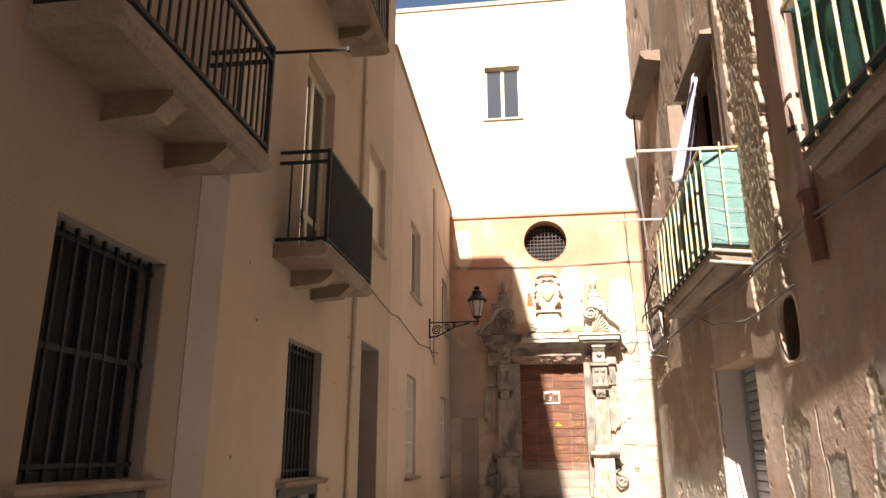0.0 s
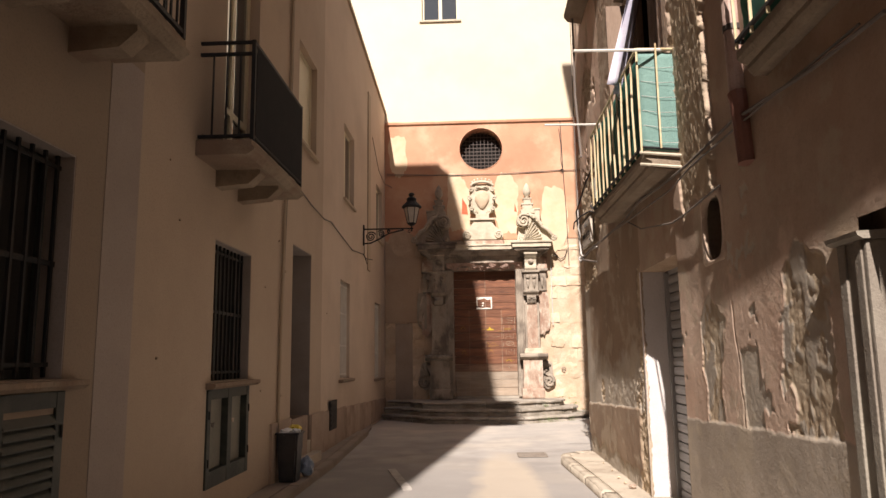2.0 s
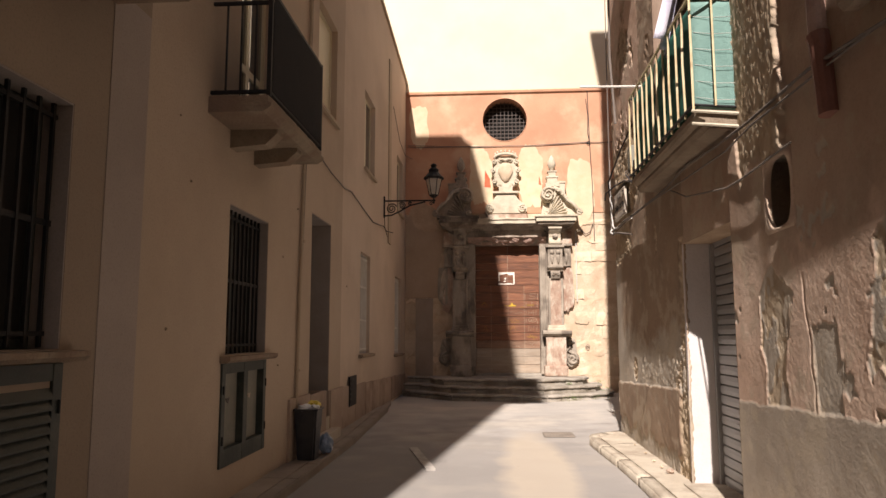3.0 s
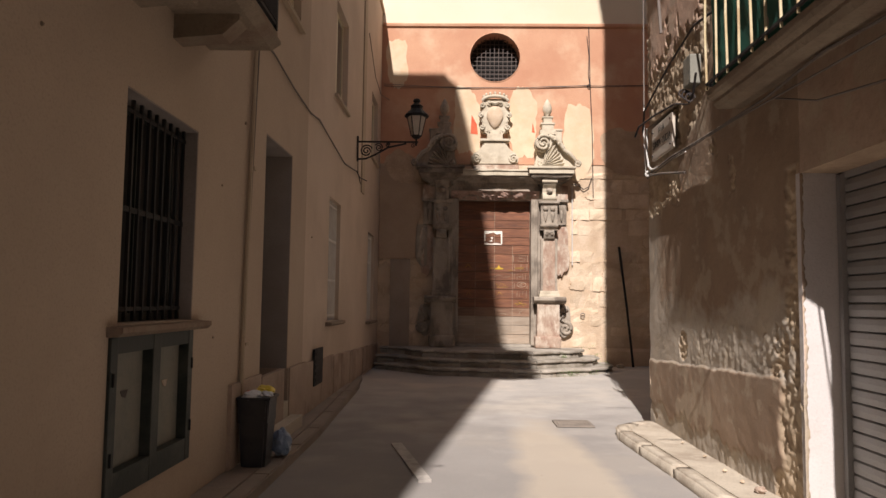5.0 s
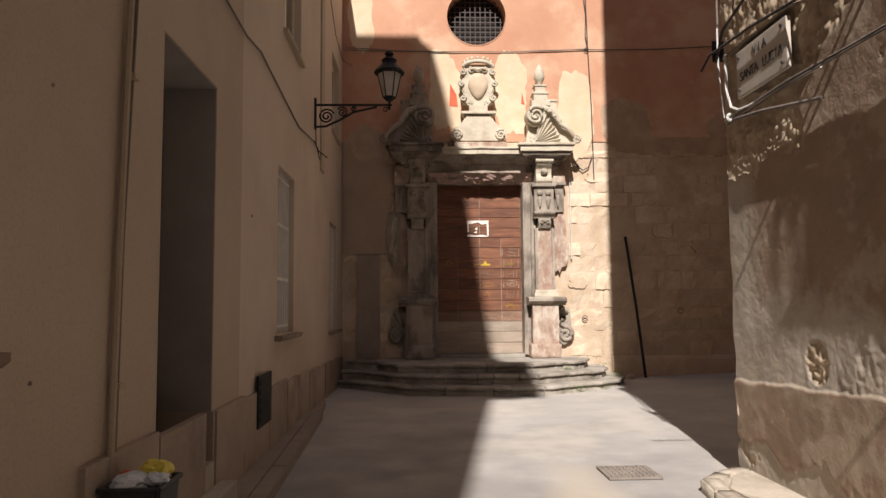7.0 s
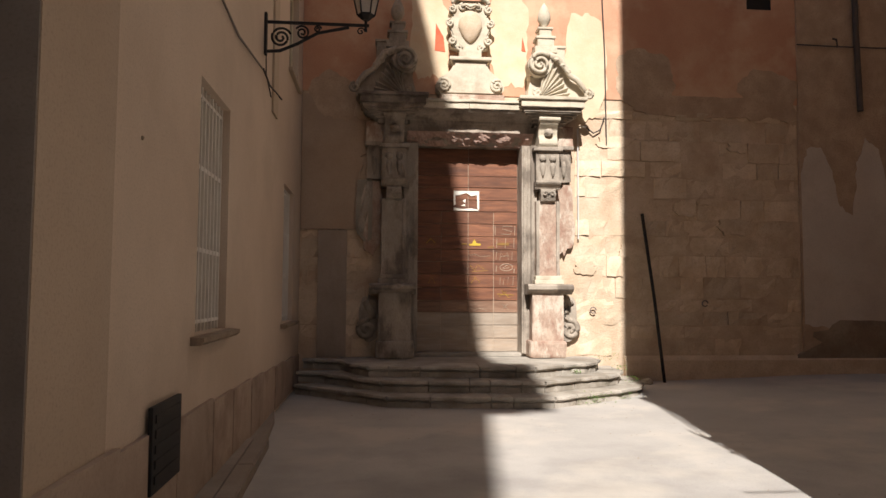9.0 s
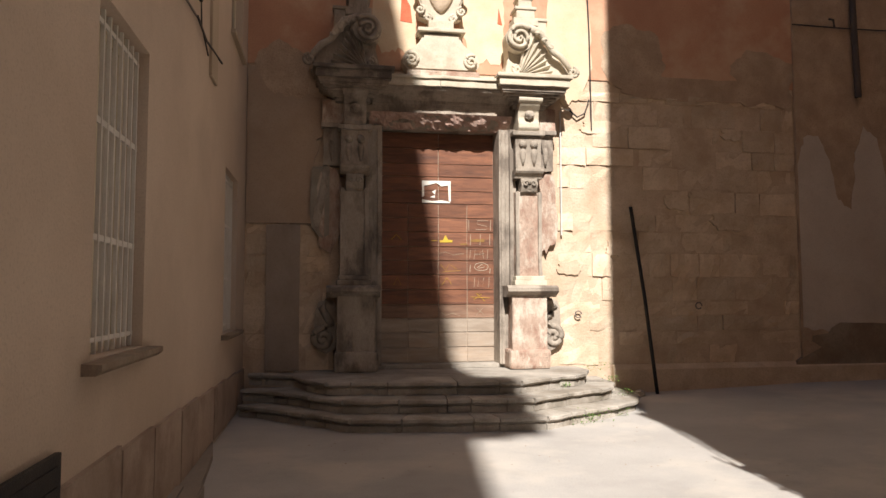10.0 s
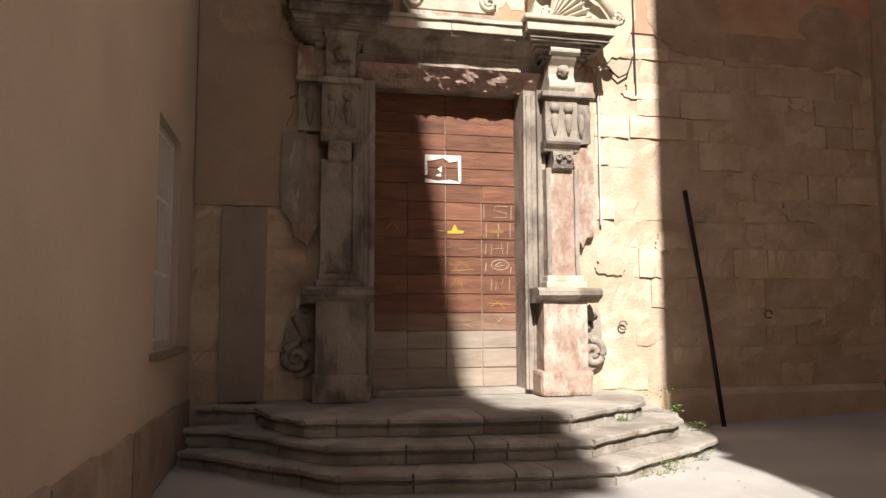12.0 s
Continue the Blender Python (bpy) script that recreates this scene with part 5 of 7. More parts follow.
# paper notice, torn
notice = thing("paper_notice", (0.33, DY - 0.02, 3.25), "torn white paper notice stuck on the church door", "notice")
NX, NZ = 0.215, 3.125
for pts in ([(0, 0.40), (0.44, 0.40), (0.44, 0.33), (0.3, 0.30), (0.22, 0.36), (0.1, 0.32), (0, 0.30)], [(0, 0.30), (0.03, 0.30), (0.035, 0.12), (0.0, 0.1)], [(0.40, 0.33), (0.44, 0.33), (0.44, 0.02), (0.41, 0.04)],
            [(0, 0.06), (0.16, 0.03), (0.3, 0.05), (0.43, 0.02), (0.43, 0), (0, 0)], [(0.15, 0.2), (0.21, 0.24), (0.2, 0.15)], [(0.12, 0.1), (0.19, 0.14), (0.2, 0.09)]):
    bm = bmesh.new()
    prism(bm, [(NX + 1.07 * x, NZ + 0.9 * zz) for x, zz in pts], "y", DY - 0.022, DY - 0.013)
    part("paper_scrap", bm, PAPER, notice)
# chalk and paint marks
marks = thing("door_marks", (1.15, DY - 0.02, 1.8), "chalk letters and strokes scrawled on the door", "graffiti")


def stroke(pts, mat_, r=0.0045):
    part("stroke", tubed([(x, DY - 0.016, zz) for x, zz in pts], r, 4), mat_, marks)


zr = [DZ0 + sum(rows[:k]) for k in range(len(rows))]
def row_marks(k, lines, mat_=CHALK, r=0.0045):
    """Strokes within one row of planks; heights are shares of the row."""
    for line in lines:
        stroke([(x, zr[k] + h * rows[k]) for x, h in line], mat_, r)


row_marks(9, [[(0.985, 0.12), (0.985, 0.9)], [(1.30, 0.84), (1.13, 0.84), (1.12, 0.60), (1.29, 0.44), (1.27, 0.2), (1.10, 0.2)], [(1.345, 0.12), (1.35, 0.9)]])
row_marks(8, [[(1.01, 0.12), (1.015, 0.88)], [(1.17, 0.12), (1.18, 0.88)], [(1.33, 0.12), (1.335, 0.9)]])
row_marks(7, [[(1.0, 0.15), (1.01, 0.8)], [(1.07, 0.12), (1.09, 0.8), (1.15, 0.4), (1.21, 0.8), (1.23, 0.15)], [(1.09, 0.45), (1.24, 0.5)], [(1.29, 0.15), (1.30, 0.85)]], r=0.0035)
row_marks(6, [[(1.19 + 0.115 * math.cos(a / 3), 0.56 + 0.28 * math.sin(a / 3)) for a in range(20)], [(1.12, 0.5), (1.20, 0.72), (1.25, 0.55), (1.14, 0.45)], [(1.0, 0.2), (1.01, 0.7)], [(1.33, 0.1), (1.34, 0.45)]], r=0.006)
row_marks(5, [[(1.07, 0.15), (1.08, 0.8)], [(1.13, 0.2), (1.15, 0.75), (1.21, 0.25), (1.23, 0.8)], [(1.31, 0.15), (1.32, 0.85)]], r=0.0035)
row_marks(4, [[(1.06, 0.3), (1.2, 0.7), (1.1, 0.75), (1.25, 0.2)], [(1.02, 0.5), (1.33, 0.42)]], YELLOW, 0.004)
row_marks(3, [[(1.10, 0.2), (1.22, 0.75)], [(1.11, 0.72), (1.23, 0.25)]], r=0.0035)
row_marks(7, [[(0.5, 0.5), (0.6, 0.62), (0.72, 0.4), (0.9, 0.5)]], CHALK, 0.003)
row_marks(6, [[(0.52, 0.7), (0.6, 0.3), (0.66, 0.75), (0.78, 0.4)], [(0.55, 0.2), (0.85, 0.3)]], YELLOW, 0.0035)
row_marks(5, [[(0.54, 0.3), (0.62, 0.8), (0.7, 0.35)]], YELLOW, 0.004)
row_marks(3, [[(0.52, 0.4), (0.6, 0.2), (0.7, 0.35), (0.84, 0.15)]], CHALK, 0.003)
row_marks(8, [[(-0.28, 0.45), (-0.2, 0.8), (-0.12, 0.45)], [(0.36, 0.4), (0.46, 0.4)]], YELLOW, 0.008)
row_marks(5, [[(-0.24, 0.3), (-0.18, 0.8), (-0.12, 0.3)]], YELLOW, 0.004)
for pts in ([(0.51, 0.28), (0.71, 0.30), (0.72, 0.44), (0.64, 0.48), (0.60, 0.80), (0.56, 0.46), (0.50, 0.42)], [(0.84, 0.12), (0.96, 0.14), (0.95, 0.26), (0.85, 0.22)], [(1.0, 0.35), (1.24, 0.33), (1.25, 0.55), (1.02, 0.52)]):
    bm = bmesh.new()
    prism(bm, [(x, zr[8] + h * rows[8]) for x, h in pts], "y", DY - 0.019, DY - 0.013)
    part("paint_patch", bm, YELLOW if pts[0][0] < 0.8 else YELLOW_DIM, marks, "splash of yellow paint")

# ---- carved stone portal ----
portal = thing("church_portal", (0.47, 21.0, 0.5), "weathered carved stone portal with pilasters, cornice and scrolls", "portal")
CX = 0.47


def m_(x, side):
    return x if side > 0 else 2 * CX - x


def sbox(bm, side, x0, x1, *r, **k):
    a, b = m_(x0, side), m_(x1, side)
    return box(bm, min(a, b), max(a, b), *r, **k)


# pale stone only on the sunlit half: sun and shade put into the colours
for side in (1, -1):
    # architrave round the door, with a fillet
    for nm, *r in (("jamb", 1.40, 1.56, 21.06, 21.5, 0.56, 4.27), ("jamb_edge", 1.56, 1.66, 21.00, 21.3, 0.56, 4.27), ("jamb_fillet", 1.43, 1.47, 21.035, 21.08, 0.56, 4.2), ("jamb_fillet", 1.50, 1.525, 21.045, 21.08, 0.56, 4.2)):
        bm = bmesh.new()
        sbox(bm, side, *r)
        part(nm, chip(bm, 0.006, 3, 7, 5), CARVED, portal)
    # flat pilaster behind, ragged at its outer edge
    bm = bmesh.new()
    sbox(bm, side, 2.04, 2.30, 21.06, 21.25, 3.62, 4.20)
    part("side_block", chip(bm, 0.012, 5, 8, 3), CARVED, portal)
    for k in (0, 1):
        bm = bmesh.new()
        lathe(bm, [(0.015, 3.68), (0.035, 3.78), (0.05, 3.92), (0.03, 4.0)], m_(2.17 + 0.0 * k, side), 21.06, 10)
        part("carved_drop", bm, CARVED, portal, smooth=True)
        break
    bm = bmesh.new()
    pts = blob(m_(2.2, side), 2.95, 0.34, 1.3, 31 + side, 30, 0.25)
    prism(bm, pts, "y", 21.10, 21.25)
    part("broken_backing", bm, CARVED_RED, portal, "broken reddish stone backing")
    bm = bmesh.new()
    sbox(bm, side, 2.04, 2.34, 20.98, 21.25, 4.20, 4.27, bev=0.01)
    part("moulding", bm, CARVED, portal)
    # pedestal
    bm = bmesh.new()
    sbox(bm, side, 1.53, 2.08, 20.78, 21.25, 0.5, 1.62)
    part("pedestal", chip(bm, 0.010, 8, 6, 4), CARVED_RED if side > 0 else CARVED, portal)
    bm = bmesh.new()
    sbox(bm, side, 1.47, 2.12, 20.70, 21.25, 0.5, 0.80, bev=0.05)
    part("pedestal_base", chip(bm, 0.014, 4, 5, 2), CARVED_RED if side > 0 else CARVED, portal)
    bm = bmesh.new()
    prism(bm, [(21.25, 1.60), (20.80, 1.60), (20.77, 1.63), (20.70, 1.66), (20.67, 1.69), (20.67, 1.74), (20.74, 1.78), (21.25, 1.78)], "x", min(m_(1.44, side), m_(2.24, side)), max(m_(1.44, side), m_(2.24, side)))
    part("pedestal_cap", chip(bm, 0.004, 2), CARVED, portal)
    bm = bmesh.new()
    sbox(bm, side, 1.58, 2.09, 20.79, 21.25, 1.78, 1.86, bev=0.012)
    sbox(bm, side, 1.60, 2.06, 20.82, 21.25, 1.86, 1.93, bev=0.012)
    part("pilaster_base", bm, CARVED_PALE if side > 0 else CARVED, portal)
    # pilaster shaft with sunk panel
    for nm, mm, *r in (("pilaster_shaft", CARVED_RED if side > 0 else CARVED, 1.62, 2.04, 20.90, 21.25, 1.93, 3.25), ("shaft_border", CARVED, 1.62, 1.675, 20.86, 20.91, 1.93, 3.25), ("shaft_border", CARVED, 1.985, 2.04, 20.86, 20.91, 1.93, 3.25)):
        bm = bmesh.new()
        sbox(bm, side, *r)
        part(nm, chip(bm, 0.011, 6, 9, 6), mm, portal)
    # small carved bracket and its cornice
    bm = bmesh.new()
    prism(bm, [(20.90, 3.22), (20.84, 3.25), (20.80, 3.34), (20.80, 3.44), (20.84, 3.46), (21.2, 3.46), (21.2, 3.22)], "x", min(m_(1.70, side), m_(1.96, side)), max(m_(1.70, side), m_(1.96, side)))
    part("small_bracket", chip(bm, 0.012, 7, 14, 3), CARVED, portal)
    part("curl", tubed(spiral(m_(1.77, side), 3.37, 0.05, 0.01, 1.2, 20.79), 0.016, 6), CARVED, portal, smooth=True)
    part("curl", tubed(spiral(m_(1.89, side), 3.37, 0.05, 0.01, 1.2, 20.79, math.pi, -1), 0.016, 6), CARVED, portal, smooth=True)
    bm = bmesh.new()
    prism(bm, [(21.2, 3.46), (20.86, 3.46), (20.84, 3.50), (20.79, 3.54), (20.77, 3.57), (20.77, 3.60), (21.2, 3.60)], "x", min(m_(1.60, side), m_(2.05, side)), max(m_(1.60, side), m_(2.05, side)))
    part("small_cornice", bm, CARVED, portal)
    # block with four drops
    bm = bmesh.new()
    sbox(bm, side, 1.62, 2.04, 20.86, 21.25, 3.60, 4.14, bev=0.012)
    part("capital_block", chip(bm, 0.005, 9), CARVED, portal)
    for x in (1.74, 1.92):
        bm = bmesh.new()
        lathe(bm, [(0.012, 3.66), (0.035, 3.74), (0.055, 3.86), (0.035, 3.93)], m_(x, side), 20.86, 10)
        part("carved_drop", bm, CARVED, portal, smooth=True)
        bm = bmesh.new()
        bmesh.ops.create_uvsphere(bm, u_segments=12, v_segments=8, radius=0.065, matrix=Matrix.Translation((m_(x, side), 20.86, 4.0)))
        part("carved_knob", bm, CARVED, portal, smooth=True)
    bm = bmesh.new()
    sbox(bm, side, 1.57, 2.09, 20.80, 21.25, 4.14, 4.21, bev=0.012)
    part("moulding", bm, CARVED, portal)
    # console bracket carrying the cornice
    bm = bmesh.new()
    prism(bm, [(21.2, 4.21), (20.84, 4.21), (20.80, 4.26), (20.80, 4.33), (20.84, 4.42), (20.82, 4.52), (20.74, 4.60), (20.70, 4.66), (20.70, 4.72), (20.74, 4.75), (21.2, 4.75)], "x", min(m_(1.66, side), m_(2.00, side)), max(m_(1.66, side), m_(2.00, side)))
    bmesh.ops.bevel(bm, geom=bm.edges[:], offset=0.012, segments=1, affect="EDGES")
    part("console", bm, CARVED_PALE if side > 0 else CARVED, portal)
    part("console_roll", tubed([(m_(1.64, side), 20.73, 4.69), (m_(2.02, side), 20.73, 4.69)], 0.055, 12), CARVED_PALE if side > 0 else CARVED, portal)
    bm = bmesh.new()
    bmesh.ops.create_uvsphere(bm, u_segments=12, v_segments=8, radius=0.08, matrix=Matrix.Translation((m_(1.83, side), 20.78, 4.46)) @ Matrix.Diagonal((1, 0.7, 0.9, 1)))
    part("carved_shell", chip(bm, 0.012, 4, 20), CARVED, portal)
    # broken-forward cornice above the pilaster
    xa, xb = 1.30, 2.42
    for k, (o, za, zb) in enumerate(((0.0, 4.58, 4.64), (0.05, 4.64, 4.685), (0.08, 4.685, 4.70), (0.13, 4.70, 4.735), (0.19, 4.735, 4.765), (0.235, 4.765, 4.79), (0.255, 4.79, 4.845), (0.275, 4.845, 4.865))):
        bm = bmesh.new()
        sbox(bm, side, 1.60 - o, 2.12 + o, 20.88 - o * 1.1, 21.2, za, zb, bev=0.006)
        part("cornice_moulding", chip(bm, 0.006, k, 8, 2), CARVED, portal)
    bm = bmesh.new()
    sbox(bm, side, xa, xb, 20.54, 21.2, 4.86, 4.98, bev=0.006)
    sbox(bm, side, xa - 0.04, xb + 0.04, 20.50, 21.2, 4.98, 5.04, bev=0.012)
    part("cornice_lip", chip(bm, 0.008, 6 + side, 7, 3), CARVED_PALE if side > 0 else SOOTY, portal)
    # frieze block beside the console
    bm = bmesh.new()
    sbox(bm, side, 2.00, 2.32, 21.0, 21.25, 4.27, 4.62)
    part("frieze_block", chip(bm, 0.016, 12, 7, 3), CARVED_RED, portal)

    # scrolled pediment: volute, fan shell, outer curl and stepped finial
    # same split here: sunlit scrolls painted paler than the shaded ones
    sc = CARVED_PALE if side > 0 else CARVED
    fan = bmesh.new()
    o = Vector((m_(1.66, side), 20.74, 5.06))
    nrib = 8
    for i in range(nrib):
        a0 = radians(4 + i * 78 / nrib)
        a1 = radians(4 + (i + 1) * 78 / nrib)
        am = (a0 + a1) / 2
        r = min(0.84, 0.56 / (math.cos(am) + 0.62 * math.sin(am))) + 0.02 * (i % 2)
        def pt(a, rr, yy):
            return (o.x + side * rr * math.cos(a), yy, o.z + rr * 1.12 * math.sin(a))
        v0 = fan.verts.new(pt(a0, 0.05, 20.80))
        vm0 = fan.verts.new(pt((a0 + a1) / 2, 0.05, 20.78))
        v1 = fan.verts.new(pt(a1, 0.05, 20.80))
        w0, wm, w1 = fan.verts.new(pt(a0, r, 20.78)), fan.verts.new(pt((a0 + a1) / 2, r + 0.03, 20.69)), fan.verts.new(pt(a1, r, 20.78))
        u0, u1 = fan.verts.new(pt(a0, r, 21.1)), fan.verts.new(pt(a1, r, 21.1))
        fan.faces.new((v0, vm0, wm, w0))
        fan.faces.new((vm0, v1, w1, wm))
        fan.faces.new((w0, wm, w1, u1, u0))
    bmesh.ops.remove_doubles(fan, verts=fan.verts, dist=0.012)
    bmesh.ops.recalc_face_normals(fan, faces=fan.faces)
    part("fan_shell", fan, sc, portal)
    bm = bmesh.new()
    prof = [(1.44, 5.04), (2.50, 5.04), (2.52, 5.18), (2.40, 5.34), (2.24, 5.46), (2.10, 5.62), (1.98, 5.86), (1.62, 5.92), (1.50, 5.7), (1.52, 5.4)]
    prism(bm, [(m_(x, side), zz) for x, zz in prof], "y", 20.86, 21.2)
    part("pediment_body", chip(bm, 0.008, 5, 7, 2), sc, portal)
    part("volute", tubed(spiral(m_(1.66, side), 5.66, 0.205, 0.02, 2.1, 20.68, radians(40 if side > 0 else 140), side), 0.042, 8, [1 - 0.55 * i / 40 for i in range(41)]), sc, portal, smooth=True)
    bm = bmesh.new()
    bmesh.ops.create_cone(bm, cap_ends=True, segments=28, radius1=0.215, radius2=0.215, depth=0.26, matrix=pose(m_(1.66, side), 20.84, 5.66, 90, 0, 0))
    part("volute_drum", bm, sc, portal)
    back = [(1.80, 5.84), (2.0, 5.78), (2.12, 5.62), (2.2, 5.48), (2.34, 5.40), (2.44, 5.28), (2.52, 5.14)]
    part("scroll_back", tubed([(m_(x, side), 20.74, zz) for x, zz in back], 0.055, 8, [1.3, 1.2, 1.1, 1, 1, 0.9, 0.8]), sc, portal, smooth=True)
    part("outer_curl", tubed(spiral(m_(2.52, side), 5.13, 0.085, 0.015, 1.5, 20.66, radians(90), -side), 0.03, 8), sc, portal, smooth=True)
    part("inner_curl", tubed(spiral(m_(1.60, side), 5.13, 0.07, 0.015, 1.5, 20.66, radians(90), side), 0.028, 8), sc, portal, smooth=True)
    for i in range(3):
        t = i / 4
        bm = bmesh.new()
        bmesh.ops.create_uvsphere(bm, u_segments=10, v_segments=7, radius=0.055, matrix=Matrix.Translation((m_(1.96 + 0.42 * t, side), 20.72, 5.76 - 0.44 * t)))
        part("leaf_knob", chip(bm, 0.02, i, 14), sc, portal)
    bm = bmesh.new()
    FX = m_(1.79, side)
    box(bm, FX - 0.20, FX + 0.20, 20.78, 21.12, 5.90, 6.02, bev=0.012)
    box(bm, FX - 0.15, FX + 0.15, 20.80, 21.08, 6.02, 6.16, bev=0.012)
    box(bm, FX - 0.18, FX + 0.18, 20.78, 21.10, 6.16, 6.21, bev=0.012)
    box(bm, FX - 0.11, FX + 0.11, 20.83, 21.05, 6.21, 6.34, bev=0.01)
    box(bm, FX - 0.14, FX + 0.14, 20.81, 21.07, 6.34, 6.38, bev=0.01)
    part("finial_base", bm, sc, portal)
    bm = bmesh.new()
    sbox(bm, side, 1.95, 2.16, 20.9, 21.15, 5.72, 6.02, bev=0.012)
    sbox(bm, side, 1.93, 2.18, 20.88, 21.15, 6.02, 6.07, bev=0.012)
    part("finial_step", bm, sc, portal)
    bm = bmesh.new()
    lathe(bm, [(0.06, 6.38), (0.05, 6.43), (0.085, 6.47), (0.12, 6.55), (0.115, 6.65), (0.07, 6.76), (0.03, 6.83), (0.01, 6.86)], FX, 20.94, 16)
    part("finial_urn", bm, sc, portal, smooth=True)
    # S-scroll beside the pedestal
    xs = m_(2.27, side)
    part("side_scroll", tubed(spiral(m_(2.28, side), 0.98, 0.165, 0.03, 1.5, 21.10, radians(100 if side > 0 else 80), -side), 0.05, 8), CARVED, portal, smooth=True)
    part("side_scroll", tubed([(m_(2.14, side), 21.12, 1.50), (m_(2.24, side), 21.10, 1.54), (m_(2.30, side), 21.10, 1.44), (m_(2.22, side), 21.10, 1.30), (m_(2.16, side), 21.10, 1.18), (m_(2.25, side), 21.10, 1.13)], 0.05, 8, [0.7, 1, 1.2, 1.2, 1, 0.7]), CARVED, portal, smooth=True)
    bm = bmesh.new()
    prism(bm, blob(m_(2.24, side), 1.15, 0.34, 0.78, 41, 26, 0.2), "y", 21.10, 21.25)
    part("scroll_backing", bm, CARVED, portal)

# ragged half-pilaster beyond the shaded side
bm = bmesh.new()
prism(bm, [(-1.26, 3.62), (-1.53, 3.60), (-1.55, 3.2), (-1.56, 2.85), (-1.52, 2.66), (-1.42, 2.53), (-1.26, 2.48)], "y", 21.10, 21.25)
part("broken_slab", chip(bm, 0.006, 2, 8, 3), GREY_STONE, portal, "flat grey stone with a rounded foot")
bm = bmesh.new()
tube(bm, [(-1.31, 0, 3.56), (-1.35, 0, 3.3), (-1.41, 0, 3.0), (-1.45, 0, 2.8), (-1.45, 0, 2.68)], 0.065, 12, [0.9, 1, 1.1, 1.0, 0.6])
for v in bm.verts:
    v.co.y = 21.105 + 0.22 * v.co.y
part("polished_band", bm, CARVED, portal, "pale polished band on the broken stone", smooth=True)

# lintel with a shattered lower edge
bm = bmesh.new()
prism(bm, [(21.5, 4.27), (21.18, 4.27), (21.03, 4.43), (21.0, 4.46), (21.0, 4.58), (21.5, 4.58)], "x", -0.72, 1.66)
part("lintel", chip(bm, 0.010, 3, 6, 8), CARVED, portal)
bm = bmesh.new()
grid = []
for i in range(81):
    x = -0.66 + 2.26 * i / 80
    col = []
    for k in range(9):
        t = k / 8
        bite = 0.035 * nz(x, t * 0.5, 5, 2) + 0.022 * nz(x, t * 0.7, 13, 3) + 0.012 * nz(x, t, 28, 4)
        col.append(bm.verts.new((x, 20.965 + 0.21 * t + 0.6 * bite, 4.47 - 0.20 * t + bite * (0.4 + t))))
    col += [bm.verts.new((x, 21.3, 4.27)), bm.verts.new((x, 21.3, 4.47))]
    grid.append(col)
for p, q in zip(grid, grid[1:]):
    for k in range(11):
        bm.faces.new((p[k], p[(k + 1) % 11], q[(k + 1) % 11], q[k]))
bm.faces.new(grid[0])
bm.faces.new(grid[-1][::-1])
bmesh.ops.recalc_face_normals(bm, faces=bm.faces)
part("shattered_edge", bm, BROKEN_RED, portal, "reddish shattered edge of the lintel")
# entablature between the two projections
bm = bmesh.new()
prism(bm, [(21.2, 4.56), (20.985, 4.56), (20.985, 4.61), (20.965, 4.615), (20.965, 4.665), (20.94, 4.67), (20.92, 4.70), (20.90, 4.705), (20.86, 4.735), (20.80, 4.745), (20.74, 4.77), (20.72, 4.80), (20.72, 4.82), (21.2, 4.82)], "x", -0.62, 1.56)
bmesh.ops.subdivide_edges(bm, edges=[e for e in bm.edges if abs(e.verts[0].co.x - e.verts[1].co.x) > 1], cuts=24)
part("entablature", chip(bm, 0.007, 1, 7), CARVED, portal)
bm = bmesh.new()
box(bm, -0.40, 0.40, 20.68, 21.2, 4.82, 4.93, bev=0.006)
box(bm, 0.405, 1.34, 20.68, 21.2, 4.82, 4.925, bev=0.006)
box(bm, -0.40, 1.34, 20.65, 21.2, 4.93, 4.975, bev=0.01)
part("cornice_lip", chip(bm, 0.010, 8, 6, 5), CARVED_PALE, portal)
bm = bmesh.new()
box(bm, -0.10, 1.06, 20.86, 21.2, 4.975, 5.13, bev=0.02)
part("crest_step", chip(bm, 0.014, 5, 7, 3), CARVED_RED, portal)

# ---- coat of arms ----
arms = thing("coat_of_arms", (0.45, 20.98, 5.13), "pale carved stone coat of arms with crown and scrolls", "coat of arms")
AX = 0.45
bm = bmesh.new()
half = [(0.40, 5.13), (0.53, 5.15), (0.60, 5.23), (0.61, 5.33), (0.55, 5.43), (0.44, 5.50), (0.36, 5.57), (0.31, 5.65), (0.30, 5.70), (0.34, 5.74)]
prism(bm, [(AX + x, zz) for x, zz in half] + [(AX - x, zz) for x, zz in half[::-1]], "y", 20.90, 21.2)
bmesh.ops.bevel(bm, geom=[e for e in bm.edges if all(v.co.y < 20.95 for v in e.verts)], offset=0.03, segments=2, affect="EDGES")
part("plinth", bm, CARVED_PALE, arms)
for s in (1, -1):
    part("scroll", tubed(spiral(AX + s * 0.47, 5.29, 0.115, 0.02, 1.7, 20.89, radians(60 if s > 0 else 120), s), 0.028, 8), CARVED_PALE, arms, smooth=True)
bm = bmesh.new()
box(bm, AX - 0.38, AX + 0.38, 20.84, 21.2, 5.74, 5.80, bev=0.012)
box(bm, AX - 0.20, AX + 0.20, 20.92, 21.2, 5.80, 5.95, bev=0.01)
part("plinth_cap", bm, CARVED_PALE, arms)


def cartouche(profile, y0, y1, inner=None):
    bm = bmesh.new()
    prism(bm, [(AX + x, zz) for x, zz in profile] + [(AX - x, zz) for x, zz in profile[::-1]], "y", y1, y0)
    return bm


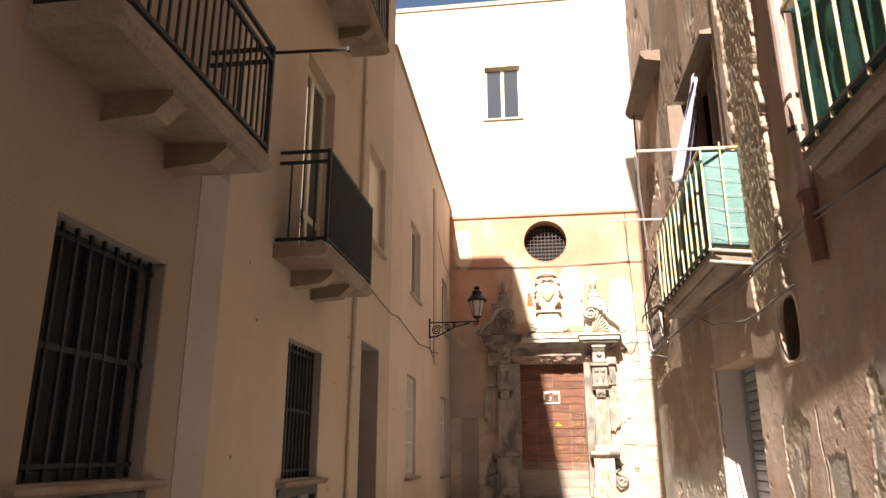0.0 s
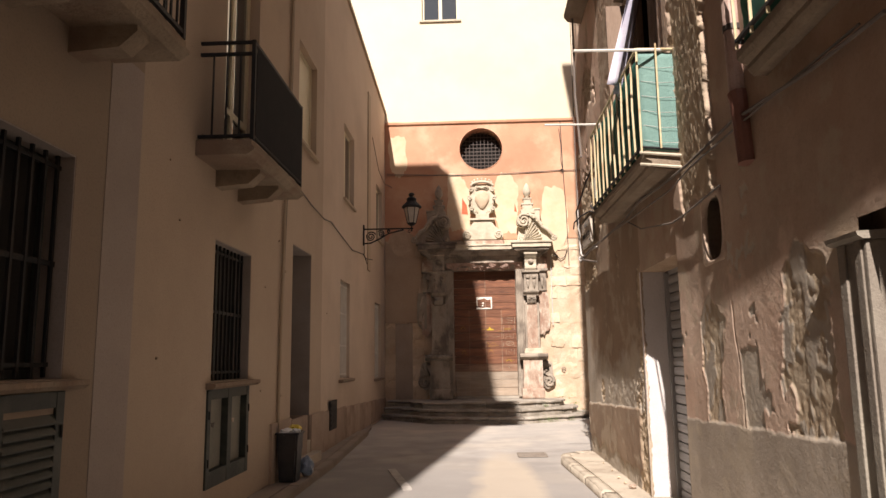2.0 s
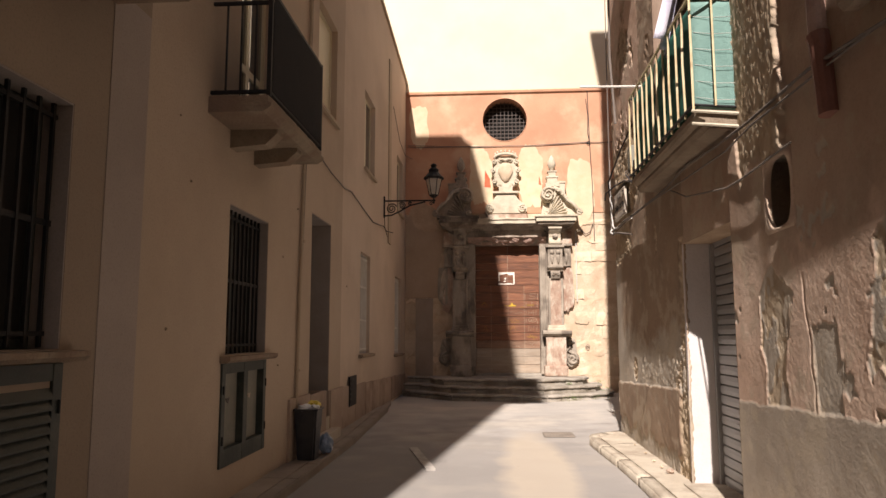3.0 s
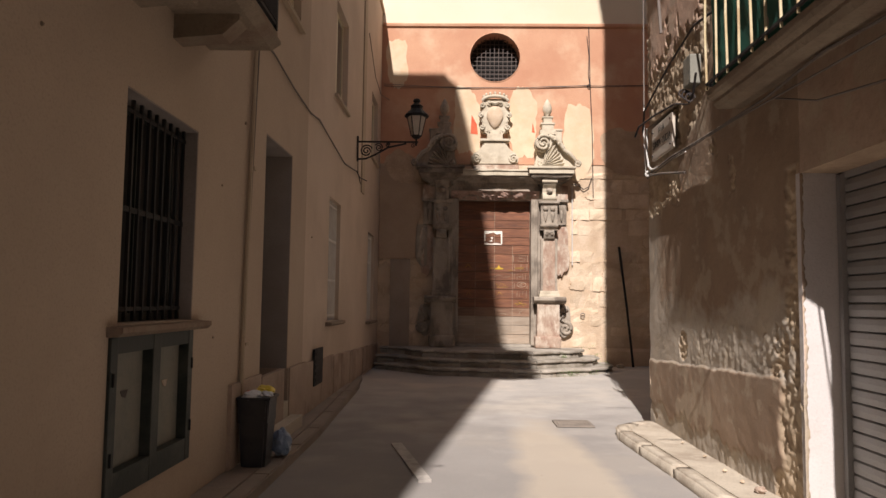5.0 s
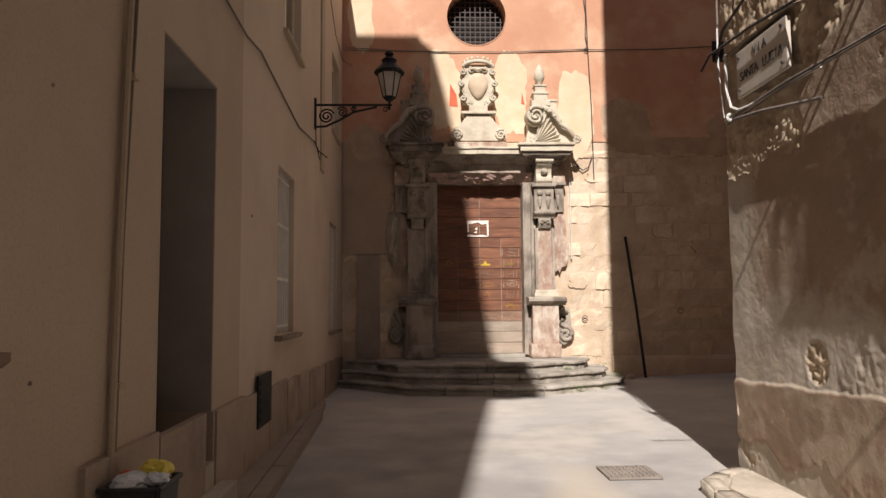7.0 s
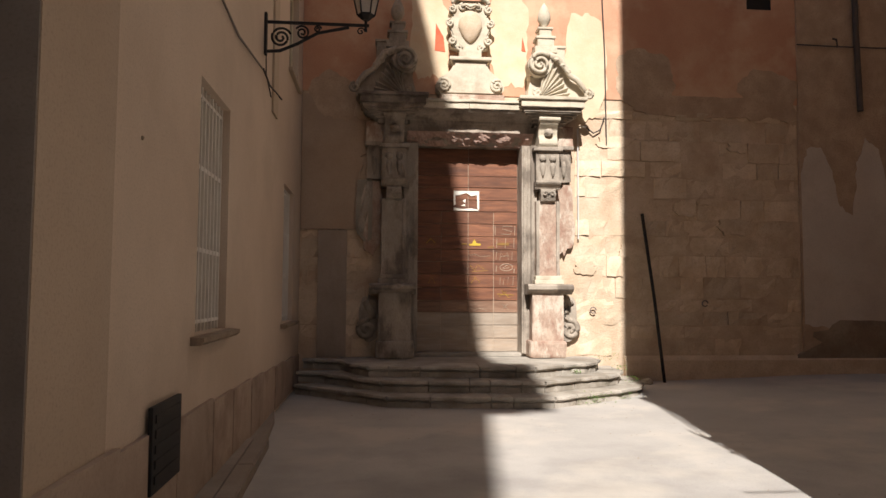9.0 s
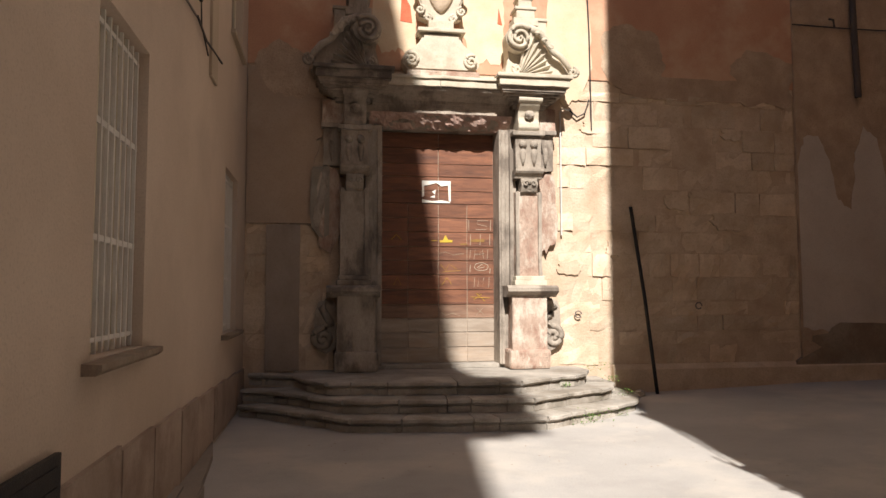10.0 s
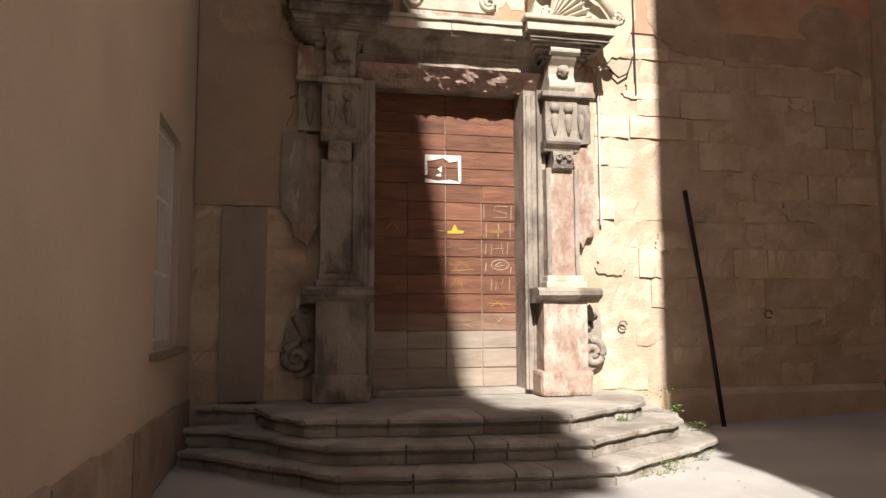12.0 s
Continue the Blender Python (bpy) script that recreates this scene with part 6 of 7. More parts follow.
outer = [(0.10, 5.93), (0.22, 5.98), (0.34, 6.02), (0.38, 6.12), (0.31, 6.20), (0.36, 6.32), (0.40, 6.42), (0.36, 6.52), (0.32, 6.58), (0.38, 6.66), (0.36, 6.76), (0.28, 6.82), (0.24, 6.88)]
bm = cartouche(outer, 21.2, 20.98)
bmesh.ops.bevel(bm, geom=[e for e in bm.edges if all(v.co.y < 21.0 for v in e.verts)], offset=0.025, segments=2, affect="EDGES")
part("cartouche", bm, CARVED_PALE, arms)
bm = bmesh.new()
bmesh.ops.create_uvsphere(bm, u_segments=24, v_segments=14, radius=1, matrix=Matrix.Translation((AX, 20.97, 6.38)) @ Matrix.Diagonal((0.215, 0.09, 0.30, 1)))
for v in bm.verts:
    if v.co.z < 6.38:
        v.co.x = AX + (v.co.x - AX) * (1 - 0.35 * ((6.38 - v.co.z) / 0.3))
part("shield", bm, SANDSTONE, arms, "yellowish bulging shield", smooth=True)
for s in (1, -1):
    for cx, cz, r, st in ((0.33, 6.12, 0.075, 0), (0.36, 6.44, 0.07, 1), (0.33, 6.70, 0.075, 2), (0.2, 6.0, 0.06, 0), (0.14, 6.74, 0.06, 1)):
        part("curl", tubed(spiral(AX + s * cx, cz, r, 0.012, 1.4, 20.96, radians(90 if s > 0 else 90), s if st != 1 else -s), 0.024, 7), CARVED_PALE, arms, smooth=True)
bm = bmesh.new()
pts = [(AX + 0.33 * math.cos(radians(a)), 20.97 - 0.04 * math.sin(radians(a)), 6.80 + 0.13 * math.sin(radians(a))) for a in range(0, 181, 12)]
tube(bm, pts, 0.045, 8)
part("crown_band", bm, CARVED_PALE, arms, smooth=True)
for i in range(7):
    a = radians(20 + i * 23.3)
    bm = bmesh.new()
    px, pz = AX + 0.31 * math.cos(a), 6.86 + 0.14 * math.sin(a)
    lathe(bm, [(0.04, pz - 0.02), (0.03, pz + 0.02), (0.036, pz + 0.04), (0.015, pz + 0.065)], px, 20.98, 8)
    part("crown_point", bm, CARVED_PALE, arms, smooth=True)
part("moustache_scroll", tubed([(AX - 0.16, 20.93, 6.74), (AX - 0.08, 20.92, 6.77), (AX, 20.92, 6.73), (AX + 0.08, 20.92, 6.77), (AX + 0.16, 20.93, 6.74)], 0.028, 7), CARVED_PALE, arms, smooth=True)

# ---- steps ----
def step_front(i):
    return [
        [(-2.47, 20.15), (-2.20, 20.0), (-1.55, 19.3), (-1.0, 18.78), (-0.4, 18.68), (0.45, 18.58), (1.35, 18.55), (1.95, 18.92), (2.55, 19.28), (2.98, 19.62), (3.24, 20.15), (3.28, 21.15)],
        [(-2.45, 20.5), (-2.0, 20.28), (-1.5, 19.68), (-1.08, 19.15), (-0.4, 19.05), (0.5, 18.97), (1.3, 18.93), (1.85, 19.28), (2.45, 19.62), (2.72, 19.86), (2.95, 20.35), (2.98, 21.15)],
        [(-2.40, 20.9), (-1.75, 20.62), (-1.55, 20.05), (-1.28, 19.60), (-0.5, 19.48), (0.4, 19.38), (1.25, 19.33), (1.75, 19.66), (2.2, 19.92), (2.42, 20.12), (2.62, 20.55), (2.62, 21.15)],
    ][i]


steps = thing("church_steps", (0.4, 19.8, 0), "three worn stone steps fanning out before the portal", "steps", kind="structure")
mid = Vector((0.45, 21.15))
for i, (z0, z1) in enumerate(((-0.05, 0.165), (0.165, 0.335), (0.335, 0.505))):
    fr = step_front(i)
    core = [tuple(Vector(p).lerp(mid, 0.22)) for p in fr]
    bm = bmesh.new()
    prism(bm, [(core[0][0], 21.2)] + core + [(core[-1][0], 21.2)], "z", z0, z1 - 0.008)
    part("step_core", bm, STEP, steps)
    cut = random.Random(40 + i)
    line = [fr[0]]
    for p, q in zip(fr, fr[1:]):
        if math.dist(p, q) > 0.7 and cut.random() < 0.7:
            t = cut.uniform(0.3, 0.7)
            line.append((p[0] + (q[0] - p[0]) * t, p[1] + (q[1] - p[1]) * t))
        line.append(q)
    for a, b in zip(line, line[1:]):
        a, b = Vector(a), Vector(b)
        ai, bi = a.lerp(mid, 0.34 if a.y < 20.8 else 0.12), b.lerp(mid, 0.34 if b.y < 20.8 else 0.12)
        e = (b - a).normalized() * 0.007
        bm = bmesh.new()
        # nosed tread: the lip stands over a set-back riser
        out_ = Vector(((b - a).y, -(b - a).x)).normalized()
        secs = [(0.0, z0), (-0.004, z1 - 0.095), (-0.024, z1 - 0.082), (-0.020, z1 - 0.07), (0.024, z1 - 0.058), (0.042, z1 - 0.044), (0.040, z1 - 0.012), (0.026, z1 - 0.002), (-0.02, z1)]
        n = 12
        g = []
        for k in range(n + 1):
            t = k / n
            p = (a + e).lerp(b - e, t)
            q = (ai + e).lerp(bi - e, t)
            col = []
            for o_, zz in secs:
                w = 0.010 * noise.noise((p.x * 5 + i * 9, p.y * 5, zz * 6)) + 0.007 * noise.noise((p.x * 13, p.y * 13, zz * 15 + i))
                w -= 0.06 * max(0.0, noise.noise((p.x * 2.6 + i * 5, p.y * 2.6, 8.0)) - 0.22) + 0.05 * max(0.0, noise.noise((p.x * 9 + i * 5, p.y * 9, zz * 8)) - 0.3)
                dz = (0.010 * noise.noise((p.x * 3, p.y * 3, i + 4.0)) - 0.004) if zz > z1 - 0.1 else 0
                pp = p + out_ * (o_ + w)
                col.append(bm.verts.new((pp.x, pp.y, zz + dz)))
            col.append(bm.verts.new((q.x, q.y, z1 - 0.003)))
            col.append(bm.verts.new((q.x, q.y, z0)))
            g.append(col)
        m = len(g[0])
        for c0, c1 in zip(g, g[1:]):
            for k in range(m):
                bm.faces.new((c0[k], c0[(k + 1) % m], c1[(k + 1) % m], c1[k]))
        bm.faces.new(g[0])
        bm.faces.new(g[-1][::-1])
        bmesh.ops.recalc_face_normals(bm, faces=bm.faces)
        part("step_stone", bm, STEP, steps)

# weeds in the step joints
def weed(x, y, z, r, seed):
    rnd = random.Random(seed)
    bm = bmesh.new()
    for _ in range(int(480 * r)):
        a, d = rnd.uniform(0, 2 * math.pi), r * rnd.random() ** 0.7
        px, py, pz = x + d * math.cos(a) * 1.4, y + d * math.sin(a) * 0.6, z + rnd.random() * r * 0.8
        t = rnd.uniform(0, 2 * math.pi)
        l = rnd.uniform(0.015, 0.035)
        p0 = Vector((px, py, pz))
        u = Vector((math.cos(t), math.sin(t), rnd.uniform(0, 0.8))) * l
        w = Vector((-math.sin(t), math.cos(t), rnd.uniform(-0.3, 0.3))) * l * 0.4
        bm.faces.new([bm.verts.new(p0), bm.verts.new(p0 + u * 0.5 + w), bm.verts.new(p0 + u), bm.verts.new(p0 + u * 0.5 - w)])
    tagged(part("weed_tuft", bm, LEAF), "small green weeds growing in the step joints", "weeds", "weeds on the steps", kind="stuff")


for k, (x, y, z, r) in enumerate(((2.66, 20.25, 0.5, 0.12), (3.0, 20.0, 0.17, 0.10), (2.1, 18.98, 0.0, 0.16), (1.85, 18.85, 0.0, 0.13), (2.6, 19.33, 0.0, 0.10), (2.4, 19.65, 0.17, 0.07), (2.9, 20.3, 0.34, 0.08), (1.7, 19.25, 0.17, 0.06), (2.0, 19.8, 0.34, 0.06))):
    weed(x, y, z, r * 1.25, k)

# dust and crumbs blown against the steps and along the kerb
rnd = random.Random(77)
bm = bmesh.new()
for _ in range(110):
    x, y = rnd.uniform(-2.0, 3.2), rnd.uniform(8.0, 20.0)
    if rnd.random() < 0.5:
        x, y = rnd.uniform(-1.5, 2.8), rnd.uniform(16.5, 18.9)
    s = rnd.uniform(0.005, 0.016)
    vs = [bm.verts.new((x + s * math.cos(a) * rnd.uniform(0.6, 1.2), y + s * math.sin(a) * rnd.uniform(0.6, 1.2), 0.012)) for a in (0, 1.6, 3.1, 4.7)]
    t = bm.verts.new((x, y, 0.012 + s * 0.35))
    for i in range(4):
        bm.faces.new((vs[i], vs[(i + 1) % 4], t))
tagged(part("street_crumbs", bm, SLAB), "scattered crumbs and dry leaves on the street", "crumbs", kind="stuff")

# leaning pole, wires and pipes on the church front
tagged(part("loose_stone", crumpled(3.58, 20.80, 0.08, 0.10, 0.6, 3), KERB), "loose stone at the foot of the church front", "stone")
tagged(part("leaning_pole", tubed([(3.93, 20.88, 0.03), (3.80, 20.99, 1.55), (3.65, 21.14, 3.08)], 0.030, 8), IRON), "dark pole leaning against the church front", "pole")
wire = thing("facade_wires", (0.5, FY, 7.0), "dark wires strung across the church front", "cable")
for k, dz in enumerate((0.0, 0.05)):
    pts = sag((-2.45, FY - 0.05, 7.25 + dz), (2.9, FY - 0.05, 7.28 + dz * 0.4), 0.05 + 0.03 * k, 16)
    part("wire", tubed([p + Vector((0, 0, 0.018 * noise.noise((p.x * 1.3, k, 0)))) for p in pts], 0.008, 5), CABLE, wire)
part("wire", tubed(sag((2.9, FY - 0.05, 7.28), (6.7, FY - 0.04, 7.45), 0.05, 8), 0.010, 5), CABLE_DARK, wire)
part("wire", tubed([(2.9, FY - 0.05, 8.85), (2.93, FY - 0.05, 7.3), (2.98, FY - 0.05, 6.0), (3.0, FY - 0.04, 4.35)], 0.011, 5), CABLE_DARK, wire)
part("wire", tubed([(2.85, FY - 0.05, 8.6), (2.9, FY - 0.06, 8.1), (2.88, FY - 0.06, 7.6), (2.93, FY - 0.06, 7.28)], 0.009, 5), CABLE_DARK, wire)
part("wire_hook", tubed(spiral(2.90, 7.27, 0.05, 0.02, 1.2, FY - 0.06), 0.012, 5), IRON, wire)
pp = thing("conduit", (2.5, FY, 2.5), "pale conduit pipe with a looped end on the church front", "pipe")
part("pipe", tubed([(2.46, FY - 0.05, 2.6), (2.46, FY - 0.05, 4.62), (2.50, FY - 0.05, 4.68), (2.62, FY - 0.05, 4.66)], 0.015, 8), CABLE_WHITE, pp)
part("cable", tubed([(2.62, FY - 0.05, 4.66), (2.75, FY - 0.06, 4.55), (2.88, FY - 0.05, 4.62), (2.96, FY - 0.05, 4.85)], 0.014, 6), CABLE_DARK, pp)
dpr = thing("rain_pipe", (7.9, FY, 5.1), "dark rain pipe ending above the street", "pipe")
part("pipe", tubed([(7.84, FY - 0.12, 9.0), (7.88, FY - 0.12, 6.5), (7.92, FY - 0.12, 5.1)], 0.055, 10), IRON_GREY, dpr)
part("hook", tubed([(7.45, FY - 0.06, 6.5), (7.45, FY - 0.16, 6.45), (7.47, FY - 0.16, 6.3)], 0.02, 6), IRON_GREY, dpr)
part("wire", tubed(sag((6.7, FY - 0.09, 6.35), (11, FY - 0.09, 6.45), 0.05, 8), 0.012, 5), CABLE_DARK, dpr)
for x, zz in ((2.72, 1.32), (4.82, 1.45)):
    tagged(part("iron_ring", tubed(spiral(x, zz, 0.055, 0.05, 0.9, FY - 0.06), 0.011, 6), CABLE), "small rusty tether ring in the church wall", "ring")

# ---- things on the right row ----
sh = thing("roller_shutter", (WR + 0.3, 7.5, 0.1), "closed grey steel roller shutter of a garage", "shutter")
XS = WR + 0.27
k = 0
z = 0.12
while z < 2.6:
    bm = bmesh.new()
    prism(bm, [(XS + 0.02, z), (XS, z + 0.006), (XS - 0.006, z + 0.05), (XS, z + 0.09), (XS + 0.02, z + 0.1)], "y", 6.77, 8.28)
    part("slat", bm, SHUTTER_STEEL, sh)
    z += 0.102
part("guide", boxed(XS - 0.04, XS + 0.05, 8.24, 8.29, 0.1, 2.6), SHUTTER_STEEL, sh)
part("guide", boxed(XS - 0.04, XS + 0.05, 6.76, 6.80, 0.1, 2.6), SHUTTER_STEEL, sh)
bm = bmesh.new()
box(bm, WR - 0.035, XS + 0.3, 8.302, 8.36, 0.10, 2.62)
tagged(part("garage_reveal", bm, WHITE_PLASTER), "white painted side of the garage opening", "reveal", kind="structure")
bm = bmesh.new()
box(bm, WR - 0.03, XS + 0.3, 6.69, 6.748, 0.10, 2.62)
box(bm, WR - 0.03, XS + 0.3, 6.69, 8.36, 2.62, 2.70)
tagged(part("garage_lintel", bm, MORTAR), "rendered head of the garage opening", "lintel", kind="structure")
tagged(part("garage_sill", boxed(1.98, XS + 0.3, 6.76, 8.29, 0.0, 0.125, bev=0.01), KERB), "worn stone sill of the garage opening", "sill", kind="structure")

# niche
bm = bmesh.new()
box(bm, WR - 0.06, WR + 0.5, 5.352, 5.868, 2.382, 2.918)
bmesh.ops.delete(bm, geom=[f for f in bm.faces if f.calc_center_median().x < WR - 0.05], context="FACES")
tagged(part("niche", bm, SLAB), "small dark window niche in the old wall", "niche", kind="structure")

bm = bmesh.new()
outer, inner = [], []
for i in range(40):
    a = 2 * math.pi * (i + 0.5) / 40
    c, s = math.cos(a), math.sin(a)
    k = 1 / max(abs(c), abs(s))
    q = (abs(c) ** 3.2 + abs(s) ** 3.2) ** (-1 / 3.2) * (1 + 0.05 * noise.noise((2 * c, 2 * s, 4.0)))
    outer.append((5.61 + 0.27 * k * c, 2.65 + 0.28 * k * s))
    inner.append((5.61 + 0.225 * q * c, 2.65 + 0.255 * q * s))
rings = [[bm.verts.new((x, y, z)) for y, z in ring] for ring, x in ((outer, WR - 0.06), (outer, WR - 0.082), (inner, WR - 0.088), (inner, WR - 0.04))]
for a, b in zip(rings, rings[1:]):
    for i in range(40):
        bm.faces.new((a[i], a[(i + 1) % 40], b[(i + 1) % 40], b[i]))
bmesh.ops.recalc_face_normals(bm, faces=bm.faces)
tagged(part("niche_edge", bm, PINK_PLASTER, smooth=True), "rounded plaster edge of the wall niche", "niche", kind="structure")

# doorway with stone pilaster near the street's start
dw = thing("stone_doorway", (WR, 3.0, 0), "moulded grey stone door frame round a dark doorway", "doorway")
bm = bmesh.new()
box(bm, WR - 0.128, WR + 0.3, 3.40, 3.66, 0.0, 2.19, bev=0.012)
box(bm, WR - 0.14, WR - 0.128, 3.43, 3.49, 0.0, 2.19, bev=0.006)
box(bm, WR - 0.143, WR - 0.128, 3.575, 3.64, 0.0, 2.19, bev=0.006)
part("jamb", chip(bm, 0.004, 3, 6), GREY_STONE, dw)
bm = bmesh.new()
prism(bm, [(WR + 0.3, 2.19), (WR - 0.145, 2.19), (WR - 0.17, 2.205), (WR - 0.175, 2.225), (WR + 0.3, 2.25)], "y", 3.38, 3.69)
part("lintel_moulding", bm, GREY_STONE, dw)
bm = bmesh.new()
for i in range(5):
    box(bm, WR + 0.22, WR + 0.27, 2.31 + i * 0.262, 2.31 + i * 0.262 + 0.256, 0.1, 2.3)
part("door_leaf", bm, BROWN_WOOD, dw)
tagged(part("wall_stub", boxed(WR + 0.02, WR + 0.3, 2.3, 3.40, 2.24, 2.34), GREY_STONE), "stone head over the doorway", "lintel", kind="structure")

# french door above the green balcony, with a curtain blown out
fd = thing("balcony_door", (WR, 7.6, 3.55), "old brown shuttered balcony door, one leaf ajar", "door")
for a, b in ((6.95, 7.03), (8.14, 8.22)):
    part("frame_post", boxed(WR + 0.05, WR + 0.13, a, b, 3.5, 6.0), BROWN_WOOD, fd)
part("frame_rail", boxed(WR + 0.05, WR + 0.13, 7.03, 8.14, 5.92, 6.0), BROWN_WOOD, fd)
for i in range(5):
    part("board", boxed(WR + 0.07, WR + 0.10, 7.04 + i * 0.13, 7.04 + i * 0.13 + 0.12, 3.52, 5.9), BROWN_WOOD, fd)
part("shutter_leaf", boxed(WR - 0.30, WR + 0.05, 8.16, 8.20, 3.55, 5.85), BROWN_WOOD, fd)
bm = bmesh.new()
box(bm, WR + 0.14, WR + 0.75, 6.8, 8.3, 3.4, 6.1)
bmesh.ops.delete(bm, geom=[f for f in bm.faces if f.calc_center_median().x < WR + 0.2], context="FACES")
tagged(part("room_east", bm, DARK_ROOM), "unlit room behind the balcony door", "room", kind="structure")
bm = bmesh.new()
prism(bm, [(WR - 0.16, 6.06), (WR + 0.1, 6.10), (WR + 0.1, 6.0), (WR - 0.16, 6.02)], "y", 6.86, 8.4)
tagged(part("door_hood", bm, SLAB), "thin stone hood over the balcony door", "hood", kind="structure")
# curtain hanging out over the railing
bm = bmesh.new()
rows_ = []
for i in range(15):
    t = i / 14
    r = []
    for j in range(11):
        s = j / 10
        y = 7.20 + 0.50 * s + 0.045 * math.sin(s * 15 + t * 2)
        x = WR - 0.02 - 0.22 * t - (0.15 + 0.10 * t) * (1 - s) - 0.03 * math.sin(s * 19 + t)
        r.append(bm.verts.new((x, y, 5.75 - 1.25 * t - 0.08 * s * t)))
    rows_.append(r)
for a, b in zip(rows_, rows_[1:]):
    for j in range(10):
        bm.faces.new((a[j], a[j + 1], b[j + 1], b[j]))
ext = bmesh.ops.extrude_face_region(bm, geom=bm.faces[:])
bmesh.ops.translate(bm, verts=[g for g in ext["geom"] if isinstance(g, bmesh.types.BMVert)], vec=(0, 0.006, 0))
bmesh.ops.recalc_face_normals(bm, faces=bm.faces)
tagged(part("curtain", bm, LILAC, smooth=True), "lilac white curtain blown out of the balcony door", "curtain")


def cloth_panel(bm, axis, fixed, a0, a1, z0, z1, seed, amp=0.018):
    nu, nv = max(4, int(abs(a1 - a0) / 0.06)), 16
    g = []
    for j in range(nv + 1):
        r = []
        for i in range(nu + 1):
            a, z = a0 + (a1 - a0) * i / nu, z0 + (z1 - z0) * j / nv
            o = fixed + amp * (noise.noise((a * 5, z * 3, seed)) + 0.5 * noise.noise((a * 14, z * 9, seed)))
            r.append(bm.verts.new((o, a, z) if axis == "x" else (a, o, z)))
        g.append(r)
    fs = []
    for p, q in zip(g, g[1:]):
        for i in range(nu):
            fs.append(bm.faces.new((p[i], p[i + 1], q[i + 1], q[i])))
    ext = bmesh.ops.extrude_face_region(bm, geom=fs)
    bmesh.ops.translate(bm, verts=[v for v in ext["geom"] if isinstance(v, bmesh.types.BMVert)], vec=(0.005, 0, 0) if axis == "x" else (0, 0.005, 0))
    bmesh.ops.recalc_face_normals(bm, faces=bm.faces)
    return bm


def green_balcony(y0, y1, zs, top, xo, label, side_mat, pole_ys, n_bars, yw=None, drop=0.0):
    yw = y0 if yw is None else yw
    b = thing("balcony", (WR, (y0 + y1) / 2, zs), label, "balcony")
    bm = bmesh.new()
    prism(bm, [(WR + 0.05, zs - 0.16), (xo + 0.10, zs - 0.16), (xo + 0.07, zs - 0.12), (xo + 0.07, zs - 0.09), (xo + 0.03, zs - 0.075), (xo + 0.01, zs - 0.05), (xo + 0.01, zs), (WR + 0.05, zs)], "y", y0 - 0.04, y1 + 0.04)
    for v in bm.verts:
        if v.co.y < y0:
            v.co.y += (yw - y0) * soft(v.co.x, xo, WR)
            v.co.z -= drop * soft(v.co.x, xo, WR)
    part("slab", bm, SLAB, b)
    for za in (-0.02, -0.13):
        part("edging", tubed([(xo - 0.03, y0 - 0.05, zs + za), (WR, yw - 0.05, zs + za - drop)], 0.014, 6), CARVED_PALE, b)
    for i in range(n_bars + 1):
        y = y0 + (y1 - y0) * i / n_bars
        part("baluster", tubed([(xo, y, zs), (xo - 0.01 * (i % 2), y, (zs + top) / 2), (xo, y, top)], 0.011, 6), BRASS_RAIL, b)
    for z in (top, zs + 0.05):
        part("rail", boxed(xo - 0.012, xo + 0.012, y0, y1, z - 0.012, z + 0.012), BRASS_RAIL if z == top else IRON, b)
        part("rail", tubed([(xo + 0.012, y0, z), (WR + 0.02, yw, z - drop)], 0.012, 6), BRASS_RAIL if z == top else IRON, b)
        part("rail", boxed(xo + 0.012, WR + 0.02, y1 - 0.012, y1 + 0.012, z - 0.012, z + 0.012), IRON, b)
    part("baluster", tubed([((xo + WR) / 2 - 0.02, (y0 + yw) / 2 - 0.03, zs), ((xo + WR) / 2 - 0.02, (y0 + yw) / 2 - 0.03, top)], 0.009, 6), BRASS_RAIL, b)
    part("netting", cloth_panel(bmesh.new(), "x", xo + 0.045, y0 + 0.02, y1 - 0.02, zs + 0.03, top - 0.02, 3), GREEN_CLOTH, b, "dark green shade netting behind the bars", smooth=True)
    side_net = cloth_panel(bmesh.new(), "y", y0 + 0.028, xo + 0.0, WR - 0.02, zs + 0.03, top - 0.02, 7, 0.012)
    for v in side_net.verts:
        v.co.y += (yw - y0) * soft(v.co.x, xo, WR)
        v.co.z -= drop * soft(v.co.x, xo, WR)
    net = part("netting", side_net, side_mat, b, "green netting across the balcony end", smooth=True)
    for k in range(6):
        z = zs + 0.12 + (top - zs - 0.15) * k / 6
        part("stitch", tubed([(xo + 0.03, y0 + 0.006, z), ((xo + WR) / 2, (y0 + yw) / 2 + 0.004, z - 0.012 - drop / 2), (WR - 0.02, yw + 0.006, z - drop)], 0.0025, 4), CABLE_WHITE, net)
    for y, z in pole_ys:
        part("laundry_pole", tubed([(xo - 0.62, y, z), ((xo + WR) / 2, y + 0.02, z - 0.006), (WR + 0.02, y + 0.03, z)], 0.014, 6), WHITE_IRON, b)
    return b


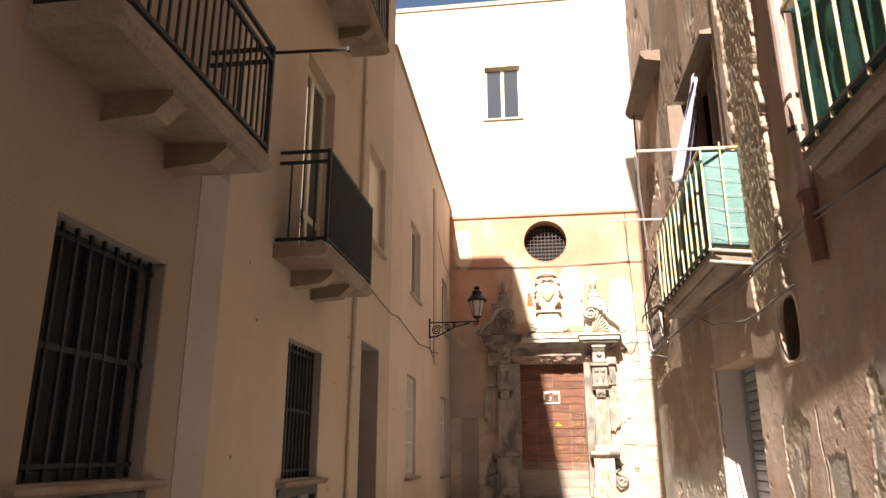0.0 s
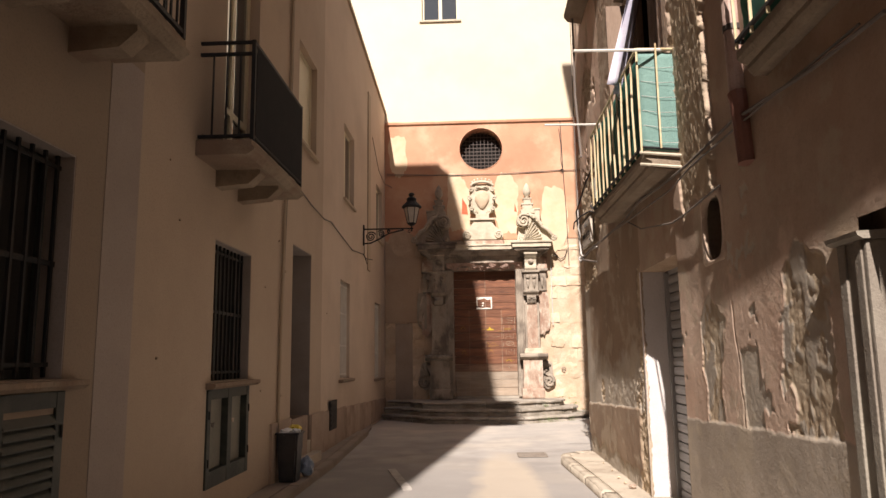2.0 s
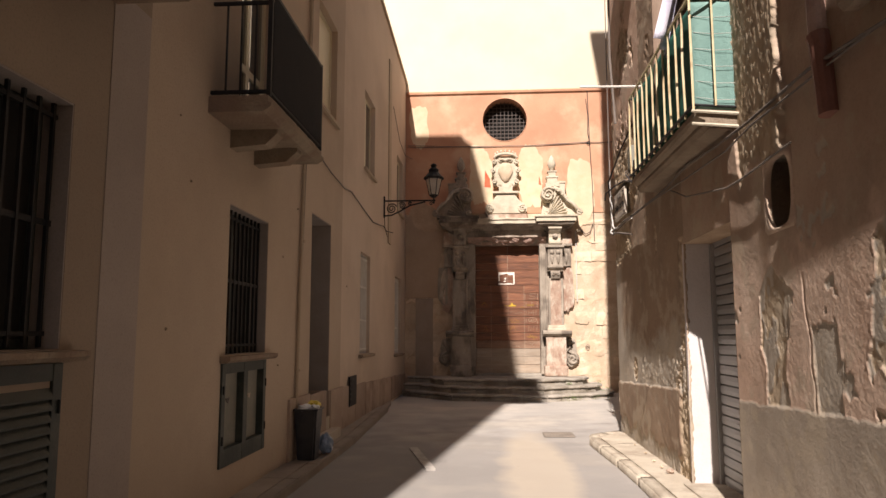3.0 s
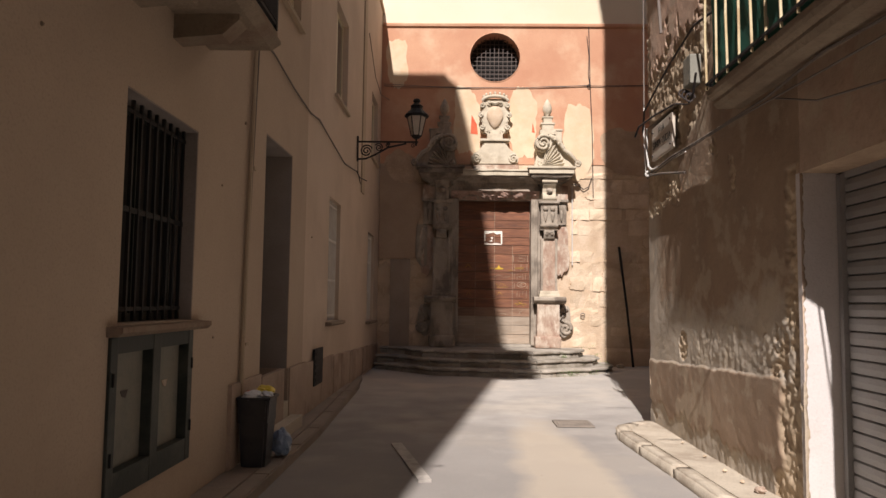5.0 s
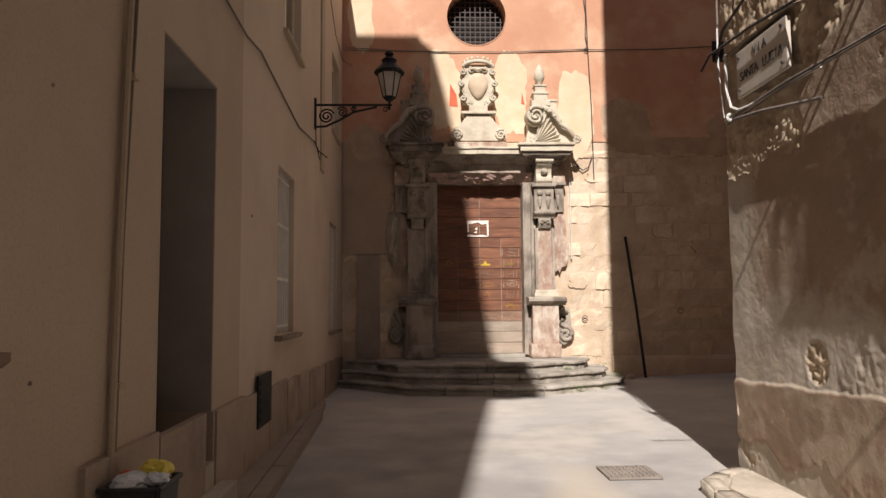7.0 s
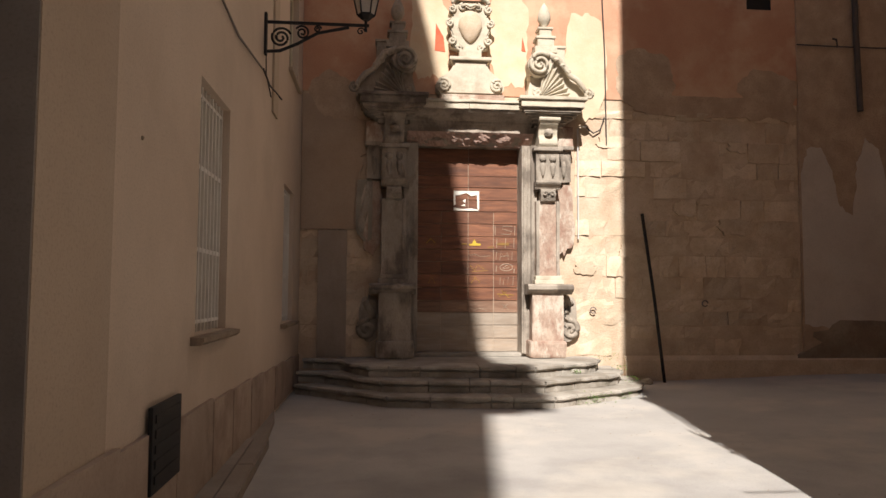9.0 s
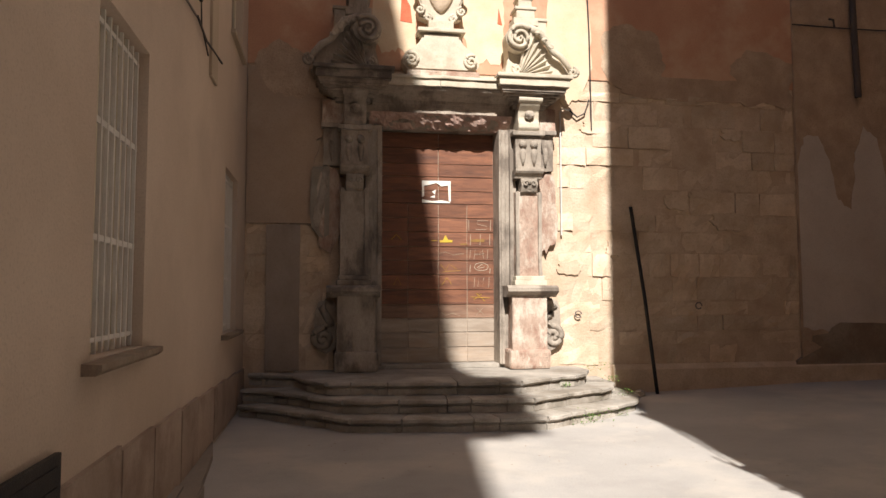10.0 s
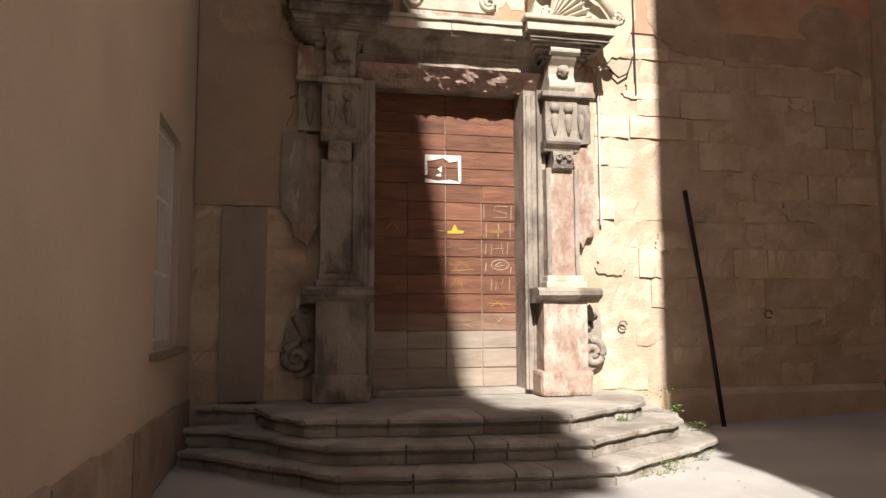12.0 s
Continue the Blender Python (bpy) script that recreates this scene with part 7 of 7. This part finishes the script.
green_balcony(6.62, 9.35, 3.57, 4.60, 1.775, "balcony screened with faded green netting behind pale bars", PALE_CLOTH, ((6.50, 4.55), (9.3, 4.76)), 11, 6.44, 0.09)
green_balcony(1.2, 4.30, 3.54, 4.56, 1.83, "balcony screened with dark green netting behind yellowed bars", GREEN_CLOTH, (), 13)
bal = thing("balcony", (WR, 10.8, 6.6), "small bare stone balcony slab high on the old house", "balcony")
bm = bmesh.new()
prism(bm, [(WR + 0.05, 7.3), (1.86, 7.36), (1.80, 7.44), (1.80, 7.5), (WR + 0.05, 7.5)], "y", 9.6, 11.6)
part("slab", bm, SLAB, bal)

# red pipe, junction boxes, cables along the old wall
rp = thing("red_pipe", (WR, 4.85, 3.0), "red-brown painted drain pipe ending on the wall", "pipe")
part("pipe", tubed([(WR - 0.13, 4.82, 9.5), (WR - 0.13, 4.80, 5.0), (WR - 0.13, 4.76, 3.35)], 0.058, 12), PINK_PIPE, rp, "faded pink upper length")
part("pipe_end", tubed([(WR - 0.13, 4.76, 3.42), (WR - 0.13, 4.74, 3.36), (WR - 0.12, 4.70, 2.92)], 0.066, 12, [1.1, 1.0, 1.0]), RED_PIPE, rp)
for z in (3.9, 5.6, 7.4):
    part("pipe_clip", tubed([(WR - 0.13, 4.77, z - 0.02), (WR - 0.13, 4.77, z + 0.02)], 0.064, 12), IRON_GREY, rp)
cb = thing("wall_cables", (WR, 8, 3.2), "bundle of grey cables strung along the old wall", "cable")
runs = [
    ([(WR - 0.1, 12.35, 3.32), (WR - 0.12, 11.2, 3.34), (WR - 0.1, 10.4, 3.33), (WR - 0.1, 8.7, 3.31), (WR - 0.1, 7.8, 3.37), (WR - 0.1, 6.9, 3.31), (WR - 0.12, 6.0, 3.27), (WR - 0.14, 4.9, 3.27), (WR - 0.15, 3.7, 3.15), (WR - 0.16, 3.0, 3.12)], 0.010, CABLE),
    ([(WR - 0.1, 12.3, 3.28), (WR - 0.12, 11.0, 3.31), (WR - 0.1, 9.4, 3.30), (WR - 0.1, 7.8, 3.24), (WR - 0.1, 6.6, 3.2), (WR - 0.13, 5.9, 3.22), (WR - 0.14, 4.4, 3.2), (WR - 0.16, 3.2, 3.16)], 0.007, CABLE),
    ([(WR - 0.09, 8.6, 3.28), (WR - 0.09, 7.9, 3.06), (WR - 0.1, 7.4, 2.99), (WR - 0.11, 6.6, 2.88), (WR - 0.12, 6.2, 2.87), (WR - 0.13, 5.24, 2.9)], 0.007, CABLE),
    ([(WR - 0.1, 12.30, 3.95), (WR - 0.11, 12.28, 3.62), (WR - 0.11, 12.2, 3.42), (WR - 0.11, 12.05, 3.35), (WR - 0.11, 11.85, 3.33), (WR - 0.1, 11.3, 3.33), (WR - 0.09, 10.78, 3.32)], 0.012, CABLE_WHITE),
    ([(WR - 0.1, 12.2, 3.30), (WR - 0.12, 11.6, 3.22), (WR - 0.1, 10.76, 3.08)], 0.013, CABLE),
    ([(WR - 0.14, 12.76, 3.95), (WR - 0.16, 12.5, 4.02), (WR - 0.15, 11.7, 3.98), (WR - 0.13, 10.98, 3.91), (WR - 0.1, 10.6, 3.8), (WR - 0.1, 10.45, 3.88), (WR - 0.12, 10.3, 4.05)], 0.011, CABLE_DARK),
    ([(WR - 0.09, 12.47, 4.6), (WR - 0.1, 12.46, 3.9), (WR - 0.1, 12.36, 3.36)], 0.008, CABLE_WHITE),
    ([(WR - 0.1, 12.5, 3.95), (WR - 0.16, 12.2, 4.15), (WR - 0.14, 11.2, 4.42), (WR - 0.1, 10.4, 4.6), (WR - 0.1, 9.7, 4.5)], 0.012, CABLE_DARK),
    ([(WR - 0.09, 12.4, 9.0), (WR - 0.1, 12.42, 6.0), (WR - 0.1, 12.44, 4.3)], 0.008, CABLE),
    ([(WR - 0.2, 11.4, 9.0), (WR - 0.2, 11.5, 6.0), (WR - 0.16, 11.4, 4.9)], 0.016, CABLE),
]
for pts, r, mm in runs:
    part("cable", tubed(pts, r * 1.15, 6), mm, cb)
part("insulator", tubed(spiral(WR - 0.12, 3.32, 0.035, 0.02, 1.0, 12.2), 0.014, 6), CABLE_WHITE, cb)
jb = thing("junction_box", (WR, 10.6, 4.0), "grey junction box on the old wall", "box")
part("box_body", boxed(WR - 0.14, WR - 0.02, 10.42, 10.66, 3.98, 4.3, bev=0.012), PANEL_GREY, jb)
for k, (y, zz) in enumerate(((10.62, 3.9), (10.5, 3.84), (10.72, 3.95))):
    part("cable_loop", tubed(spiral(WR - 0.12, zz, 0.055, 0.03, 1.3, y), 0.008, 5), CABLE_DARK, jb)

# street name plate
plate = thing("street_sign", (WR - 0.05, 11.7, 3.45), "worn marble street name plate on the old wall", "sign")
bm = boxed(WR - 0.10, WR - 0.06, 11.20, 12.08, 3.46, 3.88, bev=0.012)
part("plate", bm, MARBLE, plate)
for body, zz, size, pitch in (("VIA", 3.755, 0.115, 0.085), ("SANTA LUCIA", 3.595, 0.12, 0.068)):
    for k, sign in enumerate(body):
        if sign == " ":
            continue
        cu = bpy.data.curves.new("letter", "FONT")
        cu.body, cu.size, cu.align_x, cu.extrude = sign, size, "CENTER", 0.002
        tmp = bpy.data.objects.new("letter_curve", cu)
        me = bpy.data.meshes.new_from_object(tmp)
        bpy.data.objects.remove(tmp)
        me.materials.clear()
        me.materials.append(LETTER)
        ob = new("letter", me)
        ob.parent = plate
        ob.matrix_local = Matrix.Translation(-Vector(plate.location)) @ pose(WR - 0.104, 11.64 - pitch * (k - (len(body) - 1) / 2), zz, 90, 0, -90)
for y in (11.27, 12.02):
    for zz in (3.52, 3.82):
        part("bolt", tubed([(WR - 0.09, y, zz), (WR - 0.115, y, zz)], 0.015, 6), IRON_GREY, plate)

bm = bmesh.new()
prism(bm, [(WR + 0.0, 3.96), (WR - 0.10, 3.93), (WR - 0.105, 3.945), (WR + 0.0, 3.99)], "y", 11.1, 12.35)
tagged(part("sign_ledge", chip(bm, 0.006, 3, 6, 4), SLAB), "thin stone ledge above the street name plate", "ledge", kind="structure")

# shards of fallen plaster at the foot of the wall
for k, (y, s) in enumerate(((8.9, 0.045), (9.6, 0.02), (10.2, 0.018), (9.2, 0.02), (10.9, 0.016))):
    tagged(part("plaster_shard", crumpled(2.0 - 0.03 * (k % 2), y, 0.12 + s * 0.3, s, 0.6, k), SANDSTONE if k else CARVED_RED), "crumb of fallen plaster at the wall foot", "rubble", "fallen plaster")

# ---- sandstone blocks of the church front ----
def block_courses(x0, x1, z0, z1, seed, skip=()):
    rnd = random.Random(seed)
    z = z0
    while z < z1 - 0.1:
        h = rnd.uniform(0.22, 0.42)
        zt = min(z + h, z1)
        x = x0 + rnd.uniform(-0.3, 0)
        while x < x1:
            w = rnd.uniform(0.32, 0.85)
            a, b = max(x, x0), min(x + w, x1)
            x += w
            if b - a < 0.12 or rnd.random() < 0.15 or any(s[0] < (a + b) / 2 < s[1] and s[2] < (z + zt) / 2 < s[3] for s in skip):
                continue
            bm = bmesh.new()
            d = 0.006 + rnd.random() ** 2 * 0.03
            g = 0.006 + rnd.random() * 0.008
            n = 4
            us = [a + g + (b - a - 2 * g) * i / n for i in range(n + 1)]
            ws = [z + g + (zt - z - 2 * g) * i / 2 for i in range(3)]
            grid = [[bm.verts.new((u + rnd.uniform(-g, g) * (0 < i < n), FY - d + rnd.uniform(-0.011, 0.011) + (0.018 * rnd.random() if i in (0, n) or k in (0, 2) else 0),
                                   w + rnd.uniform(-g, g) * 1.3)) for i, u in enumerate(us)] for k, w in enumerate(ws)]
            for k in range(2):
                for i in range(n):
                    bm.faces.new((grid[k][i], grid[k][i + 1], grid[k + 1][i + 1], grid[k + 1][i]))
            rim = grid[0] + [r[-1] for r in grid[1:]] + grid[2][-2::-1] + [grid[1][0]]
            back = [bm.verts.new((v.co.x, FY + 0.015, v.co.z)) for v in rim]
            for i in range(len(rim)):
                k = (i + 1) % len(rim)
                bm.faces.new((rim[k], rim[i], back[i], back[k]))
            bmesh.ops.recalc_face_normals(bm, faces=bm.faces)
            part("stone_block", bm, SANDSTONE, church)
        z = zt


block_courses(2.40, 6.70, 0.50, 5.0, 11)
block_courses(-2.50, -1.25, 0.50, 4.4, 12)
